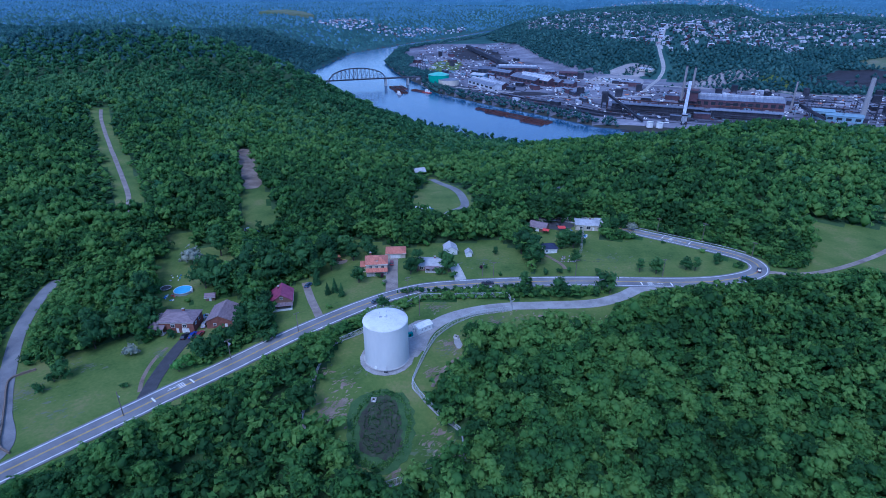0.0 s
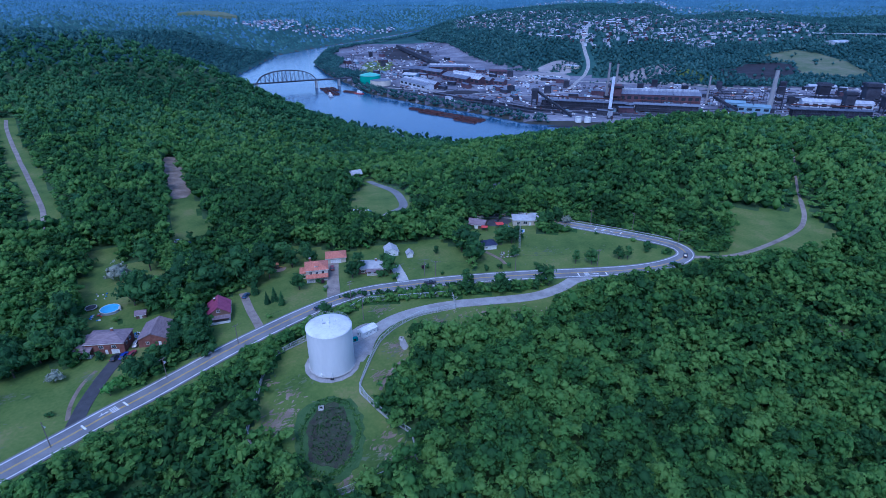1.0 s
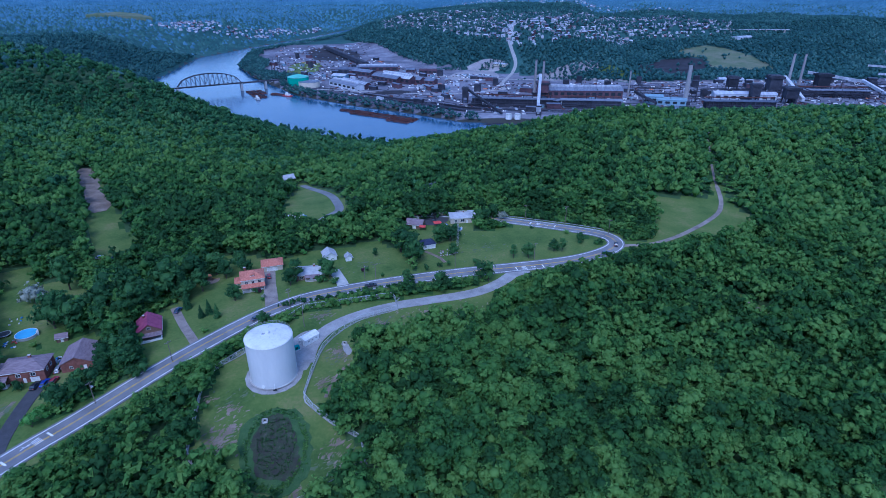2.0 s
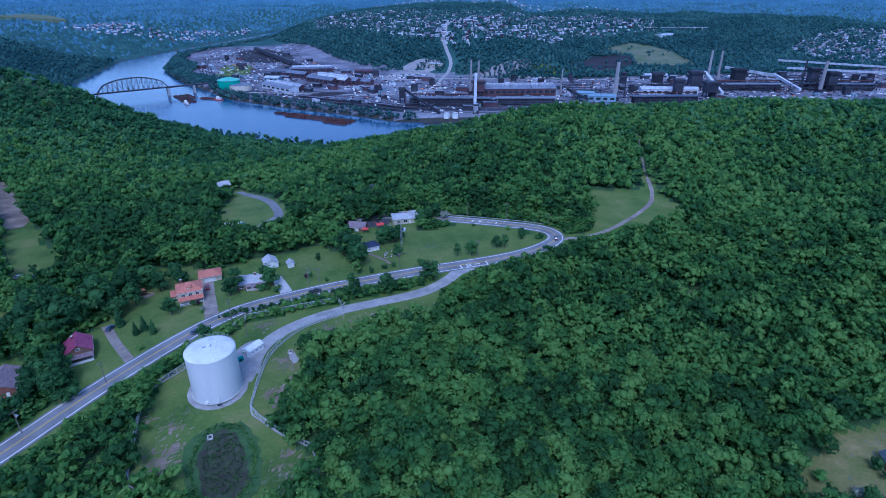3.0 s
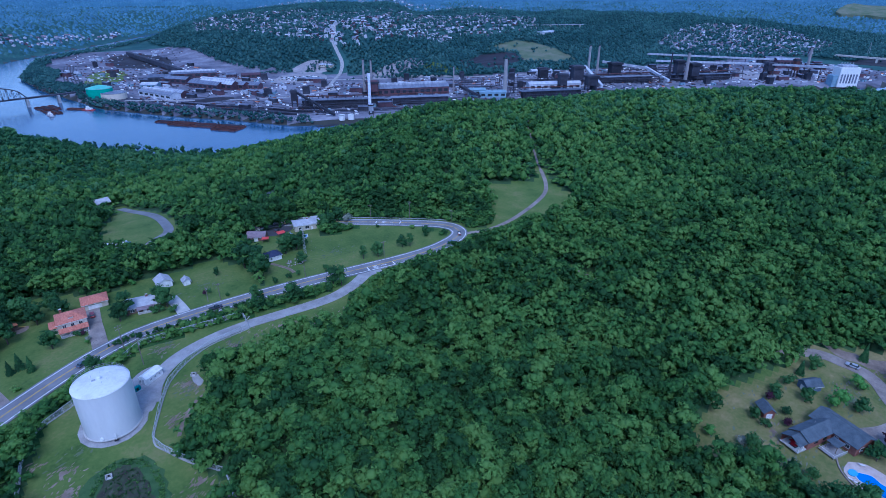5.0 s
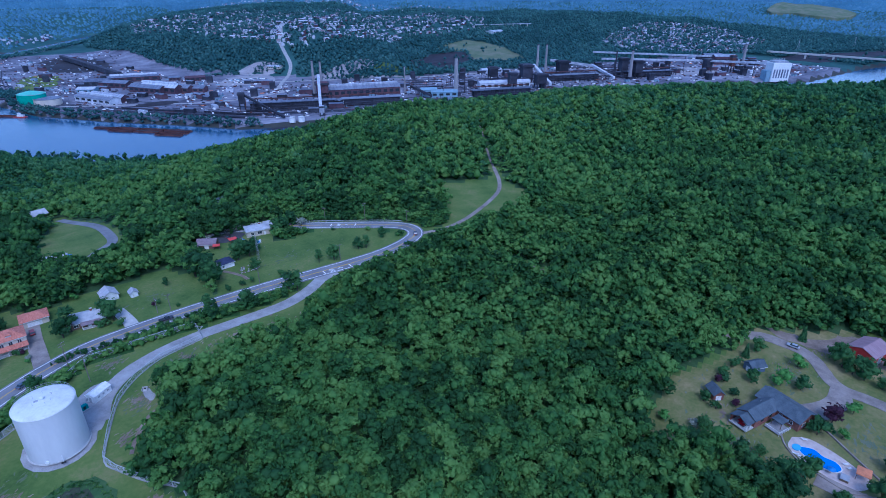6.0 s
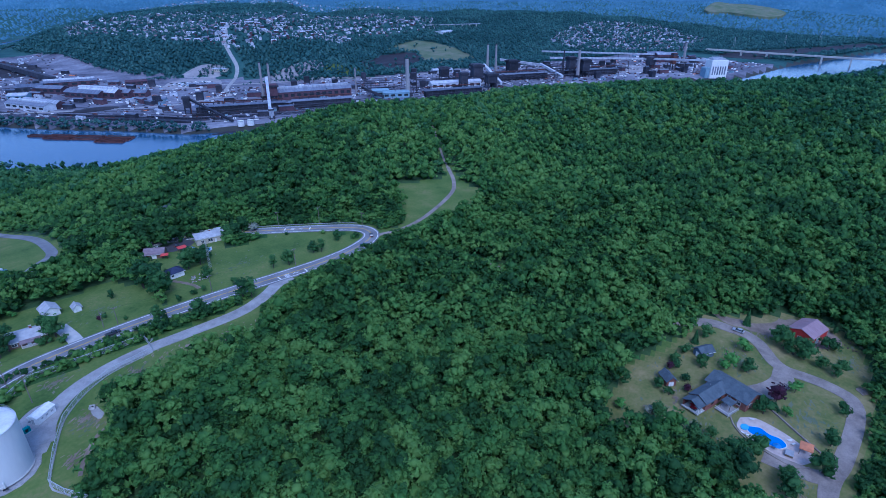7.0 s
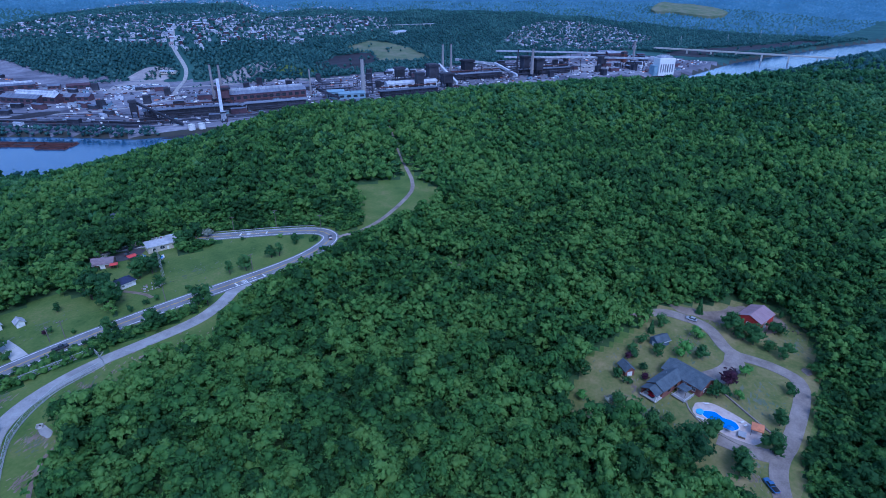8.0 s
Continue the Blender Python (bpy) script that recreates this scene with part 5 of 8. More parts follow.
def opening(t, kind, face, u, z, w, h, x0, x1, y0, y1, mat=None):
    """A window or door set on a wall: face is one of -y, +y, -x, +x; u runs along it from the centre."""
    cx, cy = (x0 + x1) / 2, (y0 + y1) / 2
    def on(a, b, lo, hi, zz0, zz1):
        if face == "-y":
            return (cx + a, cx + b, y0 - hi, y0 - lo, zz0, zz1)
        if face == "+y":
            return (cx + a, cx + b, y1 + lo, y1 + hi, zz0, zz1)
        if face == "-x":
            return (x0 - hi, x0 - lo, cy + a, cy + b, zz0, zz1)
        return (x1 + lo, x1 + hi, cy + a, cy + b, zz0, zz1)
    a, b = u - w / 2, u + w / 2
    if kind == "window":
        f = 0.1
        bm = boxes(on(a - f, b + f, 0.0, 0.08, z - f, z), on(a - f, b + f, 0.0, 0.08, z + h, z + h + f), on(a - f, a, 0.0, 0.08, z, z + h), on(b, b + f, 0.0, 0.08, z, z + h),
                   on(u - 0.03, u + 0.03, 0.0, 0.07, z, z + h))
        win = part("window", bm, M_TRIM, t)
        part("pane", boxes(on(a, b, 0.005, 0.03, z, z + h)), M_PANE, win)
    else:
        d = part(kind, boxes(on(a, b, 0.0, 0.06, z, z + h), bevel=0.015), mat or M_TRIM, t)
        if kind == "garage_door":
            for k in range(1, 4):
                part("door_groove", boxes(on(a + 0.1, b - 0.1, 0.06, 0.075, z + h * k / 4 - 0.03, z + h * k / 4)), M_GREYPAINT, d)
        else:
            part("door_handle", boxes(on(b - 0.15, b - 0.08, 0.06, 0.12, z + 0.95, z + 1.05)), M_STEEL, d)


def house(name, at, turn, w, d, h, rise, walls, roof, label, category="house", kind="gable", holes=(), chimney=None, over=0.45, trim=True):
    """A building: walls, roof, windows and doors as parts. Its front is -y, its ridge along x."""
    t = thing(name, (at[0], at[1], gz(*at)), turn, label, category)
    box = (-w / 2, w / 2, -d / 2, d / 2)
    if kind == "hip":
        part("wall", boxes((*box, -0.6, h)), walls, t)
        part("roof", hip_roof(*box, h, rise, over), roof, t)
    else:
        part("wall", gable_walls(*box, h, rise), walls, t)
        part("roof", gable_roof(*box, h, rise, over), roof, t)
        if trim:
            part("ridge_cap", boxes((-w / 2 - over, w / 2 + over, -0.12, 0.12, h + rise + 0.2, h + rise + 0.27)), roof, t)
    if trim:
        g = 0.1
        part("gutter", boxes((-w / 2 - over, w / 2 + over, -d / 2 - over - g, -d / 2 - over, h - 0.12 - (over * rise / (d / 2) if kind != "hip" else 0), h + 0.02 - (over * rise / (d / 2) if kind != "hip" else 0))), M_TRIM, t)
    for kind2, face, u, z, ww, hh in holes:
        opening(t, kind2, face, u, z, ww, hh, *box)
    if chimney:
        cx, cy, top = chimney
        c = part("chimney", boxes((cx - 0.45, cx + 0.45, cy - 0.35, cy + 0.35, h, top), bevel=0.02), M_BRICK, t)
        part("chimney_cap", boxes((cx - 0.52, cx + 0.52, cy - 0.42, cy + 0.42, top, top + 0.12)), M_CONCRETE, c)
    return t


def porch(t, x0, x1, y0, y1, z, roof, posts=3, rail=True, rise=0.7):
    part("porch_floor", boxes((x0, x1, y0, y1, -0.3, 0.35), bevel=0.02), M_CONCRETE, t)
    bm = bmesh.new()
    slab(bm, (x0 - 0.3, y0 - 0.3, z), (x1 + 0.3, y0 - 0.3, z), (x1 + 0.3, y1, z + rise), (x0 - 0.3, y1, z + rise), 0.15)
    bmesh.ops.recalc_face_normals(bm, faces=bm.faces)
    part("porch_roof", bm, roof, t)
    for k in range(posts):
        x = x0 + 0.15 + (x1 - x0 - 0.3) * k / (posts - 1)
        part("porch_post", boxes((x - 0.09, x + 0.09, y0 + 0.05, y0 + 0.23, 0.35, z - 0.1)), M_TRIM, t)
    if rail:
        part("porch_rail", boxes((x0, x1, y0 + 0.1, y0 + 0.18, 1.15, 1.25), *[(x, x + 0.05, y0 + 0.1, y0 + 0.16, 0.35, 1.15) for x in np.arange(x0, x1, 0.35)]), M_TRIM, t)


# western house with its brick garage
wh = house("house", (-105.9, 190.6), 0, 14.0, 9.0, 4.9, 2.1, M_BRICK, M_ROOF_BROWN, "two-level red-brick house with a brown hipped roof", kind="hip",
           holes=(("window", "-y", -1.2, 2.7, 1.4, 1.2), ("window", "-y", 3.4, 2.7, 1.5, 1.2), ("garage_door", "-y", 3.6, 0.0, 2.9, 2.1), ("door", "-y", 0.4, 0.0, 1.0, 2.1),
                  ("window", "+x", 1.2, 2.7, 1.2, 1.2), ("window", "+x", -2.0, 2.7, 1.2, 1.2)), chimney=(1.0, 1.8, 7.4))
part("wing", boxes((-9.5, -7.0, -5.2, 3.5, -0.5, 3.3)), M_BRICK, wh)
part("wing_roof", hip_roof(-10.2, -6.6, -6.0, 4.0, 3.3, 1.9, 0.4), M_ROOF_BROWN, wh)
porch(wh, -8.8, -4.5, -6.6, -4.5, 3.0, M_ROOF_BROWN, 3)
gh = house("garage", (-90.0, 194.8), 93, 12.0, 10.2, 3.4, 2.4, M_BRICK, M_ROOF_BROWN, "large red-brick garage with a brown gabled roof",
           "garage", holes=(("door", "-x", -2.6, 0, 1.0, 2.1), ("window", "-x", 1.8, 1.2, 1.0, 1.0), ("window", "+y", 0, 1.2, 1.0, 1.0)))
house("shed", (-102.4, 212.5), 10, 3.8, 3.0, 2.1, 0.9, M_BROWNWALL, M_ROOF_BROWN, "small brown wooden garden shed", "shed", holes=(("door", "-y", 0, 0, 1.0, 1.8),))
ph = house("house", (-69.3, 208.0), 102, 10.0, 8.6, 3.5, 3.0, M_BROWNWALL, M_ROOF_PURPLE, "small cottage with a burgundy gabled roof and a front porch",
           holes=(("window", "-x", 0.0, 4.2, 1.2, 1.0), ("window", "-y", -2, 1.2, 1.2, 1.3), ("window", "-y", 2, 1.2, 1.2, 1.3), ("window", "+y", 0, 1.2, 1.2, 1.3)), chimney=(2.5, 1.4, 6.8))
porch(ph, -7.9, -5.0, -4.2, 4.2, 2.7, M_ROOF_BROWN, 2, rail=False, rise=0.15)
part("porch_rail", boxes((-7.9, -7.8, -4.2, 4.2, 0.35, 1.25)), M_TRIM, ph)

rh = house("house", (-31.8, 238.2), 6, 10.0, 9.0, 5.4, 2.6, M_BEIGE, M_ROOF_CORAL, "two-storey house with a coral-red hipped tile roof", kind="hip",
           holes=(("window", "-y", -2.8, 3.3, 1.2, 1.3), ("window", "-y", 0, 3.3, 1.2, 1.3), ("window", "-y", 2.8, 3.3, 1.2, 1.3), ("window", "-y", 2.6, 0.9, 2.0, 1.4), ("door", "-y", -1.0, 0.35, 1.0, 2.1),
                  ("window", "+x", -2, 3.3, 1.2, 1.3), ("window", "+x", 2, 3.3, 1.2, 1.3)), chimney=(-2.8, 2.6, 8.4))
porch(rh, -4.8, 4.8, -7.0, -4.5, 2.7, M_ROOF_CORAL, 4)
part("dormer", gable_walls(-0.9, 0.9, -3.4, -1.2, 6.6, 0.6), M_TRIM, rh)
part("dormer_roof", hip_roof(-0.9, 0.9, -3.5, -1.2, 7.0, 0.7, 0.25), M_ROOF_CORAL, rh)
part("rear_wing", boxes((-7.4, -5.0, -1.5, 3.5, -0.5, 3.0)), M_BEIGE, rh)
part("rear_wing_roof", hip_roof(-7.6, -4.6, -1.8, 3.8, 3.0, 1.1, 0.4), M_ROOF_CORAL, rh)
house("garage", (-24.0, 255.6), 4, 9.6, 7.6, 3.0, 1.9, M_BEIGE, M_ROOF_CORAL, "double garage with a coral-red hipped tile roof", "garage", kind="hip",
      holes=(("garage_door", "-y", -0.2, 0, 5.0, 2.2), ("window", "-x", 0, 1.2, 1.0, 1.0)))
mh = house("house", (-6.0, 240.8), -4, 13.0, 8.6, 3.0, 1.5, M_BROWNWALL, M_ROOF_GREY, "brown bungalow with a pale grey roof behind trees",
           holes=(("window", "-y", -4, 1.0, 1.6, 1.2), ("window", "-y", 3.6, 1.0, 2.0, 1.2), ("door", "-y", 0.4, 0.3, 1.0, 2.1)), chimney=(2.0, 0.8, 5.6))
porch(mh, -2.0, 4.5, -6.4, -4.3, 2.5, M_ROOF_BROWN, 3)
house("garage", (3.8, 259.0), 98, 7.0, 6.2, 2.7, 1.9, M_WHITE, M_ROOF_GREY, "white garage with a pale pitched roof", "garage", holes=(("garage_door", "-x", 0, 0, 3.0, 2.1),))
house("shed", (13.0, 254.2), 95, 3.4, 3.0, 2.2, 1.2, M_WHITE, M_ROOF_GREY, "small white garden shed with a dark door", "shed", holes=(("door", "-x", 0, 0, 1.2, 1.9),))
house("garage", (54.8, 259.2), 8, 6.6, 6.0, 2.6, 2.1, M_WHITE, M_ROOF_NAVY, "white outbuilding with a steep navy roof", "outbuilding", kind="hip", holes=(("garage_door", "-y", 0.6, 0, 2.4, 2.1), ("window", "-y", -2.2, 1.1, 0.9, 0.9)))
hh = house("house", (82.0, 292.5), -8, 13.0, 8.5, 3.6, 1.7, M_BEIGE, M_ROOF_GREY, "beige house with a pale grey hipped roof on the rise", kind="hip",
           holes=(("window", "-y", -3.5, 1.2, 1.4, 1.3), ("window", "-y", 0.5, 1.2, 2.2, 1.6), ("door", "-y", 3.2, 0.2, 1.0, 2.1)), chimney=(1.5, 1.0, 5.8))
part("rear_wing", boxes((5.0, 11.5, 1.0, 7.5, -0.5, 3.2)), M_BEIGE, hh)
part("rear_wing_roof", hip_roof(5.0, 11.5, 1.0, 7.5, 3.2, 1.5, 0.5), M_ROOF_GREY, hh)
house("barn", (54.5, 291.0), -28, 9.5, 6.5, 2.8, 1.9, M_BROWNWALL, M_ROOF_BROWN, "dark brown wooden barn beside a blacktop yard", "barn", holes=(("door", "-y", 0, 0, 2.4, 2.2),))
patch("pavement_yard", [(58, 297), (62, 302), (72, 303), (76, 297), (70, 291), (62, 291)], 0.10, M_DARKASPHALT, 2.0, "dark blacktop yard", "driveway")
house("house", (78, 360), 30, 10, 8, 3.4, 2.0, M_WHITE, M_ROOF_SLATE, "white house with a slate roof half hidden in the woods", holes=(("window", "-y", 0, 1.2, 1.4, 1.2),))
house("house", (-2, 640), 20, 11, 8, 5.0, 2.2, M_BROWNWALL, M_ROOF_GREY, "house with a grey roof among the distant trees", holes=(("window", "-y", 0, 1.2, 1.4, 1.2),))
house("house", (-20, 446), 20, 9, 8, 5.0, 2.2, M_BROWNWALL, M_ROOF_GREY, "brown house with a grey roof among the trees", holes=(("window", "-y", 0, 1.2, 1.4, 1.2),))


def canopy(name, at, turn, w, d, h, mat, label, legs=M_WOOD, peak=0.7):
    """A small roof on four posts."""
    t = thing(name, (at[0], at[1], gz(*at) + 0.05), turn, label, "shelter")
    part("roof", hip_roof(-w / 2, w / 2, -d / 2, d / 2, h, peak, 0.2), mat, t)
    for sx in (-1, 1):
        for sy in (-1, 1):
            x, y = sx * (w / 2 - 0.1), sy * (d / 2 - 0.1)
            part("post", boxes((x - 0.07, x + 0.07, y - 0.07, y + 0.07, 0, h)), legs, t)
    return t


canopy("canopy", (66.6, 287.0), 5, 4.0, 3.4, 2.6, M_REDCANVAS, "red canvas canopy over a garden seat")
canopy("canopy", (57.2, 284.2), -20, 3.2, 2.8, 2.2, M_REDCANVAS, "small red canvas canopy beside the barn")


def round_pool(at, r, h, label, water=M_POOL_PALE):
    t = thing("swimming_pool", (at[0], at[1], gz(*at)), 0, label, "pool")
    part("wall", lathe([(r, -0.2), (r, h), (r - 0.12, h + 0.03), (r - 0.12, h - 0.25)], 40), M_GREYPAINT, t)
    part("rim", lathe([(r + 0.12, h), (r + 0.12, h + 0.06), (r - 0.15, h + 0.06), (r - 0.15, h)], 40), M_TRIM, t)
    part("water", lathe([(r - 0.16, h - 0.3), (r - 0.16, h + 0.075)], 40), water, t)
    part("ladder", boxes((r - 0.2, r + 0.5, -0.3, -0.25, 0, h + 0.8), (r - 0.2, r + 0.5, 0.25, 0.3, 0, h + 0.8)), M_TRIM, t)


round_pool((-117.7, 219.4), 3.9, 1.25, "round above-ground pool of pale blue water")
round_pool((76.0, 278.0), 2.4, 1.0, "small round above-ground pool with a blue cover", M_TARP)


def trampoline(at):
    t = thing("trampoline", (at[0], at[1], gz(*at)), 0, "round black trampoline on the grass", "trampoline")
    part("mat", lathe([(2.1, 0.85), (2.1, 0.9)], 28), M_BLACK, t)
    part("pad", lathe([(2.4, 0.84), (2.4, 0.92), (2.1, 0.93), (2.1, 0.84)], 28), M_GREYPAINT, t)
    for k in range(6):
        a = k * math.pi / 3
        part("leg", tubes(((2.3 * math.cos(a), 2.3 * math.sin(a), 0), (2.3 * math.cos(a), 2.3 * math.sin(a), 0.86), 0.04), sides=6), M_STEEL, t)


trampoline((-126.6, 222.0))


def car(at, turn, rgb, label, kind="car", lift=0.0, group="parked cars"):
    """A car: body, cabin, glass, lamps and wheels."""
    t = thing("pickup_truck" if kind == "pickup" else "car", (at[0], at[1], gz(*at) + lift), turn, label, kind if kind != "pickup" else "truck", group)
    body = paint("car paint", rgb, 0.3, spread=0.1, coat=0.6)
    L, W, H = (5.6, 1.95, 1.0) if kind == "pickup" else (4.6, 1.82, 0.95)
    bm = boxes((-L / 2, L / 2, -W / 2, W / 2, 0.35, H), bevel=0.14)
    part("body", bm, body, t)
    c0, c1 = (-0.6, 1.5) if kind == "pickup" else (-1.75, 1.15)
    def cabin(x0, x1, z0, z1, inset, dx):
        b = bmesh.new()
        lo = [b.verts.new(p) for p in ((x0, -W / 2 + 0.08, z0), (x1, -W / 2 + 0.08, z0), (x1, W / 2 - 0.08, z0), (x0, W / 2 - 0.08, z0))]
        hi = [b.verts.new(p) for p in ((x0 + dx * 0.6, -W / 2 + inset, z1), (x1 - dx, -W / 2 + inset, z1), (x1 - dx, W / 2 - inset, z1), (x0 + dx * 0.6, W / 2 - inset, z1))]
        b.faces.new(lo[::-1])
        b.faces.new(hi)
        for i in range(4):
            b.faces.new((lo[i], lo[(i + 1) % 4], hi[(i + 1) % 4], hi[i]))
        return b
    part("window_band", cabin(c0, c1, H - 0.02, H + 0.52, 0.26, 0.7), M_PANE, t, "dark glass")
    part("roof", boxes((c0 + 0.38, c1 - 0.66, -W / 2 + 0.24, W / 2 - 0.24, H + 0.5, H + 0.57), bevel=0.03), body, t)
    if kind == "pickup":
        part("cargo_bed", boxes((-L / 2 + 0.15, -0.75, -W / 2 + 0.16, W / 2 - 0.16, H - 0.05, H + 0.02)), M_BLACK, t)
    for sx in (-0.31, 0.31):
        for sy in (-1, 1):
            w = part("wheel", tubes(((sx * L, sy * (W / 2 - 0.2), 0.34), (sx * L, sy * (W / 2 + 0.02), 0.34), 0.34), sides=16), M_TYRE, t)
            part("rim", tubes(((sx * L, sy * (W / 2 + 0.0), 0.34), (sx * L, sy * (W / 2 + 0.035), 0.34), 0.2), sides=12), M_STEEL, w)
    for sy in (-1, 1):
        part("headlight", boxes((L / 2 - 0.04, L / 2 + 0.02, sy * 0.65 - 0.18, sy * 0.65 + 0.18, 0.66, 0.82)), M_TRIM, t)
        part("tail_light", boxes((-L / 2 - 0.02, -L / 2 + 0.04, sy * 0.7 - 0.14, sy * 0.7 + 0.14, 0.66, 0.85)), M_REDCANVAS, t)
    return t


car((-101.3, 182.4), 82, (0.015, 0.016, 0.02), "black saloon car on the dark driveway", lift=0.14)
car((-98.4, 183.0), 82, (0.02, 0.05, 0.28), "blue saloon car on the dark driveway", lift=0.14)
car((-95.8, 183.6), 80, (0.22, 0.015, 0.025), "dark red saloon car on the dark driveway", lift=0.1)
car((-96.8, 190.6), 95, (0.28, 0.30, 0.33), "silver car beside the brick garage", lift=0.05)
car((20.3, 222.0), 3, (0.012, 0.012, 0.016), "black pickup truck on the road", "pickup", 0.24, "cars on the road")
car((-28.5, 205.6), 38, (0.06, 0.09, 0.12), "dark grey car on the road", lift=0.24, group="cars on the road")
car((139.8, 226.6), 18, (0.10, 0.16, 0.22), "blue-grey car on the road's bend", lift=0.24, group="cars on the road")
car((149.6, 233.5), 60, (0.015, 0.017, 0.03), "dark car on the road's bend", lift=0.24, group="cars on the road")
car((-25.2, 244.6), 95, (0.25, 0.02, 0.02), "red car on the pale concrete drive", lift=0.16)
car((-61.5, 222.0), 70, (0.04, 0.08, 0.15), "dark blue car beside the cottage drive", lift=0.14)
car((67.0, 297.5), 60, (0.02, 0.02, 0.025), "black car on the blacktop yard", lift=0.12)
car((154.5, 13.2), 55, (0.06, 0.14, 0.30), "blue pickup truck at the end of the gravel drive", "pickup", 0.15)
car((168.0, 57.2), 160, (0.55, 0.02, 0.04), "red car under the house's side roof", lift=0.1)
car((221.5, 67.0), 100, (0.35, 0.36, 0.38), "silver car at the edge of the gravel drive", lift=0.15)
car((4.0, 321.0), 10, (0.6, 0.6, 0.6), "white car beside the hill lane", lift=0.2)
car((8.6, 322.0), 10, (0.5, 0.5, 0.52), "silver car beside the hill lane", lift=0.2)
for k, (x, y, a, c) in enumerate(((-111.5, 292.7, 20, (0.5, 0.5, 0.5)), (-105.7, 289.8, 60, (0.05, 0.12, 0.3)), (-93.1, 289.5, 100, (0.02, 0.02, 0.03)), (-91.5, 285.8, 80, (0.5, 0.5, 0.52)))):
    car((x, y), a, c, ("white", "blue", "black", "silver")[k] + " car parked on the grass strip", lift=0.02, group="cars on the grass strip")


def box_truck(at, turn, rgb, label):
    t = thing("truck", (at[0], at[1], gz(*at) + 0.1), turn, label, "truck", "trucks on the lot")
    part("cargo_box", boxes((-3.6, 1.4, -1.2, 1.2, 0.9, 3.3), bevel=0.05), M_WHITE, t)
    cab = part("cab", boxes((1.6, 3.6, -1.1, 1.1, 0.6, 2.6), bevel=0.2), paint("truck paint", rgb, 0.4), t)
    part("windscreen", boxes((3.58, 3.64, -0.9, 0.9, 1.6, 2.3)), M_PANE, cab)
    for x in (-2.4, 2.5):
        for s in (-1, 1):
            part("wheel", tubes(((x, s * 0.85, 0.45), (x, s * 1.15, 0.45), 0.45), sides=14), M_TYRE, t)


box_truck((-16.0, 327.0), -20, (0.55, 0.55, 0.55), "white box truck parked beside the lot")
box_truck((-9.5, 327.5), -35, (0.05, 0.18, 0.42), "white box truck with a blue cab")


def heap(name, at, label, category, count, spread, size, mats, seed):
    """Loose clutter: each piece a part."""
    rng = random.Random(seed)
    t = thing(name, (at[0], at[1], gz(*at)), 0, label, category)
    for k in range(count):
        x, y = rng.uniform(-spread, spread), rng.uniform(-spread, spread)
        a, b, c = (rng.uniform(0.4, 1.2) * size for _ in range(3))
        bm = boxes((x - a, x + a, y - b, y + b, -0.1, c), bevel=0.06 * size)
        bmesh.ops.rotate(bm, verts=bm.verts, cent=(x, y, 0), matrix=Matrix.Rotation(rng.uniform(0, 3), 3, "Z"))
        part("piece", bm, mats[k % len(mats)], t)
    return t


heap("yard_clutter", (-121.5, 214.5), "heap of garden toys, chairs and boxes beside the pool", "clutter", 16, 2.6, 0.4, [M_WHITE, M_REDCANVAS, M_TARP, M_GREYPAINT, M_WOOD], 1)
heap("yard_clutter", (-98.6, 197.0), "heap of blue tarpaulins, bins and boxes between house and garage", "clutter", 18, 2.4, 0.5, [M_TARP, M_TARP, M_GREYPAINT, M_WHITE, M_BLACK], 2)
heap("yard_clutter", (-127.0, 233.0), "scattered yard things on the grass", "clutter", 7, 3.0, 0.4, [M_WHITE, M_GREYPAINT, M_TARP], 3)
heap("rubble_heap", (62.0, 248.6), "heap of broken stone and scrap on the bank", "rubble", 26, 3.6, 0.45, [M_CONCRETE, M_GRAVEL, M_WOOD], 4)
heap("yard_clutter", (-100.0, 287.5), "bins and barrels on the grass strip", "clutter", 8, 4.0, 0.4, [M_WHITE, M_GREYPAINT], 5)
heap("yard_clutter", (71, 289), "garden seats and boxes beside the canopy", "clutter", 8, 2.5, 0.4, [M_TARP, M_WOOD, M_WHITE], 6)


def playset(at):
    t = thing("play_frame", (at[0], at[1], gz(*at)), 20, "wooden garden play tower with a yellow slide", "play set")
    for x in (-0.8, 0.8):
        for y in (-0.8, 0.8):
            part("post", boxes((x - 0.07, x + 0.07, y - 0.07, y + 0.07, 0, 2.6)), M_WOOD, t)
    part("platform", boxes((-0.9, 0.9, -0.9, 0.9, 1.2, 1.3)), M_WOOD, t)
    part("roof", hip_roof(-0.9, 0.9, -0.9, 0.9, 2.6, 1.0, 0.15), M_ORANGE, t)
    bm = bmesh.new()
    slab(bm, (0.9, -0.3, 1.3), (3.4, -0.3, 0.2), (3.4, 0.3, 0.2), (0.9, 0.3, 1.3), 0.08)
    part("slide", bm, paint("yellow plastic", (0.6, 0.42, 0.08)), t)


playset((-52.4, 250.0))
patch("ground_mulch", [(-56, 248), (-52, 252.5), (-48, 251), (-49, 247), (-53, 246)], 0.05, M_DIRT, 1.5, "brown mulch under the play tower", "mulch")


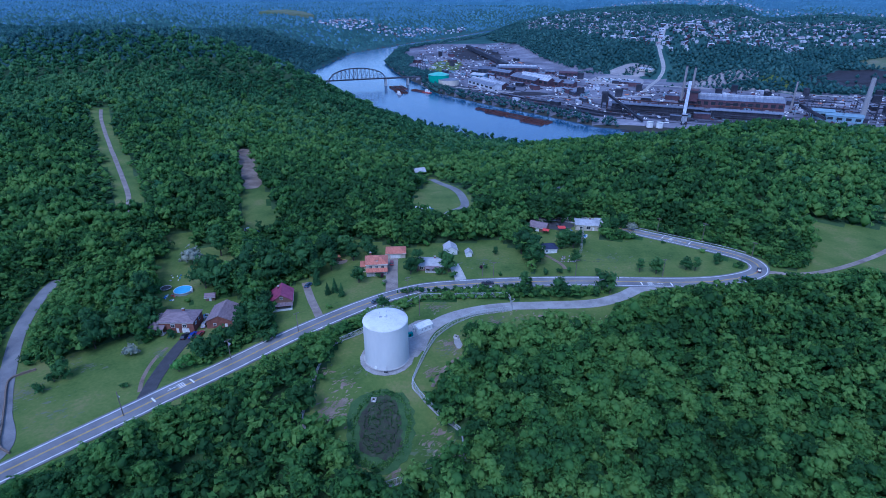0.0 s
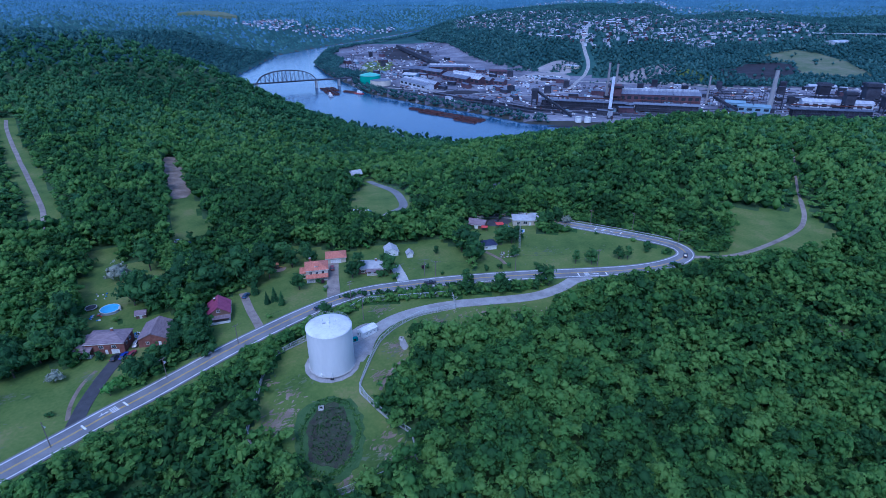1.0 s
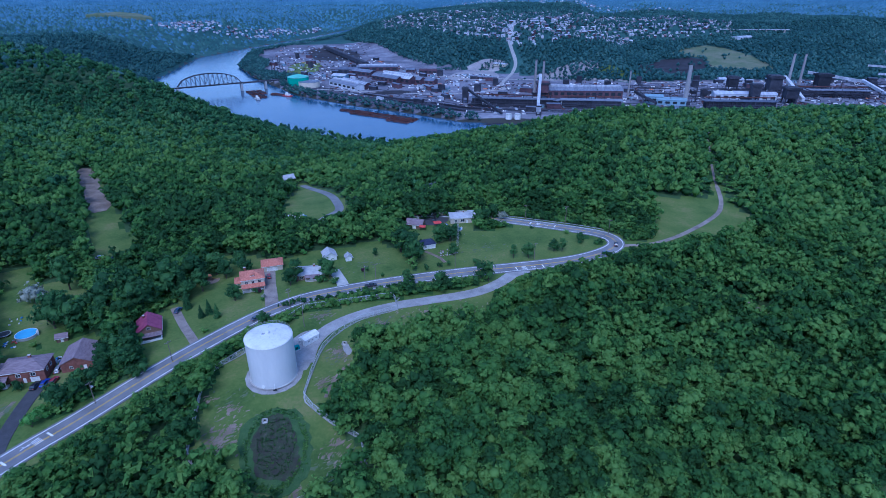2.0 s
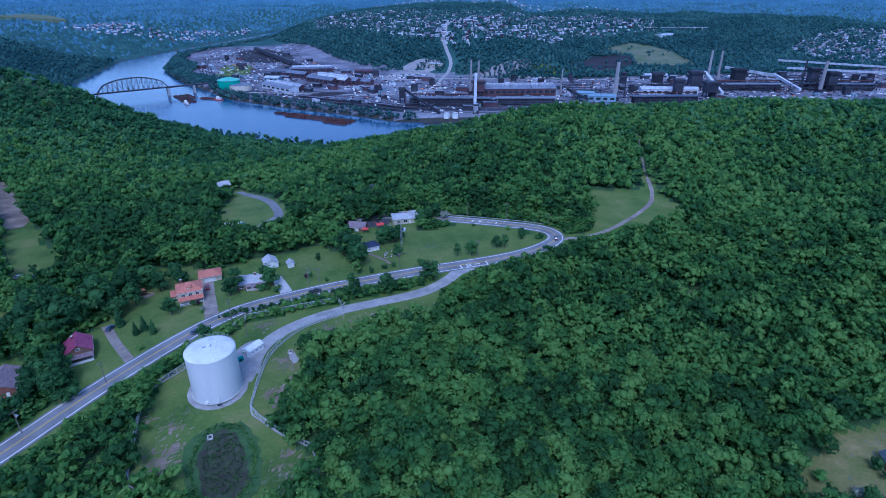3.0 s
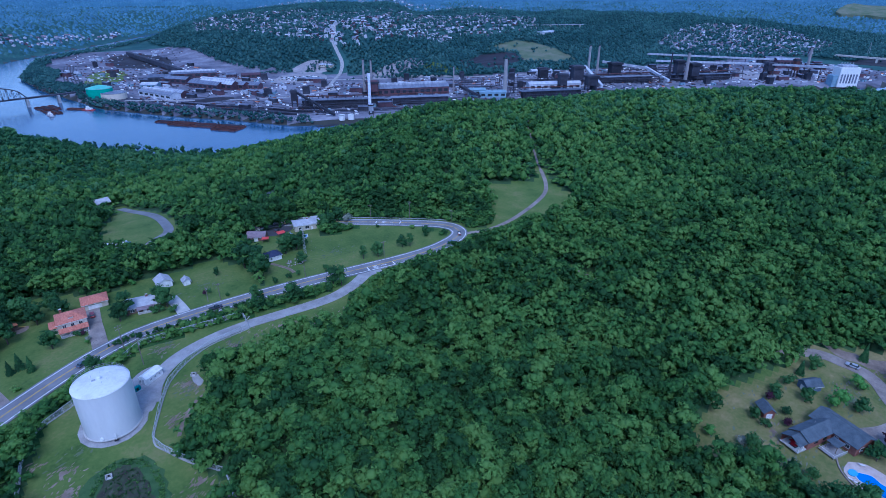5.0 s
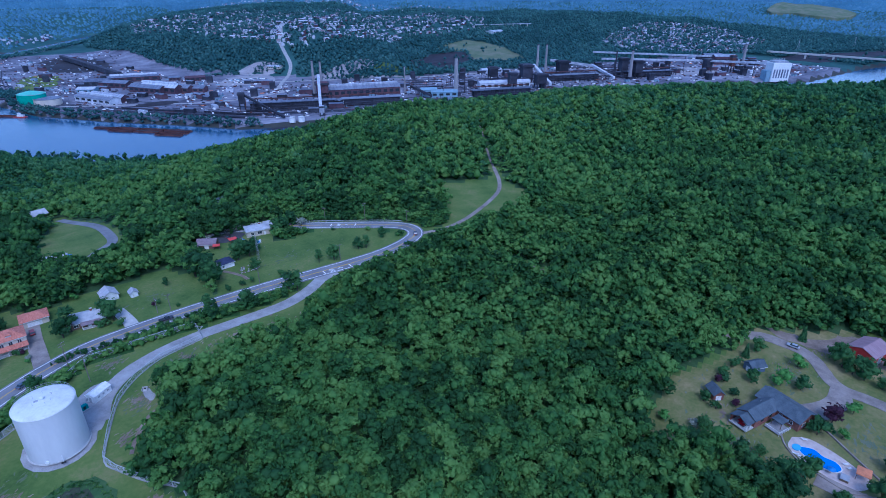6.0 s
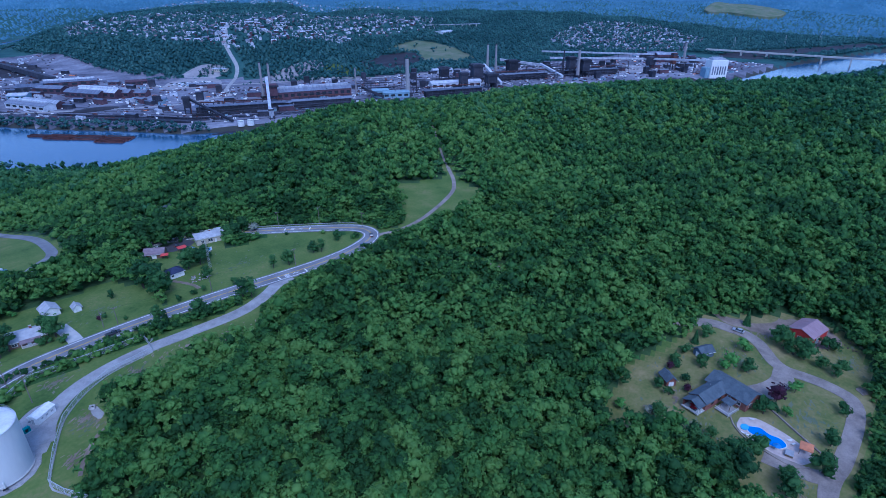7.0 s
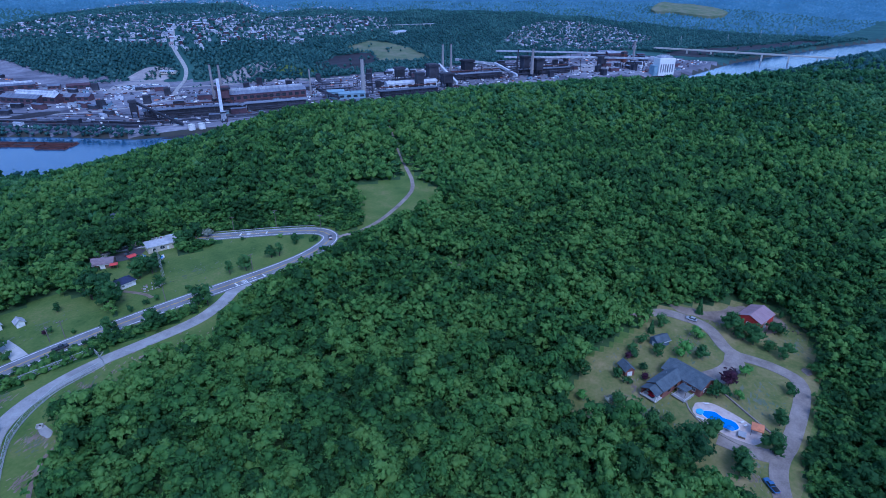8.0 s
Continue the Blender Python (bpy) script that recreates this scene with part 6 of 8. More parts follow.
def rail_fence(line, label):
    """A white board fence: posts and rails."""
    t = thing("rail_fence", (line[0][0], line[0][1], 0), 0, label, "fence")
    pts = spline(line, 2.6)
    p3 = [Vector((x - line[0][0], y - line[0][1], gz(x, y))) for x, y in pts]
    for p in p3:
        part("post", boxes((p.x - 0.08, p.x + 0.08, p.y - 0.08, p.y + 0.08, p.z - 0.2, p.z + 1.35)), M_TRIM, t)
    for a, b in zip(p3, p3[1:]):
        for up in (0.5, 0.9, 1.25):
            part("rail", tubes((a + Vector((0, 0, up)), b + Vector((0, 0, up)), 0.07), sides=4), M_TRIM, t)


rail_fence([(50, 297), (60.6, 304.9), (67.8, 307.8), (79.6, 308.4), (90.2, 304), (97, 296)], "white board fence curving round the hill yard")


# ---- the eastern plot ----
eh = house("house", (182.4, 51.4), 82, 15.6, 8.9, 3.2, 2.3, M_BRICK, M_ROOF_SLATE, "long red-brick house with a blue-grey shingle roof",
           holes=(("window", "+y", -5, 1.0, 1.4, 1.3), ("window", "+y", -1.5, 1.0, 1.2, 1.3), ("window", "-x", 1.8, 1.0, 1.4, 1.3), ("window", "-x", -1.8, 1.0, 1.4, 1.3), ("window", "-y", -5.4, 1.0, 1.2, 1.3), ("window", "-y", 5, 1.0, 1.6, 1.3)))
wing = eh.matrix_basis.inverted() @ pose(173.6, 55.9, eh.location.z, 0, 0, -7)   # where the side wing joins
for name, bm, mat in (("wing_wall", gable_walls(-6.4, 6.4, -3.2, 3.2, 3.0, 1.8), M_BRICK), ("wing_roof", gable_roof(-6.4, 6.4, -3.2, 3.2, 3.0, 1.8, 0.45), M_ROOF_SLATE),
                      ("carport_roof", gable_roof(-10.2, -6.8, -3.0, 3.0, 2.6, 1.5, 0.35), M_ROOF_SLATE), ("carport_floor", boxes((-10.4, -6.4, -3.2, 3.2, -0.3, 0.1)), M_CONCRETE),
                      ("carport_wall", boxes((-10.2, -6.5, 2.8, 3.0, 0.1, 2.6)), M_BRICK), ("carport_post", boxes((-10.2, -9.9, -3.0, -2.7, 0.1, 2.6)), M_TRIM), ("carport_post", boxes((-8.2, -7.9, -3.0, -2.7, 0.1, 2.6)), M_TRIM),
                      ("wing_window", boxes((-3.2, -1.6, -3.28, -3.2, 1.0, 2.3)), M_PANE), ("wing_window", boxes((1.0, 2.6, -3.28, -3.2, 1.0, 2.3)), M_PANE), ("roof_vent", tubes(((2.0, 1.2, 3.8), (2.0, 1.2, 4.9), 0.12), sides=8), M_STEEL)):
    part(name, bm, mat, eh).matrix_basis = wing
car((165.0, 57.0), 83, (0.55, 0.02, 0.03), "bright red car parked in the carport of the brick house")
house("shed", (171.8, 70.4), 60, 5.2, 3.8, 2.6, 1.5, M_BRICK, M_ROOF_SLATE, "small brick shed with a blue-grey roof and white door", "shed", holes=(("garage_door", "-x", 0.0, 0, 2.0, 2.0),))
house("shed", (196.2, 69.2), -20, 6.0, 4.4, 2.6, 1.4, paint("slate blue siding", (0.10, 0.14, 0.20)), M_ROOF_SLATE, "slate-blue garden shed with a gabled roof", "shed", holes=(("door", "-x", 0, 0, 1.6, 2.0),))
house("barn", (239.8, 47.6), 174, 12.5, 10.0, 3.8, 2.0, M_REDBARN, M_ROOF_MAUVE, "bright red metal barn with a faded mauve roof", "barn", over=0.3, holes=(("garage_door", "+y", 2.0, 0, 3.2, 3.0), ("window", "+x", 0, 1.4, 1.2, 1.0)))
deck = thing("deck", (173.9, 49.4, gz(173.9, 49.4)), -8, "grey raised deck with white rails beside the brick house", "deck")
part("floor", boxes((-3.4, 2.6, -3.0, 2.2, 0.3, 0.5)), M_DECK, deck)
for k in range(7):
    part("deck_post", boxes((-3.4 + k, -3.28 + k, -3.0, -2.88, -0.3, 1.45)), M_TRIM, deck)
part("rail", boxes((-3.4, 2.6, -3.0, -2.9, 1.4, 1.5), (-3.4, -3.3, -3.0, 2.2, 1.4, 1.5)), M_TRIM, deck)
canopy("gazebo", (174.5, 49.2), -8, 3.4, 3.4, 3.0, M_ROOF_SLATE, "square garden gazebo with a dark roof on the deck")
patch("pavement_patio", [(173.3, 44.2), (176.8, 40.5), (177.0, 32.1), (175.4, 24.9), (172.7, 20.8), (166.0, 23.7), (165.6, 30), (166.3, 37.6), (168.5, 43)], 0.12, M_PATIO, 1.5, "pinkish stone patio round the pool", "patio")


def kidney_pool():
    o = spline([(171.6, 40.2), (173.4, 37.5), (172.6, 34.4), (173.3, 31.2), (171.6, 28.8), (169.0, 29.6), (168.0, 32.6), (169.2, 35.4), (168.6, 38.4), (170.0, 40.6), (171.6, 40.2)], 0.6)[:-1]
    cx, cy = 170.7, 35.0
    z = gz(cx, cy) + 0.3
    t = thing("swimming_pool", (cx, cy, z), 0, "kidney-shaped in-ground pool of bright blue water", "pool")
    part("coping", prism([((x - cx) * 1.08, (y - cy) * 1.05) for x, y in o], -0.3, 0.0), M_TRIM, t)
    part("water", prism([(x - cx, y - cy) for x, y in o], -0.25, 0.02), M_POOL, t)
    part("shallow_step", prism([(-0.6 + 1.6 * math.cos(k * 0.52), 6.2 + 1.3 * math.sin(k * 0.52)) for k in range(12)], -0.25, 0.03), M_POOL_PALE, t)


kidney_pool()
canopy("canopy", (173.4, 23.9), 15, 3.8, 3.4, 2.3, M_ORANGE, "orange canvas canopy over the patio seats")


def spa(at):
    t = thing("hot_tub", (at[0], at[1], gz(*at) + 0.14), 15, "square hot tub with a grey cover on the patio", "hot tub")
    part("tub", boxes((-1.3, 1.3, -1.1, 1.1, 0, 0.85), bevel=0.08), M_WOOD, t)
    part("cover", boxes((-1.4, 1.4, -1.2, 1.2, 0.85, 1.0), bevel=0.06), M_GREYPAINT, t)


spa((168.6, 26.8))


def lounger(at, turn):
    t = thing("sun_lounger", (at[0], at[1], gz(*at) + 0.14), turn, "pale folding sun lounger on the patio", "lounger", "loungers on the patio")
    part("seat", boxes((-0.3, 0.3, -0.9, 0.4, 0.28, 0.36)), M_TRIM, t)
    bm = bmesh.new()
    slab(bm, (-0.3, 0.4, 0.36), (0.3, 0.4, 0.36), (0.3, 0.95, 0.85), (-0.3, 0.95, 0.85), 0.07)
    part("backrest", bm, M_TRIM, t)
    for x in (-0.25, 0.25):
        for y in (-0.8, 0.35):
            part("leg", boxes((x - 0.03, x + 0.03, y - 0.03, y + 0.03, 0, 0.3)), M_STEEL, t)


for x, y, a in ((175.0, 41.2, 40), (173.8, 27.6, 70), (174.6, 29.0, 60), (167.2, 38.6, 200), (167.0, 40.2, 190)):
    lounger((x, y), a)


def umbrella(at):
    t = thing("parasol", (at[0], at[1], gz(*at) + 0.14), 0, "blue garden parasol beside the pool", "parasol")
    part("pole", tubes(((0, 0, 0), (0, 0, 2.4), 0.03), sides=6), M_STEEL, t)
    part("shade", lathe([(1.3, 2.0), (1.28, 2.06), (0.1, 2.6)], 8), M_TARP, t)


umbrella((167.4, 30.2))
strip("wall_garden", spline([(186, 42), (183.4, 36), (180.6, 30), (178.2, 24.5), (176.5, 20.5)], 1.2), 0.25, -0.25, 0.55, M_DRIVE, 0.9, 1, label="low pale stone garden wall behind the pool", category="wall")
strip("wall_garden", spline([(172.6, 47.5), (168, 43.6), (165.2, 38), (164.4, 30), (164.8, 23.5), (168, 20.6)], 1.2), 0.2, -0.2, 0.4, M_DRIVE, 0.8, 1, label="low stone edging of the patio", category="wall")
patch("pavement_turning", [(190.3, 50.0), (187.9, 44.3), (190.0, 40.9), (202.1, 39.0), (208.7, 40.6), (210.6, 47.7), (202.5, 46.2), (196.2, 47.2)], 0.13, M_DRIVE, 2.0, "gravel turning beside the brick house", "driveway")
patch("pavement_walk", [(189.5, 47), (192.5, 44.5), (196, 42.5), (194, 40), (190.5, 41), (187.6, 43.6)], 0.1, M_CONCRETE, 1.2, "pale concrete walk before the house", "path")
heap("log_pile", (245.5, 34.0), "pile of cut grey branches and logs", "logs", 14, 3.5, 0.35, [M_WOOD, M_BARK], 8)
patch("ground_sand", [(217, 20.5), (219.2, 23.6), (221.4, 22.2), (219.6, 19.6)], 0.2, M_DIRT, 1.0, "small heap of orange sand", "sand", ragged=0.3)
patch("ground_bare_yard", [(228, 84), (232, 66), (246, 58), (252, 48), (246, 36), (236, 40), (230, 54), (224, 74)], 0.05, M_DIRT, 2.5, "bare brown earth before the barn", "bare ground", ragged=0.8)
straw_patches("dry_grass", [(204, 58, 9, 130), (190, 28, 10, 130), (158, 55, 12, 150), (156, 20, 8, 60), (236, 30, 9, 110), (175, 74, 10, 60), (146, 66, 8, 60)], 8, M_DRY, "straw-coloured flecks in the dry lawn", "lawn")
straw_patches("bare_soil", [(166, 64, 8, 50), (150, 62, 6, 40), (154, 18, 6, 50), (206, 62, 6, 50), (228, 60, 8, 90)], 9, M_DIRT, "flecks of bare brown soil in the lawn")
patch("ground_dirt_plot", [(-180, 471), (-169, 476), (-146, 420), (-128, 376), (-140, 366), (-157, 415), (-168, 440)], 0.15, M_DIRT, 4, "bare brown tilled plot in the woods", "plot", ragged=1.0)
straw_patches("dry_grass", [(-142, 150, 8, 90), (-143, 141, 4, 60), (-106, 172, 5, 50), (-125, 140, 10, 50), (-130, 165, 8, 40), (20, 245, 14, 70), (85, 250, 22, 120), (-115, 235, 8, 50)], 10, M_DRY, "straw-coloured flecks in the mown field", "lawn")
strip("ground_worn_path", spline([(-105.5, 176), (-107, 168), (-106, 158), (-103.5, 150)], 1.0), 0.9, -0.5, 0.06, M_DIRT, 0.15, 2, label="worn dirt path beside the driveway", category="path")
strip("ground_worn_path", spline([(52, 254), (55, 249), (58, 243), (59, 238)], 1.0), 0.9, -0.9, 0.06, M_DIRT, 0.15, 2, label="worn dirt path down to the road", category="path")


def stone_wall():
    line = spline([(-127, 121.5), (-132.2, 124.6), (-138, 133.5), (-144.2, 143.1), (-150, 152), (-152.3, 157.8), (-147, 162.9)], 1.4)
    t = thing("stone_wall", (line[0][0], line[0][1], 0), 0, "low buff stone wall curving beside the lane", "wall")
    rng = random.Random(4)
    for (ax, ay), (bx, by) in zip(line, line[1:]):
        a = math.degrees(math.atan2(by - ay, bx - ax))
        h = rng.uniform(0.75, 0.95)
        bm = boxes((0, math.hypot(bx - ax, by - ay) - 0.03, -0.25, 0.25, -0.2, h), bevel=0.06)
        ob = part("stone", bm, M_DIRT, t)
        ob.matrix_basis = pose(ax - line[0][0], ay - line[0][1], gz(ax, ay), 0, 0, a)


stone_wall()


# ---- single trees, hedges and poles ----
def tree_mesh(seed, lobes, sprays, radius, height, base, leaf, mat, trunk=0.22, limbs=4):
    """Meshes of a free-standing tree: tapered trunk with limbs, and a ragged crown."""
    rng = np.random.default_rng(seed)
    v, f, tones = crown(rng, lobes, sprays, radius * 0.76, height * 0.95, base, leaf=leaf, core=0.8, full=1.35)
    foliage = big_mesh("crown", v, f, [mat])
    foliage.polygons.foreach_set("use_smooth", np.ones(len(f), bool))
    bm = bmesh.new()
    tube(bm, (0, 0, -0.4), (0, 0, base + height * 0.35), trunk, trunk * 0.5, 8)
    for k in range(limbs):
        a = k * 2.4 + seed
        tube(bm, (0, 0, base + 0.3 * k), (math.cos(a) * radius * 0.5, math.sin(a) * radius * 0.5, base + height * 0.45), trunk * 0.4, trunk * 0.15, 6)
    wood = bpy.data.meshes.new("trunk")
    bm.to_mesh(wood)
    bm.free()
    wood.materials.append(M_BARK)
    return foliage, wood


def spruce_mesh(seed):
    """A conifer of drooping tiers."""
    rng = np.random.default_rng(seed)
    vs, fs, n = [], [], 0
    for k in range(330):
        t = (k + 0.5) / 330
        z = 0.4 + 7.3 * t
        r = 2.3 * (1 - t) ** 0.8 * rng.uniform(0.55, 1.15)
        a = k * GOLD + rng.uniform(-0.3, 0.3)
        d = np.array([math.cos(a), math.sin(a), rng.uniform(-0.55, -0.1)])
        s = np.array([-math.sin(a), math.cos(a), rng.uniform(-0.4, 0.4)]) * (0.20 + 0.24 * (1 - t))
        root, tip = np.array([0, 0, z + 0.25]) + d * r * 0.3, np.array([0, 0, z]) + d * r
        m = (root + tip) / 2 + np.array([0, 0, 0.15])
        vs.append(np.array([root, m + s, tip, m - s]))
        fs.append(np.array([(0, 1, 2), (0, 2, 3)]) + n)
        n += 4
    leaf = big_mesh("crown", np.concatenate(vs), np.concatenate(fs), [M_LEAF_DARK])
    bm = tubes(((0, 0, -0.3), (0, 0, 7.4), 0.16, 0.03), sides=7)
    wood = bpy.data.meshes.new("trunk")
    bm.to_mesh(wood)
    bm.free()
    wood.materials.append(M_BARK)
    return leaf, wood


TREES = {
    "round": [tree_mesh(s, 7, 680, 3.3, 7.4, 0.3, 0.40, M_LEAF_DARK) for s in (11, 12, 13)],
    "tall": [tree_mesh(s, 7, 680, 3.0, 9.2, 1.2, 0.40, M_LEAF_DARK) for s in (21, 22)],
    "bush": [tree_mesh(s, 2, 200, 1.5, 2.4, 0.1, 0.28, M_LEAF_DARK, 0.08, 2) for s in (31, 32, 33)],
    "bright": [tree_mesh(s, 3, 360, 2.0, 3.6, 0.5, 0.30, M_LEAF_BRIGHT, 0.12, 3) for s in (41, 42)],
    "purple": [tree_mesh(51, 4, 420, 2.4, 4.4, 0.6, 0.34, M_LEAF_PURPLE, 0.14)],
    "pale": [tree_mesh(61, 4, 460, 2.6, 4.2, 0.4, 0.34, M_LEAF_PALE, 0.14)],
    "spruce": [spruce_mesh(71), spruce_mesh(72)],
}
TREE_WORDS = {
    "round": ("tree", "round dark-green broadleaf tree standing on the grass", "tree"), "tall": ("tree", "tall dark-green broadleaf tree with a ragged crown", "tree"),
    "bush": ("shrub", "rounded dark green shrub on open grass", "shrub"), "bright": ("tree", "small bright yellow-green tree on the grass", "tree"), "purple": ("tree", "small tree with dark purple leaves", "tree"),
    "pale": ("tree", "spreading tree with pale silvery leaves", "tree"), "spruce": ("spruce_tree", "dark green pointed spruce tree on the lawn", "tree")}
plant_rng = random.Random(5)


def tree(kind, x, y, size=1.0):
    name, label, category = TREE_WORDS[kind]
    leaf, wood = plant_rng.choice(TREES[kind])
    t = thing(name, (x, y, gz(x, y)), plant_rng.uniform(0, 360), label, category, "garden trees" if category == "tree" else "garden shrubs")
    size *= {"round": 1.28, "tall": 1.22, "bush": 1.2}.get(kind, 1.0)
    t.scale = (size, size, size * plant_rng.uniform(0.92, 1.08))
    for n, me in (("crown", leaf), ("trunk", wood)):
        ob = new(n, me)
        ob.parent = t
    return t


# along the road and the lawns
for kind, x, y, s in (("tall", 37.0, 219.5, 0.72), ("tall", 38.6, 218.0, 0.5), ("round", 50.5, 213.5, 1.0), ("round", 53.5, 212.0, 0.8), ("bush", 47, 214, 1.3), ("tall", 70.5, 215.5, 0.95), ("tall", 74.0, 214.6, 0.9), ("round", 67, 213, 0.6),
                      ("tall", 43.0, 240.0, 1.5), ("round", 45.6, 250.0, 1.6), ("round", 40.0, 256.0, 1.6), ("round", 62.0, 262.0, 1.2), ("tall", 93.4, 234.5, 0.62), ("round", 100.6, 232.6, 0.95), ("round", 116.2, 236.4, 0.75), ("tall", 120, 235, 0.7), ("round", 133.2, 241.4, 0.6),
                      ("round", 65.1, 245.5, 0.7), ("round", 68.0, 263.0, 1.1), ("round", 66.0, 270.0, 1.05), ("round", 72, 268, 0.95), ("round", 90, 284.5, 0.95), ("round", 95.0, 287, 0.95), ("round", 101, 291, 1.05), ("pale", 106, 287, 1.1),
                      ("round", 26.5, 255.4, 0.5), ("purple", 18.4, 237.8, 0.5), ("bush", 20.8, 238.4, 0.8), ("bush", 48, 232, 1.0), ("bush", 55, 233, 0.9), ("bush", 60, 234, 1.0), ("bush", 73, 232, 1.2),
                      ("spruce", -50.9, 213.8, 0.8), ("spruce", -44.4, 211.8, 0.85), ("spruce", -48.1, 215.8, 0.95), ("round", -38.6, 224.6, 0.95), ("bush", -30.4, 229.4, 0.9), ("purple", -28.4, 229.2, 0.5), ("bright", -27.0, 221.0, 0.5), ("pale", -26.6, 224, 0.45),
                      ("round", -15.2, 233.0, 1.0), ("tall", -12.2, 236.0, 1.05), ("round", 2.8, 235.6, 1.15), ("round", 0.4, 240.0, 1.1), ("bush", -3.0, 232.6, 1.2), ("bush", -0.4, 232.4, 1.2), ("bush", 4.6, 229.6, 1.2), ("round", -36, 253, 1.0), ("round", -45, 250, 1.1), ("round", -40, 262, 1.0), ("bright", -9, 268, 0.9), ("round", -24.5, 199.5, 0.75),
                      ("round", -62, 236, 1.2), ("round", -68, 243, 1.3), ("spruce", -58, 224, 1.1), ("round", -60, 232, 1.1), ("tall", -54, 239, 1.1)):
    tree(kind, x, y, s)
# western yards
for kind, x, y, s in (("pale", -116.6, 171.0, 1.15), ("bright", -94.4, 161.0, 1.5), ("bright", -92.0, 164.6, 1.2), ("round", -87.5, 168.0, 1.15), ("round", -84.5, 171.5, 1.0), ("round", -81.0, 176.5, 0.95), ("round", -85.0, 177.0, 0.9), ("round", -80.0, 182.0, 0.8),
                      ("round", -108.0, 232.0, 1.25), ("round", -101.0, 228.0, 1.2), ("round", -94.0, 222.0, 1.25), ("round", -88.0, 216.0, 1.2), ("round", -77.0, 205.0, 1.0), ("round", -76.0, 198.0, 0.9), ("bright", -125.0, 250.0, 1.7),
                      ("round", -108.8, 223.0, 1.7), ("round", -98.5, 220.0, 1.8), ("round", -90.5, 226.0, 1.9), ("pale", -125.0, 248.0, 2.0), ("round", -90.6, 240.0, 1.9), ("tall", -82.0, 232.0, 1.8), ("round", -76.3, 226.0, 2.0), ("round", -67.0, 236.0, 2.1), ("tall", -114.4, 258.0, 1.5),
                      ("round", -58.0, 250.0, 1.7), ("round", -50.0, 256.0, 1.5), ("round", -72.5, 184.4, 1.2), ("tall", -70.4, 190.2, 1.1), ("round", -75.4, 190.9, 1.3), ("bush", -65.5, 180.6, 1.8), ("round", -79.3, 186.5, 1.2), ("bush", -69.0, 178.0, 1.6), ("round", -128.0, 184.0, 1.5), ("round", -131.0, 196.0, 1.6), ("tall", -127.0, 206.0, 1.5), ("round", -133.0, 176.0, 1.4), ("round", -139.0, 186.0, 1.5),
                      ("round", -118.0, 186.0, 1.2), ("round", -122.0, 192.0, 1.3), ("round", -121.0, 200.0, 1.2), ("bush", -107.0, 182.6, 1.3), ("bush", -109.5, 152.0, 0.8), ("bush", -112, 184, 1.2), ("round", -134, 158, 0.9), ("bush", -138, 150, 1.3), ("bush", -136, 156, 1.4)):
    tree(kind, x, y, s)
# eastern plot
for kind, x, y, s in (("bright", 148.5, 74.8, 0.95), ("round", 166.6, 71.2, 0.5), ("purple", 172.4, 62.8, 0.62), ("bush", 176.4, 66.0, 1.0), ("spruce", 200.9, 75.2, 0.75), ("bush", 192.6, 74.8, 1.3), ("round", 188.8, 66.2, 0.6), ("bright", 195.2, 58.8, 1.5), ("round", 198.3, 53.3, 0.6),
                      ("bright", 210.8, 60.2, 1.3), ("spruce", 229, 67, 0.8), ("round", 226.5, 54.0, 0.8), ("round", 224.2, 50.2, 0.85), ("round", 223.2, 46.2, 0.85), ("round", 222.9, 42.1, 0.85), ("round", 222.5, 36.2, 0.6), ("round", 221.8, 30.5, 0.72), ("bush", 236.4, 38.2, 1.9),
                      ("bush", 201.4, 22.6, 1.3), ("purple", 190.3, 39.4, 1.35), ("bright", 200.2, 37.0, 1.15), ("bright", 185.3, 34.3, 0.85), ("bush", 180.7, 39.8, 1.9), ("bush", 183.5, 41.0, 1.5), ("round", 182.3, 19.6, 0.72), ("round", 168.6, 17.4, 0.8), ("round", 160.4, 34.4, 0.75),
                      ("round", 152.6, 38.8, 0.95), ("round", 148.9, 33.1, 0.9), ("round", 152.7, 21.4, 0.95), ("pale", 153.7, 66.5, 0.6), ("round", 154.0, 62.9, 0.62), ("bush", 155.5, 51.8, 1.3), ("tall", 141.5, 60.8, 0.9), ("tall", 146.8, 53.2, 0.85), ("tall", 150.5, 49.0, 0.7), ("round", 158.0, 46.5, 0.45),
                      ("bush", 160.4, 38.0, 1.0), ("round", 149.5, 45.2, 0.8), ("round", 145.5, 41.0, 0.8), ("round", 158.2, 24.0, 0.6), ("bush", 166.0, 66.4, 1.0), ("bush", 181.5, 72.0, 1.3), ("bush", 185.0, 75.0, 1.1), ("purple", 179.0, 73.5, 0.7), ("round", 208.0, 74.0, 0.6)):
    tree(kind, x, y, s * 1.15)
# brush along the road's southern bank, each a shrub of its own
hedge_rng = random.Random(9)
for k in range(46):
    u = k / 46
    x = -20 + 66 * u
    tree("spruce" if k % 5 == 0 else "bush", x + hedge_rng.uniform(-1, 1), 213.6 + 5.5 * min(1, (u + 0.15) * 1.2) + hedge_rng.uniform(-1.4, 0.6), hedge_rng.uniform(0.22, 0.34) if k % 5 == 0 else hedge_rng.uniform(0.5, 0.95))


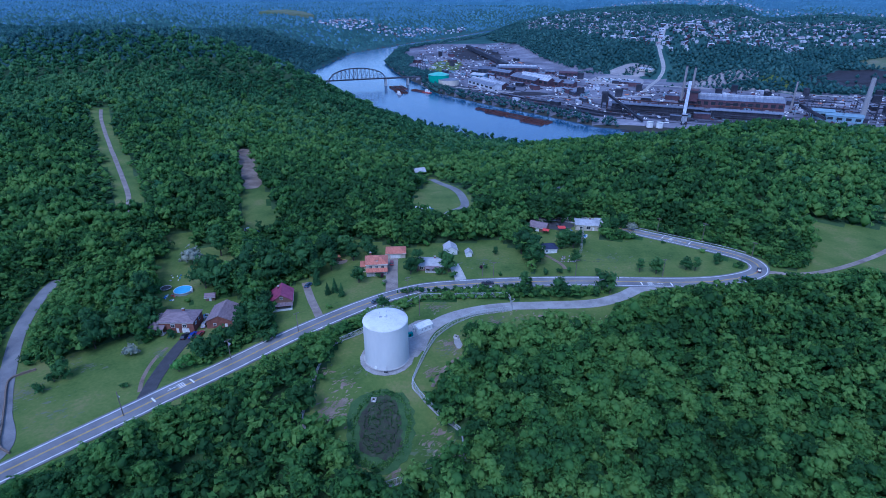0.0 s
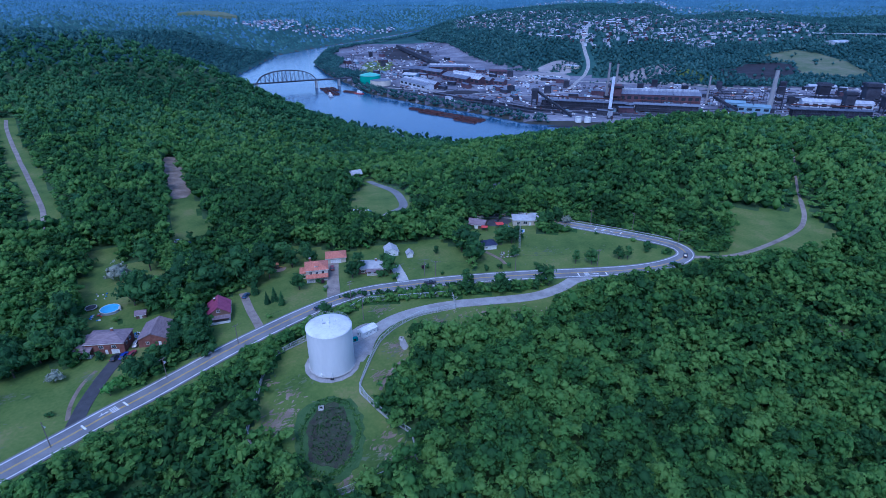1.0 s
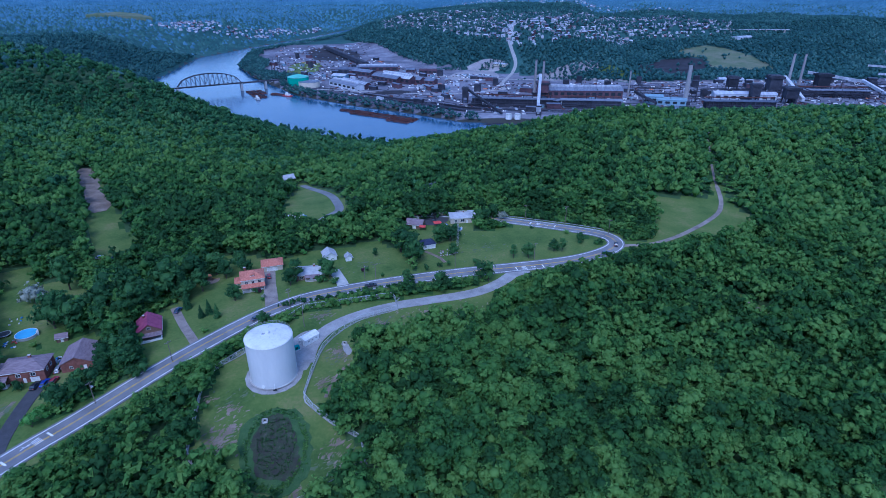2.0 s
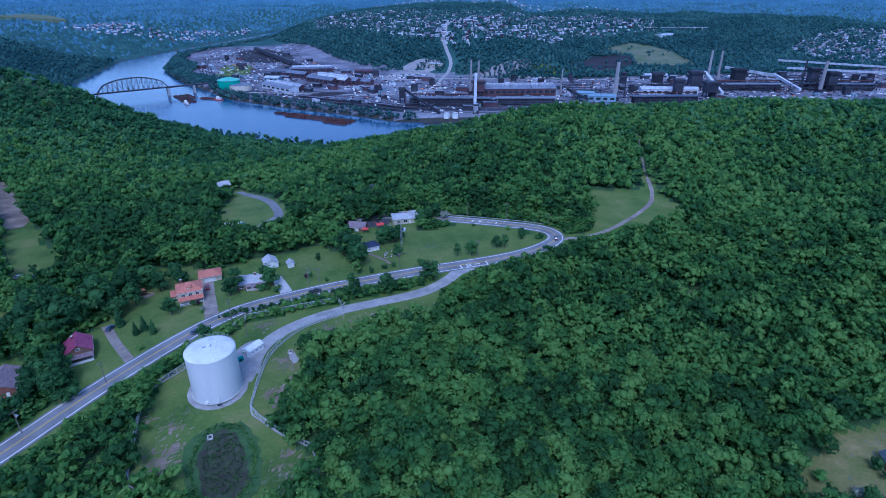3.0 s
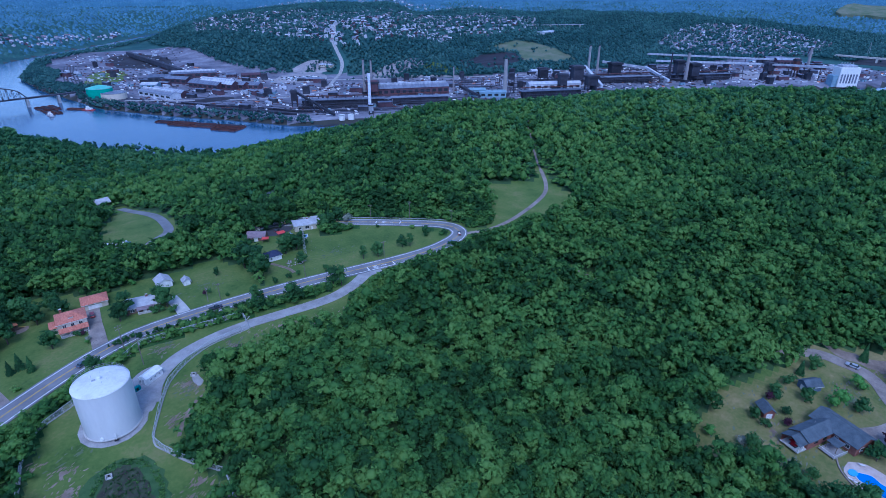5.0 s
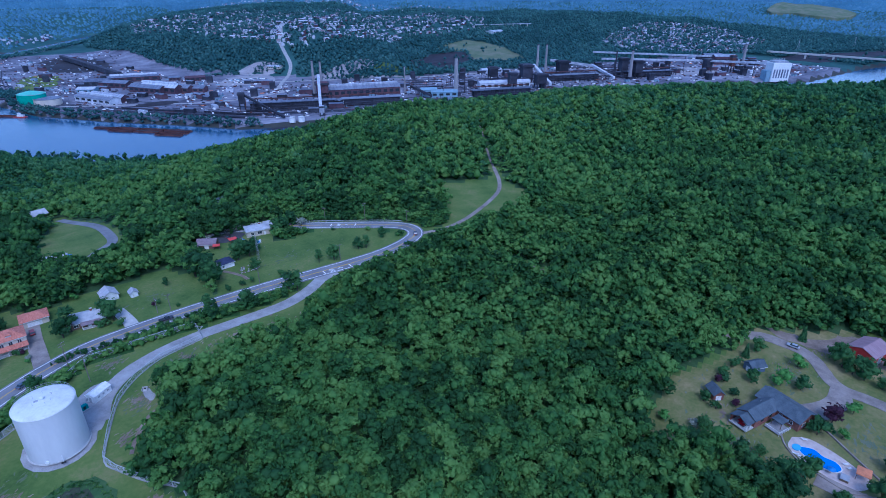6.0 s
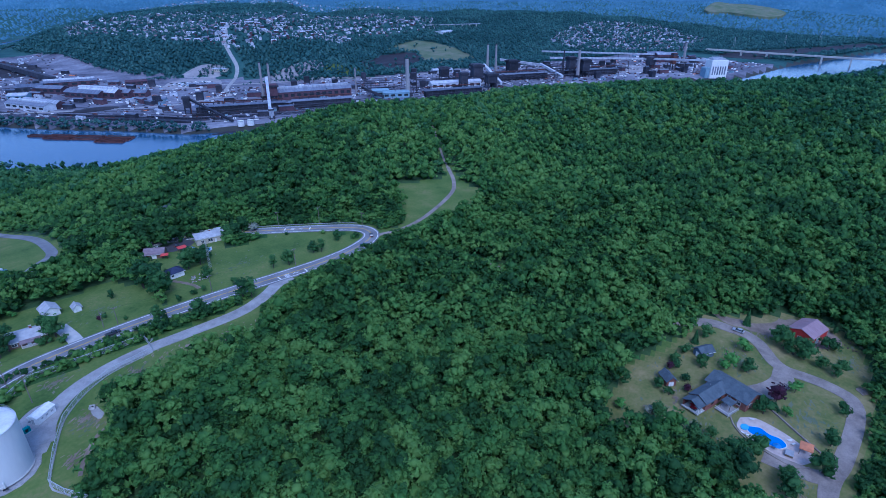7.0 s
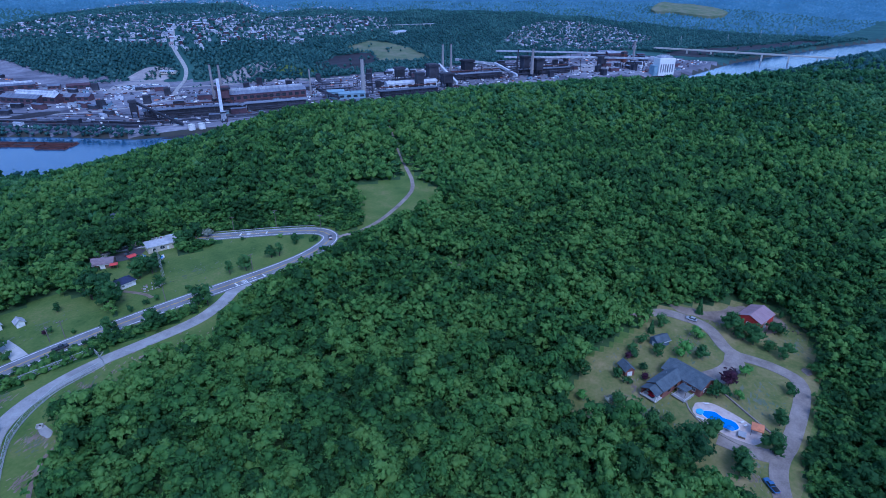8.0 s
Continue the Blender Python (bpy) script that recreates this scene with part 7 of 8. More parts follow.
def utility_pole(x, y, turn, height, label, arms=1, lamp=False, drum=False):
    t = thing("utility_pole", (x, y, gz(x, y)), turn, label, "utility pole", "poles along the road")
    part("pole", tubes(((0, 0, -0.5), (0, 0, height), 0.17, 0.11), sides=10), M_WOODPOLE, t)
    for k in range(arms):
        z = height - 0.5 - 1.1 * k
        part("crossarm", boxes((-1.2, 1.2, -0.07, 0.07, z - 0.08, z + 0.08)), M_WOODPOLE, t)
        for s in (-1.1, -0.5, 0.5, 1.1):
            part("insulator", tubes(((s, 0, z + 0.08), (s, 0, z + 0.3), 0.05), sides=6), M_GREYPAINT, t)
    if drum:
        part("transformer", tubes(((0.35, 0, height - 2.6), (0.35, 0, height - 1.7), 0.26), sides=12), M_GREYPAINT, t)
    if lamp:
        part("lamp_arm", tubes(((0, 0, height - 1.2), (0, -1.8, height - 0.8), 0.05), sides=6), M_STEEL, t)
        part("lamp_head", boxes((-0.15, 0.15, -2.4, -1.7, height - 0.9, height - 0.72), bevel=0.04), M_STEEL, t)
    return t


POLES = ((-102.4, 138.2, 48, 10, 0, True), (-78.0, 167.6, 45, 9, 1, True), (-57.0, 184.4, 42, 9, 1, False), (-15.0, 208.6, 30, 11, 2, False), (-9.6, 195.2, 20, 11, 1, False), (18.6, 230.6, 5, 8, 0, True),
         (23.6, 229.8, 5, 8, 1, False), (62.0, 230.0, 0, 9, 1, False), (103, 230.6, 0, 9, 1, False), (137.0, 268.0, -45, 11, 1, True), (152.4, 246.8, -60, 9, 1, False), (118.6, 282.5, -45, 9, 1, False))
for k, (x, y, a, h, n, lamp) in enumerate(POLES):
    utility_pole(x, y, a, h, "weathered wooden utility pole beside the road" if not lamp else "wooden utility pole with a street lamp", n, lamp, k in (4, 1))


def power_lines():
    order = [(-102.4, 138.2, 9.6), (-78, 167.6, 8.6), (-57, 184.4, 8.6), (-15, 208.6, 10.5), (23.6, 229.8, 7.6), (62, 230, 8.6), (103, 230.6, 8.6), (152.4, 246.8, 8.6), (137, 268, 10.5)]
    t = thing("power_line", (0, 0, 0), 0, "thin dark power lines slung between the poles", "cable")
    for a, b in zip(order, order[1:]):
        p, q = Vector((a[0], a[1], gz(a[0], a[1]) + a[2])), Vector((b[0], b[1], gz(b[0], b[1]) + b[2]))
        bars = []
        for k in range(6):
            u0, u1 = k / 6, (k + 1) / 6
            bars.append((p.lerp(q, u0) - Vector((0, 0, 4 * u0 * (1 - u0) * 1.2)), p.lerp(q, u1) - Vector((0, 0, 4 * u1 * (1 - u1) * 1.2)), 0.018))
        part("wire", tubes(*bars, sides=4), M_BLACK, t)


power_lines()


def lattice_mast(x, y, h):
    t = thing("radio_mast", (x, y, gz(x, y)), 15, "slim grey lattice mast beside the hill yard", "mast")
    for sx, sy in ((-1, -1), (1, -1), (1, 1), (-1, 1)):
        part("leg", tubes(((sx * 0.5, sy * 0.5, -0.2), (sx * 0.16, sy * 0.16, h), 0.045), sides=6), M_STEEL, t)
    bars = []
    for k in range(12):
        z0, z1 = h * k / 12, h * (k + 1) / 12
        r0, r1 = 0.5 - 0.34 * k / 12, 0.5 - 0.34 * (k + 1) / 12
        for (ax, ay), (bx, by) in (((-1, -1), (1, -1)), ((1, -1), (1, 1)), ((1, 1), (-1, 1)), ((-1, 1), (-1, -1))):
            bars.append(((ax * r0, ay * r0, z0), (bx * r1, by * r1, z1), 0.025))
    part("bracing", tubes(*bars, sides=4), M_STEEL, t)


lattice_mast(70.3, 256.0, 15)


# ---- painted road marks and the guard rail ----
def road_mark(name, x, y, turn, shape, label):
    """A flat painted sign on the road: bars, an arrow, or letters as plain bars."""
    bm = bmesh.new()
    if shape == "bar":
        block(bm, -0.3, 0.3, -1.5, 1.5, 0, 0.012)
    elif shape == "arrow":
        block(bm, -1.6, 0.6, -0.12, 0.12, 0, 0.012)
        bm.faces.new([bm.verts.new(p) for p in ((0.6, -0.5, 0.012), (1.6, 0.0, 0.012), (0.6, 0.5, 0.012))])
        block(bm, -0.6, -0.3, 0.1, 0.9, 0, 0.012)
    else:
        for k in range(4):
            block(bm, -1.2, 1.2, -1.3 + k * 0.75, -0.95 + k * 0.75, 0, 0.012)
    ob = part(name, bm, M_WHITELINE, None, label)
    ob.matrix_basis = pose(x, y, gz(x, y) + 0.245, 0, 0, turn)
    tagged(ob, label, "road marking", kind="structure")


for x, y, a, s in ((91.0, 223.3, 0, "bar"), (95.0, 223.3, 0, "letters"), (99.5, 223.2, 0, "arrow"), (104.5, 223.0, 0, "bar"), (-96.5, 145.9, 49, "bar"), (-92.8, 151.6, 49, "arrow"), (-90.3, 153.4, 49, "letters"), (-87.6, 155.8, 49, "bar"),
                   (119.0, 275.4, 139, "bar"), (122.6, 272.4, 139, "letters"), (126.2, 269.2, 139, "arrow"), (129.8, 266.2, 139, "bar")):
    road_mark("trim_road_mark", x, y, a, s, "white painted turn marking on the road")


def guard_rail():
    line = [tuple(p) for p in sides_of([q for q in ROAD if q[1] > 236 and q[0] > 60 and q[0] < 150], -5.4)]
    t = thing("guard_rail", (line[0][0], line[0][1], 0), 0, "galvanised steel guard rail along the bend", "guard rail")
    p3 = [Vector((x - line[0][0], y - line[0][1], gz(x, y) + 0.1)) for x, y in line]
    for k, (a, b) in enumerate(zip(p3, p3[1:])):
        part("rail", tubes((a + Vector((0, 0, 0.62)), b + Vector((0, 0, 0.62)), 0.14), sides=4), M_STEEL, t)
        if k % 2 == 0:
            part("post", boxes((a.x - 0.07, a.x + 0.07, a.y - 0.07, a.y + 0.07, a.z - 0.3, a.z + 0.75)), M_STEEL, t)


guard_rail()


# ---- the works beyond the river ----
M_TAN = paint("tan concrete", (0.26, 0.245, 0.25), 0.9)
M_PALESTACK = paint("pale concrete stack", (0.29, 0.28, 0.28), 0.9)
# metal roofs and works brick below carry a blue-violet haze cast
M_PALEROOF = material("pale metal roof", [(0.24, 0.26, 0.30), (0.40, 0.42, 0.47), (0.58, 0.60, 0.64)], 0.05, 0.5, 0.1, fine=0.4, stretch=(4, 1, 1), per_object=0.3)
M_GREYROOF = material("grey metal roof", [(0.075, 0.09, 0.13), (0.13, 0.15, 0.20), (0.21, 0.23, 0.28)], 0.05, 0.6, 0.1, fine=0.4, stretch=(4, 1, 1), per_object=0.4)
M_BLUEROOF = paint("light blue metal", (0.22, 0.33, 0.40), 0.6, scale=0.1)
M_WORKSBRICK = material("works brick", [(0.050, 0.030, 0.042), (0.085, 0.048, 0.062), (0.125, 0.068, 0.080)], 0.08, 0.9, 0.2, fine=1.2, per_object=0.3)
M_TOWNWHITE = paint("town siding", (0.43, 0.44, 0.48), 0.7, per_object=0.5, scale=0.05)
M_LOT = material("pale worn paving", [(0.20, 0.19, 0.20), (0.28, 0.265, 0.27), (0.36, 0.345, 0.34)], 0.02, 0.95, 0.2, fine=0.2)
M_CREAM = paint("cream paint", (0.60, 0.54, 0.44), 0.7, scale=0.1)
M_TANKGREEN = paint("sea-green paint", (0.03, 0.36, 0.24), 0.5, scale=0.1)
M_CONE = paint("sea-green roof paint", (0.16, 0.52, 0.40), 0.5, scale=0.1)


def works_tank(name, at, r, h, mat, roof, label, cone=2.0):
    t = thing(name, (at[0], at[1], gz(*at)), 0, label, "storage tank")
    part("shell", lathe([(r, -0.5), (r, h)], 40), mat, t)
    part("roof", lathe([(r + 0.2, h - 0.2), (r + 0.2, h + 0.2), (r * 0.5, h + cone * 0.6), (0.5, h + cone)], 40), roof, t)
    part("rim_rail", lathe([(r + 0.3, h + 0.2), (r + 0.3, h + 0.9), (r + 0.2, h + 0.9), (r + 0.2, h + 0.2)], 40), M_STEEL, t)


works_tank("storage_tank", (-12, 1512), 27, 21, M_TANKGREEN, M_CONE, "large sea-green storage tank with a pale conical roof", 7)
works_tank("storage_tank", (14, 1484), 26, 13, M_CREAM, M_GREYROOF, "cream storage tank with a grey roof", 2)
for x, y, r in ((381, 1026, 6), (397, 1020, 6)):
    works_tank("storage_tank", (x, y), r, 9, M_WHITE, M_WHITE, "small white storage tank near the river", 1)


def stack(at, h, r, mat, label, bands=False):
    t = thing("chimney_stack", (at[0], at[1], gz(*at)), 0, label, "chimney", "stacks of the works")
    part("shaft", lathe([(r, -1), (r * 0.8, h * 0.5), (r * 0.66, h)], 24), mat, t)
    part("rim", lathe([(r * 0.74, h - 1.2), (r * 0.74, h + 0.3), (r * 0.5, h + 0.3)], 24), M_DARKSTEEL, t)
    part("base", boxes((-r * 1.5, r * 1.5, -r * 1.5, r * 1.5, -1, r * 1.4)), M_DARKSTEEL, t)


stack((524, 1248), 78, 3.4, M_TAN, "tall tan concrete chimney of the coke battery")
stack((541, 1243), 76, 3.3, M_TAN, "tall tan concrete chimney of the coke battery")
stack((704, 1141), 62, 2.3, M_TAN, "slim dark chimney of the works")
stack((790, 1056), 84, 5.5, M_PALESTACK, "broad pale concrete chimney of the works")
stack((1149, 1162), 84, 3.9, M_PALESTACK, "tall pale chimney of the works")
stack((1170, 1150), 84, 3.6, M_TAN, "tall tan chimney of the works")
stack((1306, 1020), 70, 2.8, M_DARKSTEEL, "dark steel chimney of the works")
stack((1313, 974), 74, 5.0, M_TAN, "broad tan chimney of the works")
stack((1804, 931), 66, 4.7, M_TAN, "tan chimney near the second bridge")
stack((830, 1075), 56, 1.6, M_DARKSTEEL, "slim dark steel chimney of the works")


def hall(at, turn, w, d, h, rise, wall, roof, label, bays=0, monitor=False):
    """An industrial hall with a gabled roof, window bands and an optional roof monitor."""
    t = thing("works_hall", (at[0], at[1], gz(*at)), turn, label, "industrial hall", "halls of the works")
    box = (-w / 2, w / 2, -d / 2, d / 2)
    part("wall", gable_walls(*box, h, rise), wall, t)
    part("roof", gable_roof(*box, h, rise, 1.0, 0.5), roof, t)
    if monitor:
        part("roof_monitor", gable_walls(-w / 2 + 4, w / 2 - 4, -d * 0.12, d * 0.12, h + rise + 2.4, 1.2), M_PALEROOF, t)
    for k in range(bays):
        x = -w / 2 + (k + 0.5) * w / bays
        part("window", boxes((x - w / bays * 0.3, x + w / bays * 0.3, -d / 2 - 0.15, -d / 2, h * 0.35, h * 0.75)), M_PANE, t)
        part("door_bay", boxes((x - 1.6, x + 1.6, d / 2, d / 2 + 0.1, 0, 3.5)), M_DARKSTEEL, t)
    return t


hall((104, 1450), -62, 120, 26, 11, 5, M_PALEROOF, M_GREYROOF, "long grey shed with a white end wall", 6, True)
hall((128, 1462), -62, 110, 20, 11, 5, M_WORKSBRICK, M_PALEROOF, "long brick shed with a pale metal roof", 6)
hall((218, 1520), -58, 100, 24, 12, 6, M_WORKSBRICK, M_GREYROOF, "long dark brick shed with a grey roof", 6)
hall((246, 1505), -58, 110, 26, 14, 7, M_WORKSBRICK, M_PALEROOF, "brick hall with a bright weathered metal roof", 6, True)
hall((276, 1490), -58, 90, 22, 12, 6, M_WORKSBRICK, M_GREYROOF, "dark brick hall with a grey roof", 5)
hall((310, 1462), -40, 56, 24, 10, 5, M_WORKSBRICK, M_GREYROOF, "low brick hall with a grey roof", 4)
hall((132, 1690), -20, 56, 30, 13, 5, M_DARKSTEEL, M_GREYROOF, "dark steel hall of the works", 4)
hall((170, 1640), -50, 70, 26, 12, 5, M_WORKSBRICK, M_GREYROOF, "brick hall with a dark roof", 4)
hall((220, 1725), -12, 120, 28, 12, 4, M_WORKSBRICK, M_GREYROOF, "long low hall with a grey roof", 6, True)
hall((100, 1600), -30, 40, 26, 9, 4, M_BLUEROOF, M_PALEROOF, "light blue steel shed", 3)
hall((355, 1640), -18, 50, 26, 9, 3, M_WORKSBRICK, M_WORKSBRICK, "low red-brick block of the works", 4)
hall((310, 1675), -18, 26, 20, 8, 3, M_WORKSBRICK, M_GREYROOF, "small red-brick block of the works", 3)
hall((318, 1370), -25, 60, 24, 6, 2, M_BLUEROOF, M_GREYROOF, "low blue-grey shed on the yard", 3)
hall((620, 1190), -17, 170, 30, 17, 7, M_WORKSBRICK, M_GREYROOF, "very long brick hall with a dark blue-grey roof", 12, True)
hall((640, 1232), -17, 120, 16, 10, 2, M_BLUEROOF, M_PALEROOF, "long low shed with a pale roof", 6)
hall((762, 1066), -27, 60, 30, 12, 3, M_BLUEROOF, M_BLUEROOF, "light blue steel building of the works", 4)
hall((735, 1088), -27, 36, 24, 16, 3, M_BLUEROOF, M_BLUEROOF, "tall light blue steel building of the works", 3)
hall((948, 1070), -22, 130, 26, 15, 4, M_PALEROOF, M_PALEROOF, "long white steel building of the works", 8)
hall((1812, 1000), -38, 66, 34, 24, 5, M_WORKSBRICK, M_PALEROOF, "tall red-brick building with a pale roof", 7)
hall((1900, 1090), -38, 60, 30, 14, 4, M_WORKSBRICK, M_GREYROOF, "red-brick building behind the works", 5)
hall((1090, 1290), -20, 60, 24, 9, 3, M_PALEROOF, M_PALEROOF, "low pale shed behind the works", 4)
hall((572, 1632), -50, 40, 20, 6, 2, M_CREAM, M_PALEROOF, "low white school-like building on the slope", 6)
hall((480, 1500), -18, 40, 20, 6, 2, M_WORKSBRICK, M_GREYROOF, "small brick office by the car park", 4)
hall((1560, 1830), 10, 70, 40, 10, 3, M_PALEROOF, M_PALEROOF, "white building on the far slope", 5)


def coke_battery(at, turn, length):
    """A long oven battery: ovens, top deck, frames, coal bunker and a hooded shed."""
    t = thing("coke_battery", (at[0], at[1], gz(*at)), turn, "long sooty coke-oven battery with steel frames", "coke works")
    part("oven_block", boxes((-length / 2, length / 2, -9, 9, 0, 14)), M_DARKSTEEL, t)
    part("top_deck", boxes((-length / 2 - 4, length / 2 + 4, -11, 11, 14, 15.2)), M_GREYROOF, t)
    n = int(length / 9)
    for k in range(n):
        x = -length / 2 + (k + 0.5) * length / n
        part("buttress", boxes((x - 0.7, x + 0.7, -11, -9, 0, 15)), M_DARKSTEEL, t)
        if k % 2:
            part("stand_pipe", tubes(((x, 7, 15), (x, 7, 21), 0.7), sides=8), M_DARKSTEEL, t)
    part("gas_main", tubes(((-length / 2, 8, 20), (length / 2, 8, 20), 1.2), sides=10), M_RUST, t)
    part("bench", boxes((-length / 2, length / 2, -17, -13, 3.4, 4.2), *[(-length / 2 + k * 18, -length / 2 + k * 18 + 0.8, -16, -15, 0, 3.5) for k in range(int(length / 18) + 1)]), M_DARKSTEEL, t)
    part("pipe_bridge", boxes((-length / 2, length / 2, -26, -24, 9, 10.5), *[(-length / 2 + k * 22, -length / 2 + k * 22 + 1, -25.6, -24.4, 0, 9) for k in range(int(length / 22) + 1)]), M_DARKSTEEL, t)
    return t


coke_battery((430, 1142), -22, 170)
coke_battery((585, 1085), -20, 120)
coke_battery((880, 1000), -18, 140)
coke_battery((1180, 1060), -20, 150)
coke_battery((1390, 985), -22, 160)


def tower(at, w, d, h, mat, label):
    t = thing("works_tower", (at[0], at[1], gz(*at)), -20, label, "industrial tower", "towers of the works")
    part("body", boxes((-w / 2, w / 2, -d / 2, d / 2, h * 0.35, h), bevel=0.4), mat, t)
    part("head", boxes((-w * 0.62, w * 0.62, -d * 0.62, d * 0.62, h * 0.86, h * 0.97)), M_DARKSTEEL, t)
    for sx in (-1, 1):
        for sy in (-1, 1):
            part("leg", boxes((sx * w * 0.42 - 0.9, sx * w * 0.42 + 0.9, sy * d * 0.42 - 0.9, sy * d * 0.42 + 0.9, -1, h * 0.36)), M_DARKSTEEL, t)
    part("stair", tubes(((w * 0.55, -d / 2, 0), (w * 0.55, d / 2, h * 0.6), 0.8), sides=4), M_RUST, t)


tower((339, 1190), 12, 12, 34, M_DARKSTEEL, "sooty coal bunker tower of the coke works")
tower((525, 1205), 26, 22, 36, M_WORKSBRICK, "tall brick and steel bunker above the coke battery")
tower((988, 1160), 22, 20, 38, M_DARKSTEEL, "sooty quenching tower of the works")
tower((953, 1045), 18, 18, 40, M_DARKSTEEL, "sooty quenching tower of the works")
tower((1015, 1012), 26, 22, 36, M_DARKSTEEL, "dark steel bunker tower of the works")
tower((1040, 1090), 26, 24, 48, M_DARKSTEEL, "dark steel bunker tower of the works")
tower((1205, 1120), 28, 24, 42, M_DARKSTEEL, "dark steel bunker tower of the works")
tower((1326, 1010), 20, 20, 52, M_DARKSTEEL, "dark quenching tower of the works")
tower((1336, 970), 22, 20, 48, M_DARKSTEEL, "dark quenching tower of the works")
tower((1616, 936), 20, 20, 36, M_DARKSTEEL, "dark steel tower of the works")
tower((1656, 885), 12, 12, 48, M_RUST, "rust-red steel tower of the works")


def power_house(at, turn):
    """A tall white block with stepped roof, vents, a red panel with pale stripes and a dark base."""
    t = thing("power_house", (at[0], at[1], gz(*at)), turn, "large white power-house block with a red and blue painted panel", "industrial building")
    part("block", boxes((-24, 24, -18, 18, -2, 46), bevel=0.6), M_WHITE, t)
    part("annexe", boxes((-36, -24, -14, 14, -2, 26), bevel=0.4), M_BLUEROOF, t)
    part("upper_roof", boxes((-20, 16, -14, 12, 46, 51), bevel=0.4), M_PALEROOF, t)
    for k in range(5):
        part("vent", tubes(((-16 + 7 * k, 2, 51), (-16 + 7 * k, 2, 56), 1.3), sides=10), M_STEEL, t)
    for k in range(4):
        part("panel_stripe", boxes((24.0, 24.2, -12, 10, 16 + 5 * k, 18.6 + 5 * k)), M_REDCANVAS, t)
    part("panel_field", boxes((24.0, 24.2, -12, -3, 31, 40)), M_TARP, t)
    for k in range(6):
        part("window_band", boxes((-20 + 7 * k, -16 + 7 * k, -18.2, -18, 8, 30)), M_GREYROOF, t)


power_house((1628, 742), -35)
tower((446, 1034), 9, 9, 20, M_PALEROOF, "pale steel transfer house near the river")


def conveyor(a, b, za, zb, w, mat, label):
    """A covered sloping gallery on trestle legs."""
    t = thing("conveyor", (a[0], a[1], gz(*a)), 0, label, "conveyor", "conveyors of the works")
    p, q = Vector((0, 0, za)), Vector((b[0] - a[0], b[1] - a[1], zb + gz(*b) - gz(*a)))
    side = Vector((-(q - p).y, (q - p).x, 0)).normalized() * w / 2
    bm = bmesh.new()
    slab(bm, p - side + Vector((0, 0, w)), q - side + Vector((0, 0, w)), q + side + Vector((0, 0, w)), p + side + Vector((0, 0, w)), w)
    bmesh.ops.recalc_face_normals(bm, faces=bm.faces)
    part("gallery", bm, mat, t)
    n = max(2, int((q - p).length / 35))
    for k in range(1, n):
        m = p.lerp(q, k / n)
        foot = gz(a[0] + m.x, a[1] + m.y) - gz(*a)
        part("trestle", tubes(((m.x - 2, m.y, foot), (m.x, m.y, m.z), 0.6), ((m.x + 2, m.y, foot), (m.x, m.y, m.z), 0.6), sides=5), M_DARKSTEEL, t)


conveyor((443, 1032), (527, 1225), 3, 44, 6, M_PALEROOF, "white sloping conveyor gallery up to the bunker")
conveyor((1213, 1175), (1290, 1090), 34, 22, 6, M_PALEROOF, "pale conveyor gallery of the works")
conveyor((1290, 1090), (1262, 985), 24, 4, 6, M_PALEROOF, "pale sloping conveyor gallery of the works")
conveyor((1060, 1085), (1040, 1000), 40, 6, 7, M_PALEROOF, "pale sloping conveyor gallery of the works")
conveyor((195, 1790), (95, 2330), 5, 6, 12, M_DARKSTEEL, "long dark covered conveyor beside the rail yard")
conveyor((1440, 1180), (1610, 960), 22, 26, 5, M_PALEROOF, "long pale conveyor gallery of the works")
conveyor((1610, 960), (1640, 770), 26, 36, 5, M_PALEROOF, "long pale conveyor gallery of the works")
conveyor((1600, 1350), (1810, 1000), 14, 20, 5, M_PALEROOF, "long pale conveyor gallery of the works")
conveyor((700, 1110), (725, 1060), 20, 3, 5, M_DARKSTEEL, "dark sloping conveyor of the works")
conveyor((345, 1190), (375, 1050), 26, 2, 4, M_DARKSTEEL, "dark sloping conveyor of the coke works")


def coal_pile(at, rx, ry, h, label, seed):
    rng = np.random.default_rng(seed)
    bm = bmesh.new()
    rings = []
    for k in range(6):
        u = k / 6
        rings.append([bm.verts.new((rx * (1 - u) * math.cos(a) * rng.uniform(0.85, 1.1), ry * (1 - u) * math.sin(a) * rng.uniform(0.85, 1.1), h * u ** 0.8 - (0.5 if k == 0 else 0))) for a in np.linspace(0, 2 * math.pi, 25)[:-1]])
    for p, q in zip(rings, rings[1:]):
        for i in range(24):
            bm.faces.new((p[i], p[(i + 1) % 24], q[(i + 1) % 24], q[i]))
    bm.faces.new(rings[-1])
    ob = part("coal_mound", bm, M_COAL, None)
    ob.location = (at[0], at[1], gz(*at))
    tagged(ob, label, "coal heap", "coal heaps")


coal_pile((205, 1352), 48, 26, 5, "low black coal heap on the yard", 1)
coal_pile((350, 1018), 60, 18, 5, "black coal heap beside the river", 2)
coal_pile((420, 985), 60, 18, 6, "black coal heap beside the river", 3)
coal_pile((1090, 1530), 70, 40, 4, "broad black coal store behind the works", 4)
coal_pile((80, 2150), 60, 80, 4, "dark coal and slag ground up river", 5)
coal_pile((2250, 860), 90, 40, 7, "long black coal store along the far bank", 6)


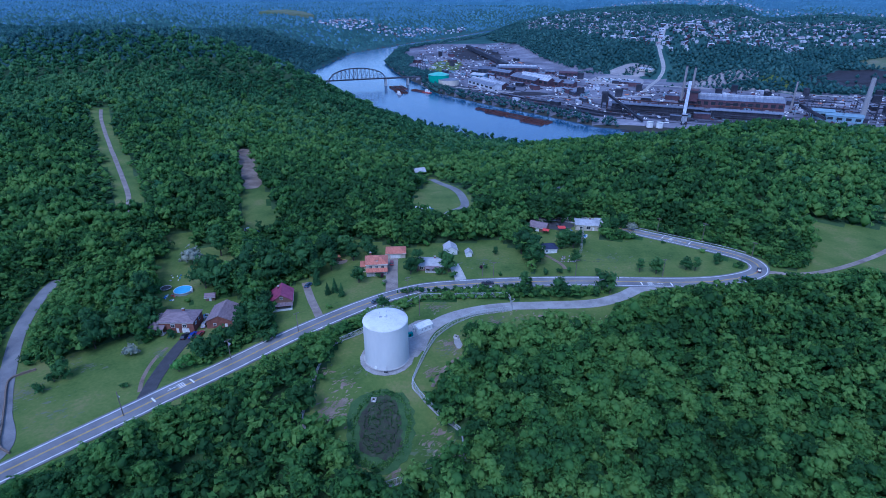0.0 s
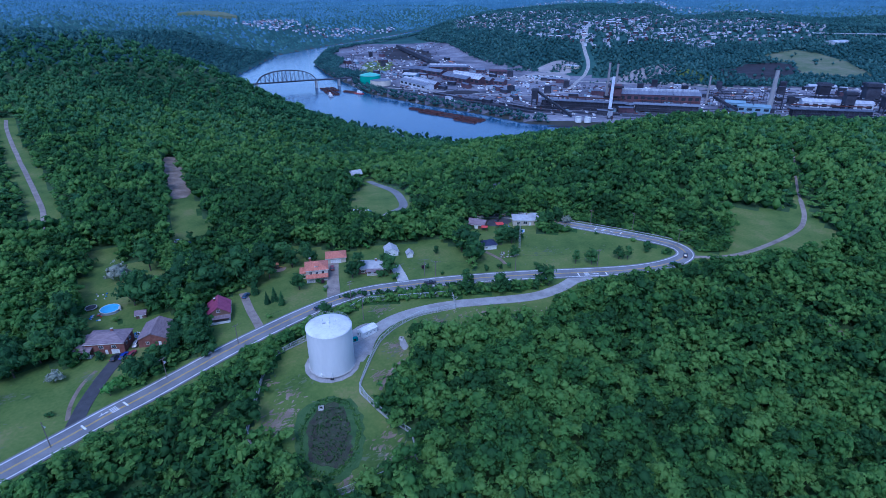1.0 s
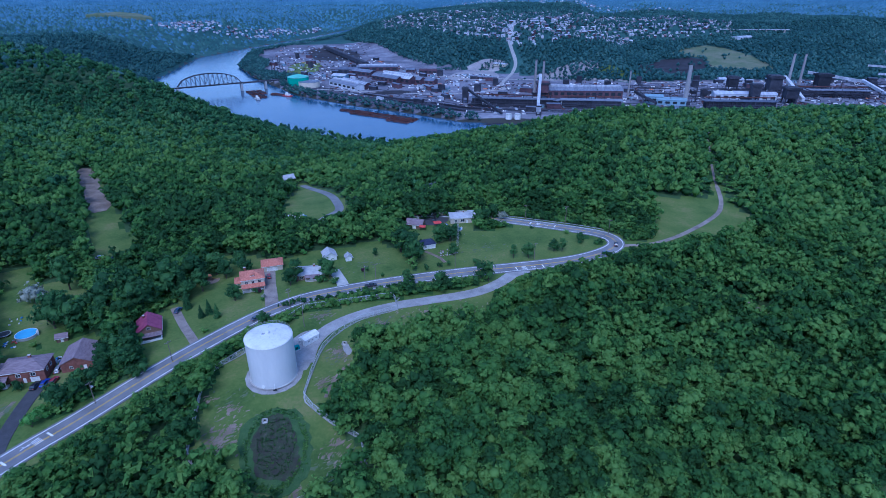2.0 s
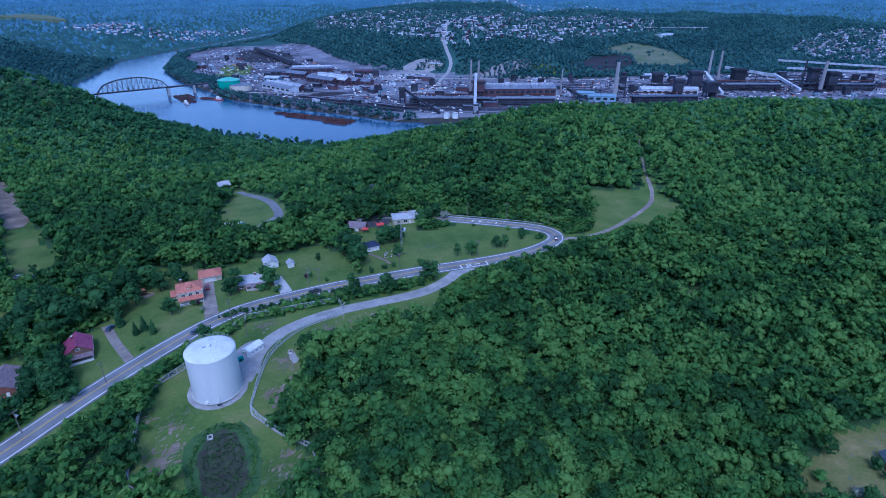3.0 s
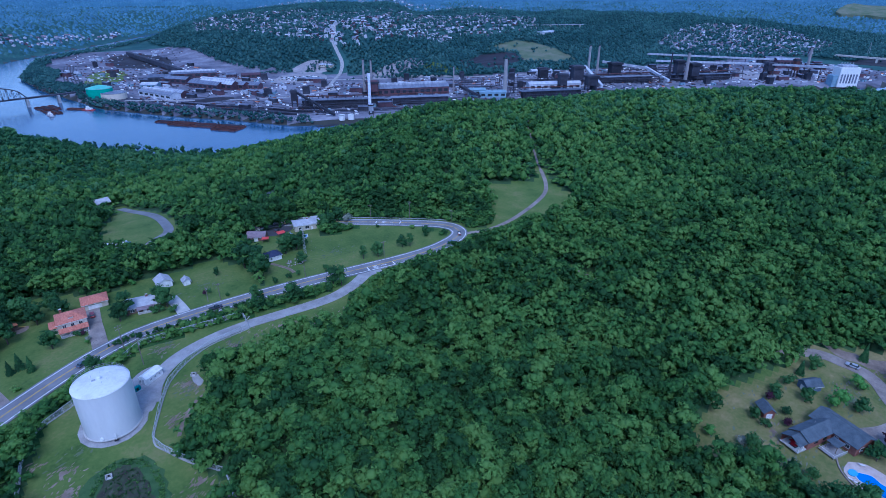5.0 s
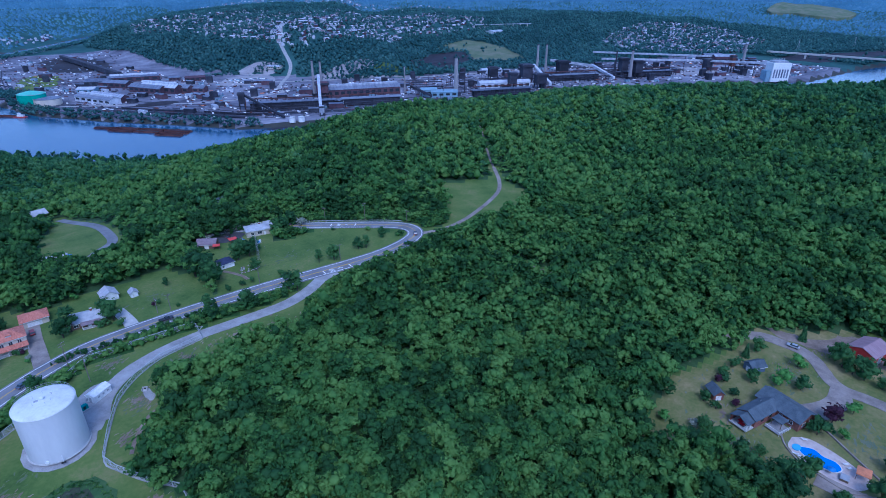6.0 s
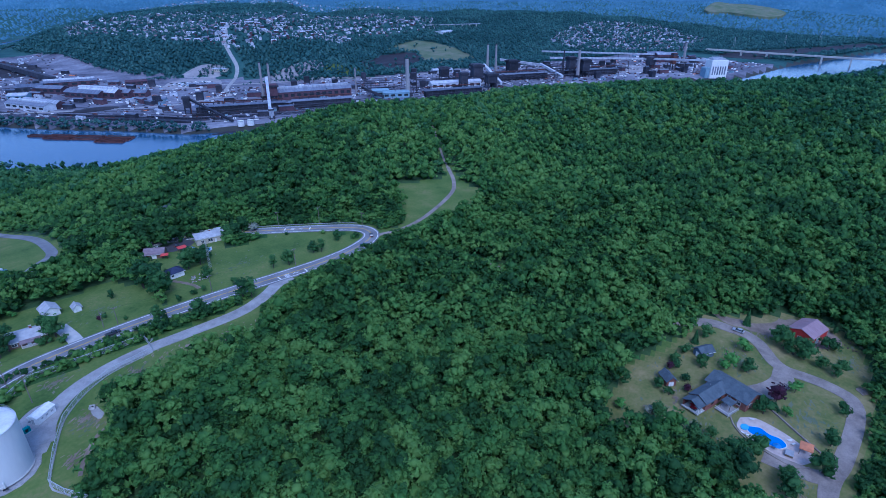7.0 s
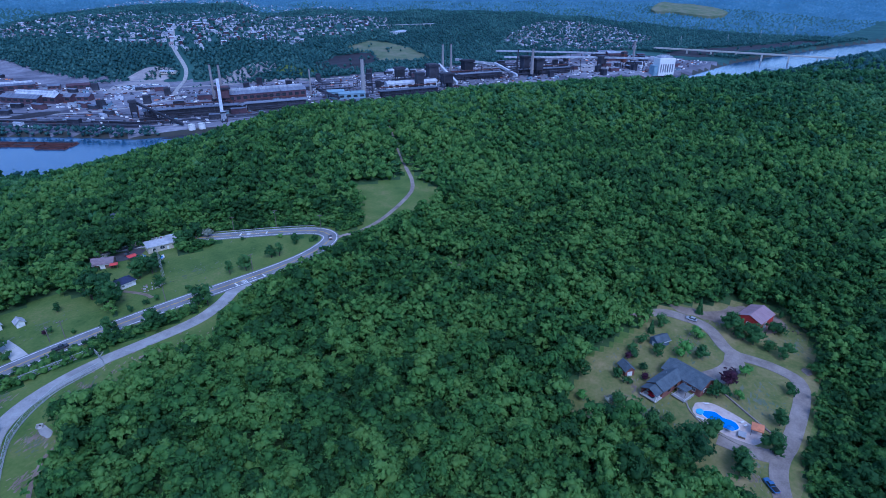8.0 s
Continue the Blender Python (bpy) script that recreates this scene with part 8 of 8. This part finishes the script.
def barge(at, turn, load):
    t = thing("barge", (at[0], at[1], RIVER_Z + 0.1), turn, "rusty open river barge moored at the bank" if not load else "rusty river barge loaded with coal", "barge", "moored barges")
    L, W, H = 53, 10.6, 2.6
    part("hull", boxes((-L / 2, L / 2, -W / 2, W / 2, -1.5, 0.7), bevel=0.3), M_RUST, t)
    part("coaming", boxes((-L / 2 + 2, L / 2 - 2, -W / 2 + 0.6, -W / 2 + 0.9, 0.6, H), (-L / 2 + 2, L / 2 - 2, W / 2 - 0.9, W / 2 - 0.6, 0.6, H), (-L / 2 + 2, -L / 2 + 2.4, -W / 2 + 0.6, W / 2 - 0.6, 0.6, H), (L / 2 - 2.4, L / 2 - 2, -W / 2 + 0.6, W / 2 - 0.6, 0.6, H)), M_RUST, t)
    if load:
        part("cargo", boxes((-L / 2 + 3, L / 2 - 3, -W / 2 + 1, W / 2 - 1, 0.6, 2.2), bevel=0.9), M_COAL, t)
    else:
        part("hold", boxes((-L / 2 + 2.4, L / 2 - 2.4, -W / 2 + 0.9, W / 2 - 0.9, 0.65, 0.75)), M_DARKSTEEL, t)


for x, y, a, c in ((118, 1176, -45, 0), (155, 1138, -45, 0), (192, 1102, -45, 1), (108, 1164, -45, 0), (146, 1128, -45, 1), (184, 1092, -45, 0), (90, 1200, -45, 0), (172, 1082, -45, 0),
                   (-128, 1470, -70, 0), (-116, 1474, -70, 1), (-104, 1478, -70, 0), (-112, 1420, -70, 0), (-100, 1426, -70, 0), (-58, 1430, -40, 0), (1680, 640, -20, 1), (1735, 622, -18, 1), (1700, 655, -20, 1)):
    barge((x, y), a, c)


def towboat(at, turn, rgb):
    t = thing("towboat", (at[0], at[1], RIVER_Z + 0.1), turn, "small river towboat with a white wheelhouse", "boat")
    part("hull", boxes((-13, 13, -4, 4, -1, 1.6), bevel=0.5), paint("hull paint", rgb), t)
    part("deckhouse", boxes((-8, 5, -3, 3, 1.6, 5), bevel=0.15), M_WHITE, t)
    w = part("wheelhouse", boxes((-1, 4, -2.2, 2.2, 5, 8), bevel=0.15), M_WHITE, t)
    part("window", boxes((3.98, 4.05, -2, 2, 6.2, 7.4)), M_PANE, w)


towboat((-108, 1386), 110, (0.35, 0.36, 0.38))
towboat((-40, 1412), 140, (0.40, 0.06, 0.05))


def truss_bridge():
    """A through-truss railway bridge: curved top chord, posts, ties, deck and piers."""
    a, b, c = Vector((-292, 1470)), Vector((-152, 1517)), Vector((-60, 1548))
    z = 20.0
    t = thing("railway_bridge", (a.x, a.y, RIVER_Z), math.degrees(math.atan2(b.y - a.y, b.x - a.x)), "dark steel truss railway bridge over the river", "bridge")
    L, W, n = (b - a).length, 9.0, 14
    def top(k):
        u = k / n
        return z + 1 + (26 * (1 - (2 * u - 1) ** 2) ** 0.55 if 0 < k < n else 0)
    for s in (-W / 2, W / 2):
        for k in range(n):
            x0, x1 = L * k / n, L * (k + 1) / n
            part("top_chord", tubes(((x0, s, top(k)), (x1, s, top(k + 1)), 0.8), sides=5), M_DARKSTEEL, t)
            if k:
                part("hanger", tubes(((x0, s, z), (x0, s, top(k)), 0.45), sides=5), M_DARKSTEEL, t)
                part("diagonal", tubes(((x0, s, top(k)), (x1 if k < n / 2 else x0 - L / n, s, z), 0.35), sides=5), M_DARKSTEEL, t)
    part("deck", boxes((-90, L, -W / 2 - 0.5, W / 2 + 0.5, z - 2.2, z)), M_DARKSTEEL, t)
    part("approach_girder", boxes((L, L + (c - b).length, -W / 2, W / 2, z - 3, z)), M_DARKSTEEL, t)
    for x in (0, L, L + 60):
        part("pier", boxes((x - 2.4, x + 2.4, -6.5, 6.5, -3, z - 2.2), bevel=0.4), M_GREYPAINT, t)


truss_bridge()


def road_bridge():
    a, b = Vector((2168, 910)), Vector((2285, 345))
    z = 24.0
    t = thing("road_bridge", (a.x, a.y, RIVER_Z), math.degrees(math.atan2(b.y - a.y, b.x - a.x)), "long pale concrete road bridge over the river", "bridge")
    L = (b - a).length
    part("deck", boxes((-120, L + 60, -7, 7, z - 3.5, z)), M_CONCRETE, t)
    part("parapet", boxes((-120, L + 60, -7.4, -7.0, z - 1, z + 1.2), (-120, L + 60, 7.0, 7.4, z - 1, z + 1.2)), M_CONCRETE, t)
    for k in range(8):
        part("pier", boxes((L * k / 7 - 2.5, L * k / 7 + 2.5, -6, 6, -4, z - 3.5), bevel=0.4), M_CONCRETE, t)


road_bridge()


def viaduct():
    """A long pale girder bridge over the side valley."""
    a, b = Vector((1540, 1950)), Vector((1790, 1866))
    top = max(gz(a.x, a.y), gz(b.x, b.y)) + 8
    t = thing("viaduct", (a.x, a.y, top), math.degrees(math.atan2(b.y - a.y, b.x - a.x)), "long pale steel viaduct over the wooded side valley", "bridge")
    L = (b - a).length
    part("deck", boxes((0, L, -5, 5, -2, 0)), M_PALEROOF, t)
    for k in range(8):
        x = L * (k + 0.5) / 8
        q = a.lerp(b, (k + 0.5) / 8)
        part("pier", boxes((x - 1.5, x + 1.5, -4, 4, gz(q.x, q.y) - top - 2, -2)), M_CONCRETE, t)


viaduct()
strip("road_hill", HILL_ROAD, 5, -5, 0.6, M_GRAVEL, 1.2, 2, label="pale straight road climbing to the town", category="road")
strip("road_works", spline([(30, 1440), (160, 1370), (330, 1300), (480, 1330)], 15), 5, -5, 0.4, M_GRAVEL, 1.0, 2, label="pale works road across the yard", category="road")
strip("road_valley", spline([(250, 1620), (400, 1560), (560, 1470), (740, 1400), (900, 1330), (1100, 1290), (1350, 1230)], 20), 6, -6, 0.5, M_GRAVEL, 1.0, 2, label="pale valley road behind the works", category="road")
patch("pavement_car_park", [(371, 1511), (447, 1635), (542, 1606), (520, 1500), (466, 1480)], 0.4, M_LOT, 12, "pale concrete car park behind the works", "car park")
patch("pavement_car_park", [(625, 1480), (651, 1500), (800, 1505), (790, 1450), (651, 1440)], 0.4, M_LOT, 12, "pale open lot behind the works", "car park")
patch("ground_pale_yard", [(1439, 984), (1495, 1100), (1660, 1010), (1640, 900), (1560, 900)], 0.5, M_LOT, 15, "pale bare stock yard of the works", "yard", ragged=4)
patch("ground_cinder", [(40, 2050), (30, 2300), (110, 2420), (180, 2300), (210, 2080), (120, 1980)], 0.4, M_COAL, 25, "dark cinder ground of the northern yard", "yard", ragged=8)
patch("ground_yard_grass", [(-40, 1700), (-30, 1900), (20, 1990), (60, 1900), (30, 1740)], 0.4, M_GRASS, 20, "rough grass between the sidings", "grass", ragged=8)
patch("ground_coal_field", COAL_FIELD, 0.6, M_COAL, 20, "broad black coal store behind the works", "coal heap", ragged=8)
patch("ground_coal_bank", COAL_BANK, 0.6, M_COAL, 25, "black coal store along the far bank", "coal heap", ragged=8)
patch("pavement_car_park", SLOPE_LOT, 0.8, M_LOT, 12, "pale car park on the slope", "car park")
patch("ground_far_meadow", FAR_MEADOW, 0.5, M_DRY, 25, "pale green meadow beyond the works", "meadow", ragged=6)
patch("ground_mound", [(780, 1440), (830, 1475), (900, 1440), (895, 1390), (820, 1390)], 0.5, M_GRASS, 15, "grassy mound behind the works", "mound", ragged=3)
patch("ground_hill_field", [(3485, 1592), (3500, 1742), (3917, 1738), (3844, 1424), (3540, 1355)], 14.0, M_DRY, 60, "pale open field on a far hill", "field", ragged=10)
patch("ground_hill_field", [(-909, 2995), (-900, 3200), (-860, 3330), (-720, 3180), (-652, 3029), (-780, 3010)], 14.0, M_DRY, 60, "pale open field on a far hill", "field", ragged=10)


def rail_tracks():
    """Sidings along the river yard."""
    for off in (0, 8, 16, 24, 32):
        line = spline([(-95 + off, 2150), (-92 + off, 1900), (-75 + off, 1700), (-20 + off, 1540 - off * 0.2), (90 + off, 1345 - off * 0.2), (230 + off, 1200), (330 + off, 1120 + off * 0.3), (520, 1045 + off), (760, 1010 + off)], 14)
        strip("trim_railway", line, 1.6, -1.6, 0.35, M_DARKSTEEL, 0.6, 1, label="dark railway siding on cinder ballast", category="railway")


rail_tracks()


def rail_fan():
    """More sidings between the bank and the ovens, and the wagons that stand on them."""
    bank = spline([(-20, 1407), (107, 1247), (204, 1149), (284, 1060), (400, 1010), (560, 960), (850, 920)], 14)
    rng = random.Random(4)
    body = thing("rail_wagon", (0, 0, -300), 0, "dark open railway wagon standing on a siding", "wagon", "wagons of the works")
    part("body", boxes((-7, 7, -1.5, 1.5, 1.1, 3.6), bevel=0.15), M_DARKSTEEL, body)
    part("underframe", boxes((-6.6, 6.6, -1.1, 1.1, 0.4, 1.1)), M_DARKSTEEL, body)
    first = True
    for k, off in enumerate((52, 60, 70, 78, 90, 98, 112, 124, 140, 150)):
        line = [tuple(p) for p in sides_of(bank, off + 12 * math.sin(k))]
        strip("trim_railway", line, 1.7, -1.7, 0.3, M_DARKSTEEL, 0.5, 1, label="dark railway siding on cinder ballast", category="railway")
        if k % 2 == 0:
            start = rng.randrange(4, len(line) - 30)
            for (ax, ay), (bx, by) in zip(line[start:start + 12], line[start + 1:start + 13]):
                m = pose((ax + bx) / 2, (ay + by) / 2, gz((ax + bx) / 2, (ay + by) / 2) + 0.3, 0, 0, math.degrees(math.atan2(by - ay, bx - ax)))
                if first:
                    body.matrix_basis, first = m, False
                else:
                    copy_thing(body, m)


rail_fan()


def works_hut(w, d, h, wall, roof, label):
    t = thing("works_hut", (0, 0, -300), 0, label, "industrial hut", "huts of the works")
    part("wall", boxes((-w / 2, w / 2, -d / 2, d / 2, -0.5, h)), wall, t)
    part("roof", gable_roof(-w / 2, w / 2, -d / 2, d / 2, h, d * 0.14, 0.4, 0.3), roof, t)
    part("door", boxes((-1.5, 1.5, -d / 2 - 0.1, -d / 2, 0, min(3.2, h * 0.8))), M_DARKSTEEL, t)
    return t


def yard_stuff():
    """The works yard: huts one by one, and the countless wagons, vehicles and skips between them."""
    rng = np.random.default_rng(12)
    x, y = rng.uniform(-90, 2000, 15500), rng.uniform(700, 2480, 15500)
    over = -line_distance(x, y, BANK_FAR)
    ok = (over > 45) & (over < 440) & (line_distance(x, y, HILL_FOOT) > 5) & ((y < 2000) | (rng.uniform(0, 1, len(x)) < 0.45)) & (np.hypot((x - 205) / 60, (y - 1352) / 40) > 1) & (np.hypot((x - 0) / 60, (y - 1500) / 50) > 1)
    x, y = x[ok], y[ok]
    z = ground_z(x, y)
    def heading(px):
        return -22 + rng.normal(0, 6) + (90 if rng.uniform() < 0.15 else 0) if px > 330 else -57 + rng.normal(0, 12)
    huts = [works_hut(22, 10, 8, M_DARKSTEEL, M_GREYROOF, "sooty steel hut with a grey roof"), works_hut(30, 12, 10, M_WORKSBRICK, M_GREYROOF, "dark brick hut with a grey roof"), works_hut(16, 9, 6, M_PALEROOF, M_PALEROOF, "pale metal hut of the works"),
            works_hut(14, 12, 16, M_DARKSTEEL, M_DARKSTEEL, "tall sooty steel block of the works"), works_hut(12, 8, 5, M_BLUEROOF, M_GREYROOF, "small blue-grey hut of the works")]
    used = set()
    for k in range(170):
        q = int(rng.choice(5, p=[0.36, 0.12, 0.14, 0.28, 0.1])) if x[k] > 330 else int(rng.choice(5, p=[0.25, 0.2, 0.33, 0.04, 0.18]))
        m = pose(x[k], y[k], z[k], 0, 0, heading(x[k]))
        if q in used:
            copy_thing(huts[q], m)
        else:
            huts[q].matrix_basis = m
            used.add(q)
    mats = [M_WHITE, M_RUST, M_DARKSTEEL, M_GREYROOF, M_PALEROOF, M_BLUEROOF, M_WORKSBRICK, M_ORANGE]
    share = [0.16, 0.17, 0.30, 0.14, 0.12, 0.03, 0.06, 0.02]
    vs, fs, ix, n = [], [], [], 0
    box = np.array([(-1, -1, 0), (1, -1, 0), (1, 1, 0), (-1, 1, 0), (-0.9, -0.85, 1), (0.9, -0.85, 1), (0.9, 0.85, 1), (-0.9, 0.85, 1)], float)
    bf = np.array([(0, 1, 5, 4), (1, 2, 6, 5), (2, 3, 7, 6), (3, 0, 4, 7), (4, 5, 6, 7)])
    for k in range(170, min(len(x), 3600)):
        L, W, H = rng.uniform(1.5, 5.0), rng.uniform(0.9, 1.5), rng.uniform(1.3, 3.2)
        a = math.radians(heading(x[k]))
        c, s = math.cos(a), math.sin(a)
        b = box * np.array([L, W, H])
        vs.append(np.stack([b[:, 0] * c - b[:, 1] * s + x[k], b[:, 0] * s + b[:, 1] * c + y[k], b[:, 2] + z[k] - 0.3], 1))
        fs.append(bf + n)
        ix += [int(rng.choice(8, p=share))] * 5
        n += 8
    # rows of cars on the car parks
    for r in range(7):
        for k in range(18):
            u, w = 425 + k * 5.2 + rng.normal(0, 0.4), 1530 + r * 11 - k * 1.6
            if rng.uniform() < 0.3:
                continue
            b = box * np.array([2.3, 0.95, 1.5])
            vs.append(b + np.array([u, w, gz(u, w) + 0.4]))
            fs.append(bf + n)
            ix += [int(rng.choice([0, 2, 4, 5]))] * 5
            n += 8
    ob = new("works_vehicles", big_mesh("works_vehicles", np.concatenate(vs), np.concatenate(fs), mats, ix))
    tagged(ob, "wagons, lorries, cars and skips crowding the works yard", "vehicles", kind="stuff")
    bm = bmesh.new()
    for k in range(150):
        px = rng.uniform(560, 1500)
        py = 1190 - (px - 560) * 0.19 + rng.uniform(-70, 70)
        zz = gz(px, py)
        h = rng.uniform(6, 20)
        L = rng.uniform(12, 50)
        a = math.radians(-22 + (90 if rng.uniform() < 0.3 else 0))
        d = Vector((math.cos(a) * L, math.sin(a) * L, 0))
        p = Vector((px, py, zz + h))
        tube(bm, p - d, p + d, rng.uniform(0.4, 1.1), sides=5)
        for q in (p - d, p, p + d):
            tube(bm, (q.x, q.y, zz - 1), q, 0.5, sides=4)
    ob = part("pipe_racks", bm, M_DARKSTEEL, None)
    tagged(ob, "sooty pipe racks and gantries of the works", "pipes", kind="stuff")


yard_stuff()


# ---- the towns ----
def town_house(w, d, h, rise, wall, roof):
    t = thing("town_house", (0, 0, -300), 0, "small pitched-roof house in the far town", "house", "houses of the far town")
    part("wall", gable_walls(-w / 2, w / 2, -d / 2, d / 2, h, rise), wall, t)
    part("roof", gable_roof(-w / 2, w / 2, -d / 2, d / 2, h, rise, 0.4, 0.3), roof, t)
    part("window", boxes((-w * 0.3, -w * 0.1, -d / 2 - 0.1, -d / 2, h * 0.5, h * 0.8)), M_PANE, t)
    part("window", boxes((w * 0.1, w * 0.3, -d / 2 - 0.1, -d / 2, h * 0.5, h * 0.8)), M_PANE, t)
    return t


def build_towns():
    """The nearer houses one by one; the rest of the towns as one mass of small houses."""
    rng = np.random.default_rng(31)
    kinds = [("white", town_house(11, 9, 7, 3.5, M_TOWNWHITE, M_GREYROOF)), ("white", town_house(13, 9, 6, 3.2, M_TOWNWHITE, M_PALEROOF)), ("brick", town_house(12, 10, 7, 3.5, M_WORKSBRICK, M_GREYROOF)),
             ("white", town_house(12, 9, 6.5, 3.4, M_TOWNWHITE, M_ROOF_BROWN)), ("brick", town_house(16, 12, 9, 2.5, M_WORKSBRICK, M_PALEROOF)), ("white", town_house(22, 12, 7, 1.5, M_TOWNWHITE, M_PALEROOF))]
    for word, k in kinds:
        k["label"] = word + " pitched-roof house in the far town"
    TOWN_D = [(520, 2900), (480, 3500), (825, 3900), (1500, 3900), (2200, 3000), (1772, 2700), (800, 2880)]
    sites = []
    for outline, count in ((TOWN_A, 1700), (TOWN_D, 420), (TOWN_B, 760), (TOWN_C, 210)):
        p = np.array(outline, float)
        x, y = rng.uniform(p[:, 0].min(), p[:, 0].max(), count * 4), rng.uniform(p[:, 1].min(), p[:, 1].max(), count * 4)
        ok = inside(x, y, outline)
        x, y = x[ok][:count], y[ok][:count]
        y = np.round(y / 30) * 30 + 12 * np.sin(x / 160) + rng.normal(0, 2.5, len(x))
        sites += list(zip(x, y))
    sites.sort(key=lambda q: math.hypot(q[0] - 500, q[1] - 900))
    used, vs, fs, ix, n = set(), [], [], [], 0
    roof = [(-1, -1, 0), (1, -1, 0), (1, 1, 0), (-1, 1, 0), (-1, -1, 0.6), (1, -1, 0.6), (1, 1, 0.6), (-1, 1, 0.6), (-1, 0, 1), (1, 0, 1)]
    form = np.array(roof, float)
    quads = [(0, 1, 5, 4), (2, 3, 7, 6), (1, 2, 6, 5), (3, 0, 4, 7), (4, 5, 9, 8), (6, 7, 8, 9), (5, 6, 9, 9), (7, 4, 8, 8)]
    for k, (x, y) in enumerate(sites):
        turn = float(rng.choice([-18, 72])) + rng.normal(0, 4)
        if k < 280:
            q = int(rng.integers(0, len(kinds)))
            m = pose(x, y, gz(x, y) + 0.2, 0, 0, turn)
            if q in used:
                copy_thing(kinds[q][1], m)
            else:
                kinds[q][1].matrix_basis = m
                used.add(q)
            continue
        a = math.radians(turn)
        c, s = math.cos(a), math.sin(a)
        b = form * np.array([rng.uniform(4, 7.5), rng.uniform(3.5, 5.5), rng.uniform(7, 10)])
        vs += [tuple(v) for v in np.stack([b[:, 0] * c - b[:, 1] * s + x, b[:, 0] * s + b[:, 1] * c + y, b[:, 2] + gz(x, y) - 0.2], 1)]
        fs += [tuple(i + n for i in dict.fromkeys(f)) for f in quads]
        w, r = int(rng.choice(3, p=[0.6, 0.2, 0.2])), int(rng.choice([3, 4, 5]))
        ix += [w, w, w, w, r, r, w, w]
        n += 10
    ob = new("town_houses", mesh_from("town_houses", vs, fs, [M_TOWNWHITE, M_WORKSBRICK, M_GREYROOF, M_GREYROOF, M_PALEROOF, M_ROOF_BROWN], ix))
    tagged(ob, "hundreds of small white and brick houses of the far town", "houses", kind="stuff")


build_towns()


def water_tower(at, h):
    t = thing("water_tower", (at[0], at[1], gz(*at)), 0, "white water tower on the far ridge", "water tower")
    part("bowl", lathe([(2, h - 11), (8, h - 7), (9, h - 3), (6, h), (1, h + 1.2)], 20), M_WHITE, t)
    for k in range(5):
        a = k * 2 * math.pi / 5
        part("leg", tubes(((7 * math.cos(a), 7 * math.sin(a), -1), (6.5 * math.cos(a), 6.5 * math.sin(a), h - 7), 0.5), sides=6), M_WHITE, t)


water_tower((1735, 4370), 52)


def pylon(at, h):
    t = thing("power_pylon", (at[0], at[1], gz(*at)), 20, "grey lattice power pylon near the far river", "pylon", "power pylons")
    for sx in (-1, 1):
        for sy in (-1, 1):
            part("leg", tubes(((sx * 4, sy * 4, -1), (sx * 0.6, sy * 0.6, h), 0.35), sides=5), M_STEEL, t)
    for k, w in ((0.7, 9), (0.82, 7), (0.94, 5)):
        part("arm", boxes((-w, w, -0.4, 0.4, h * k, h * k + 0.8)), M_STEEL, t)


for x, y in ((2350, 1020), (2600, 930), (2900, 900), (3250, 860)):
    pylon((x, y), 46)
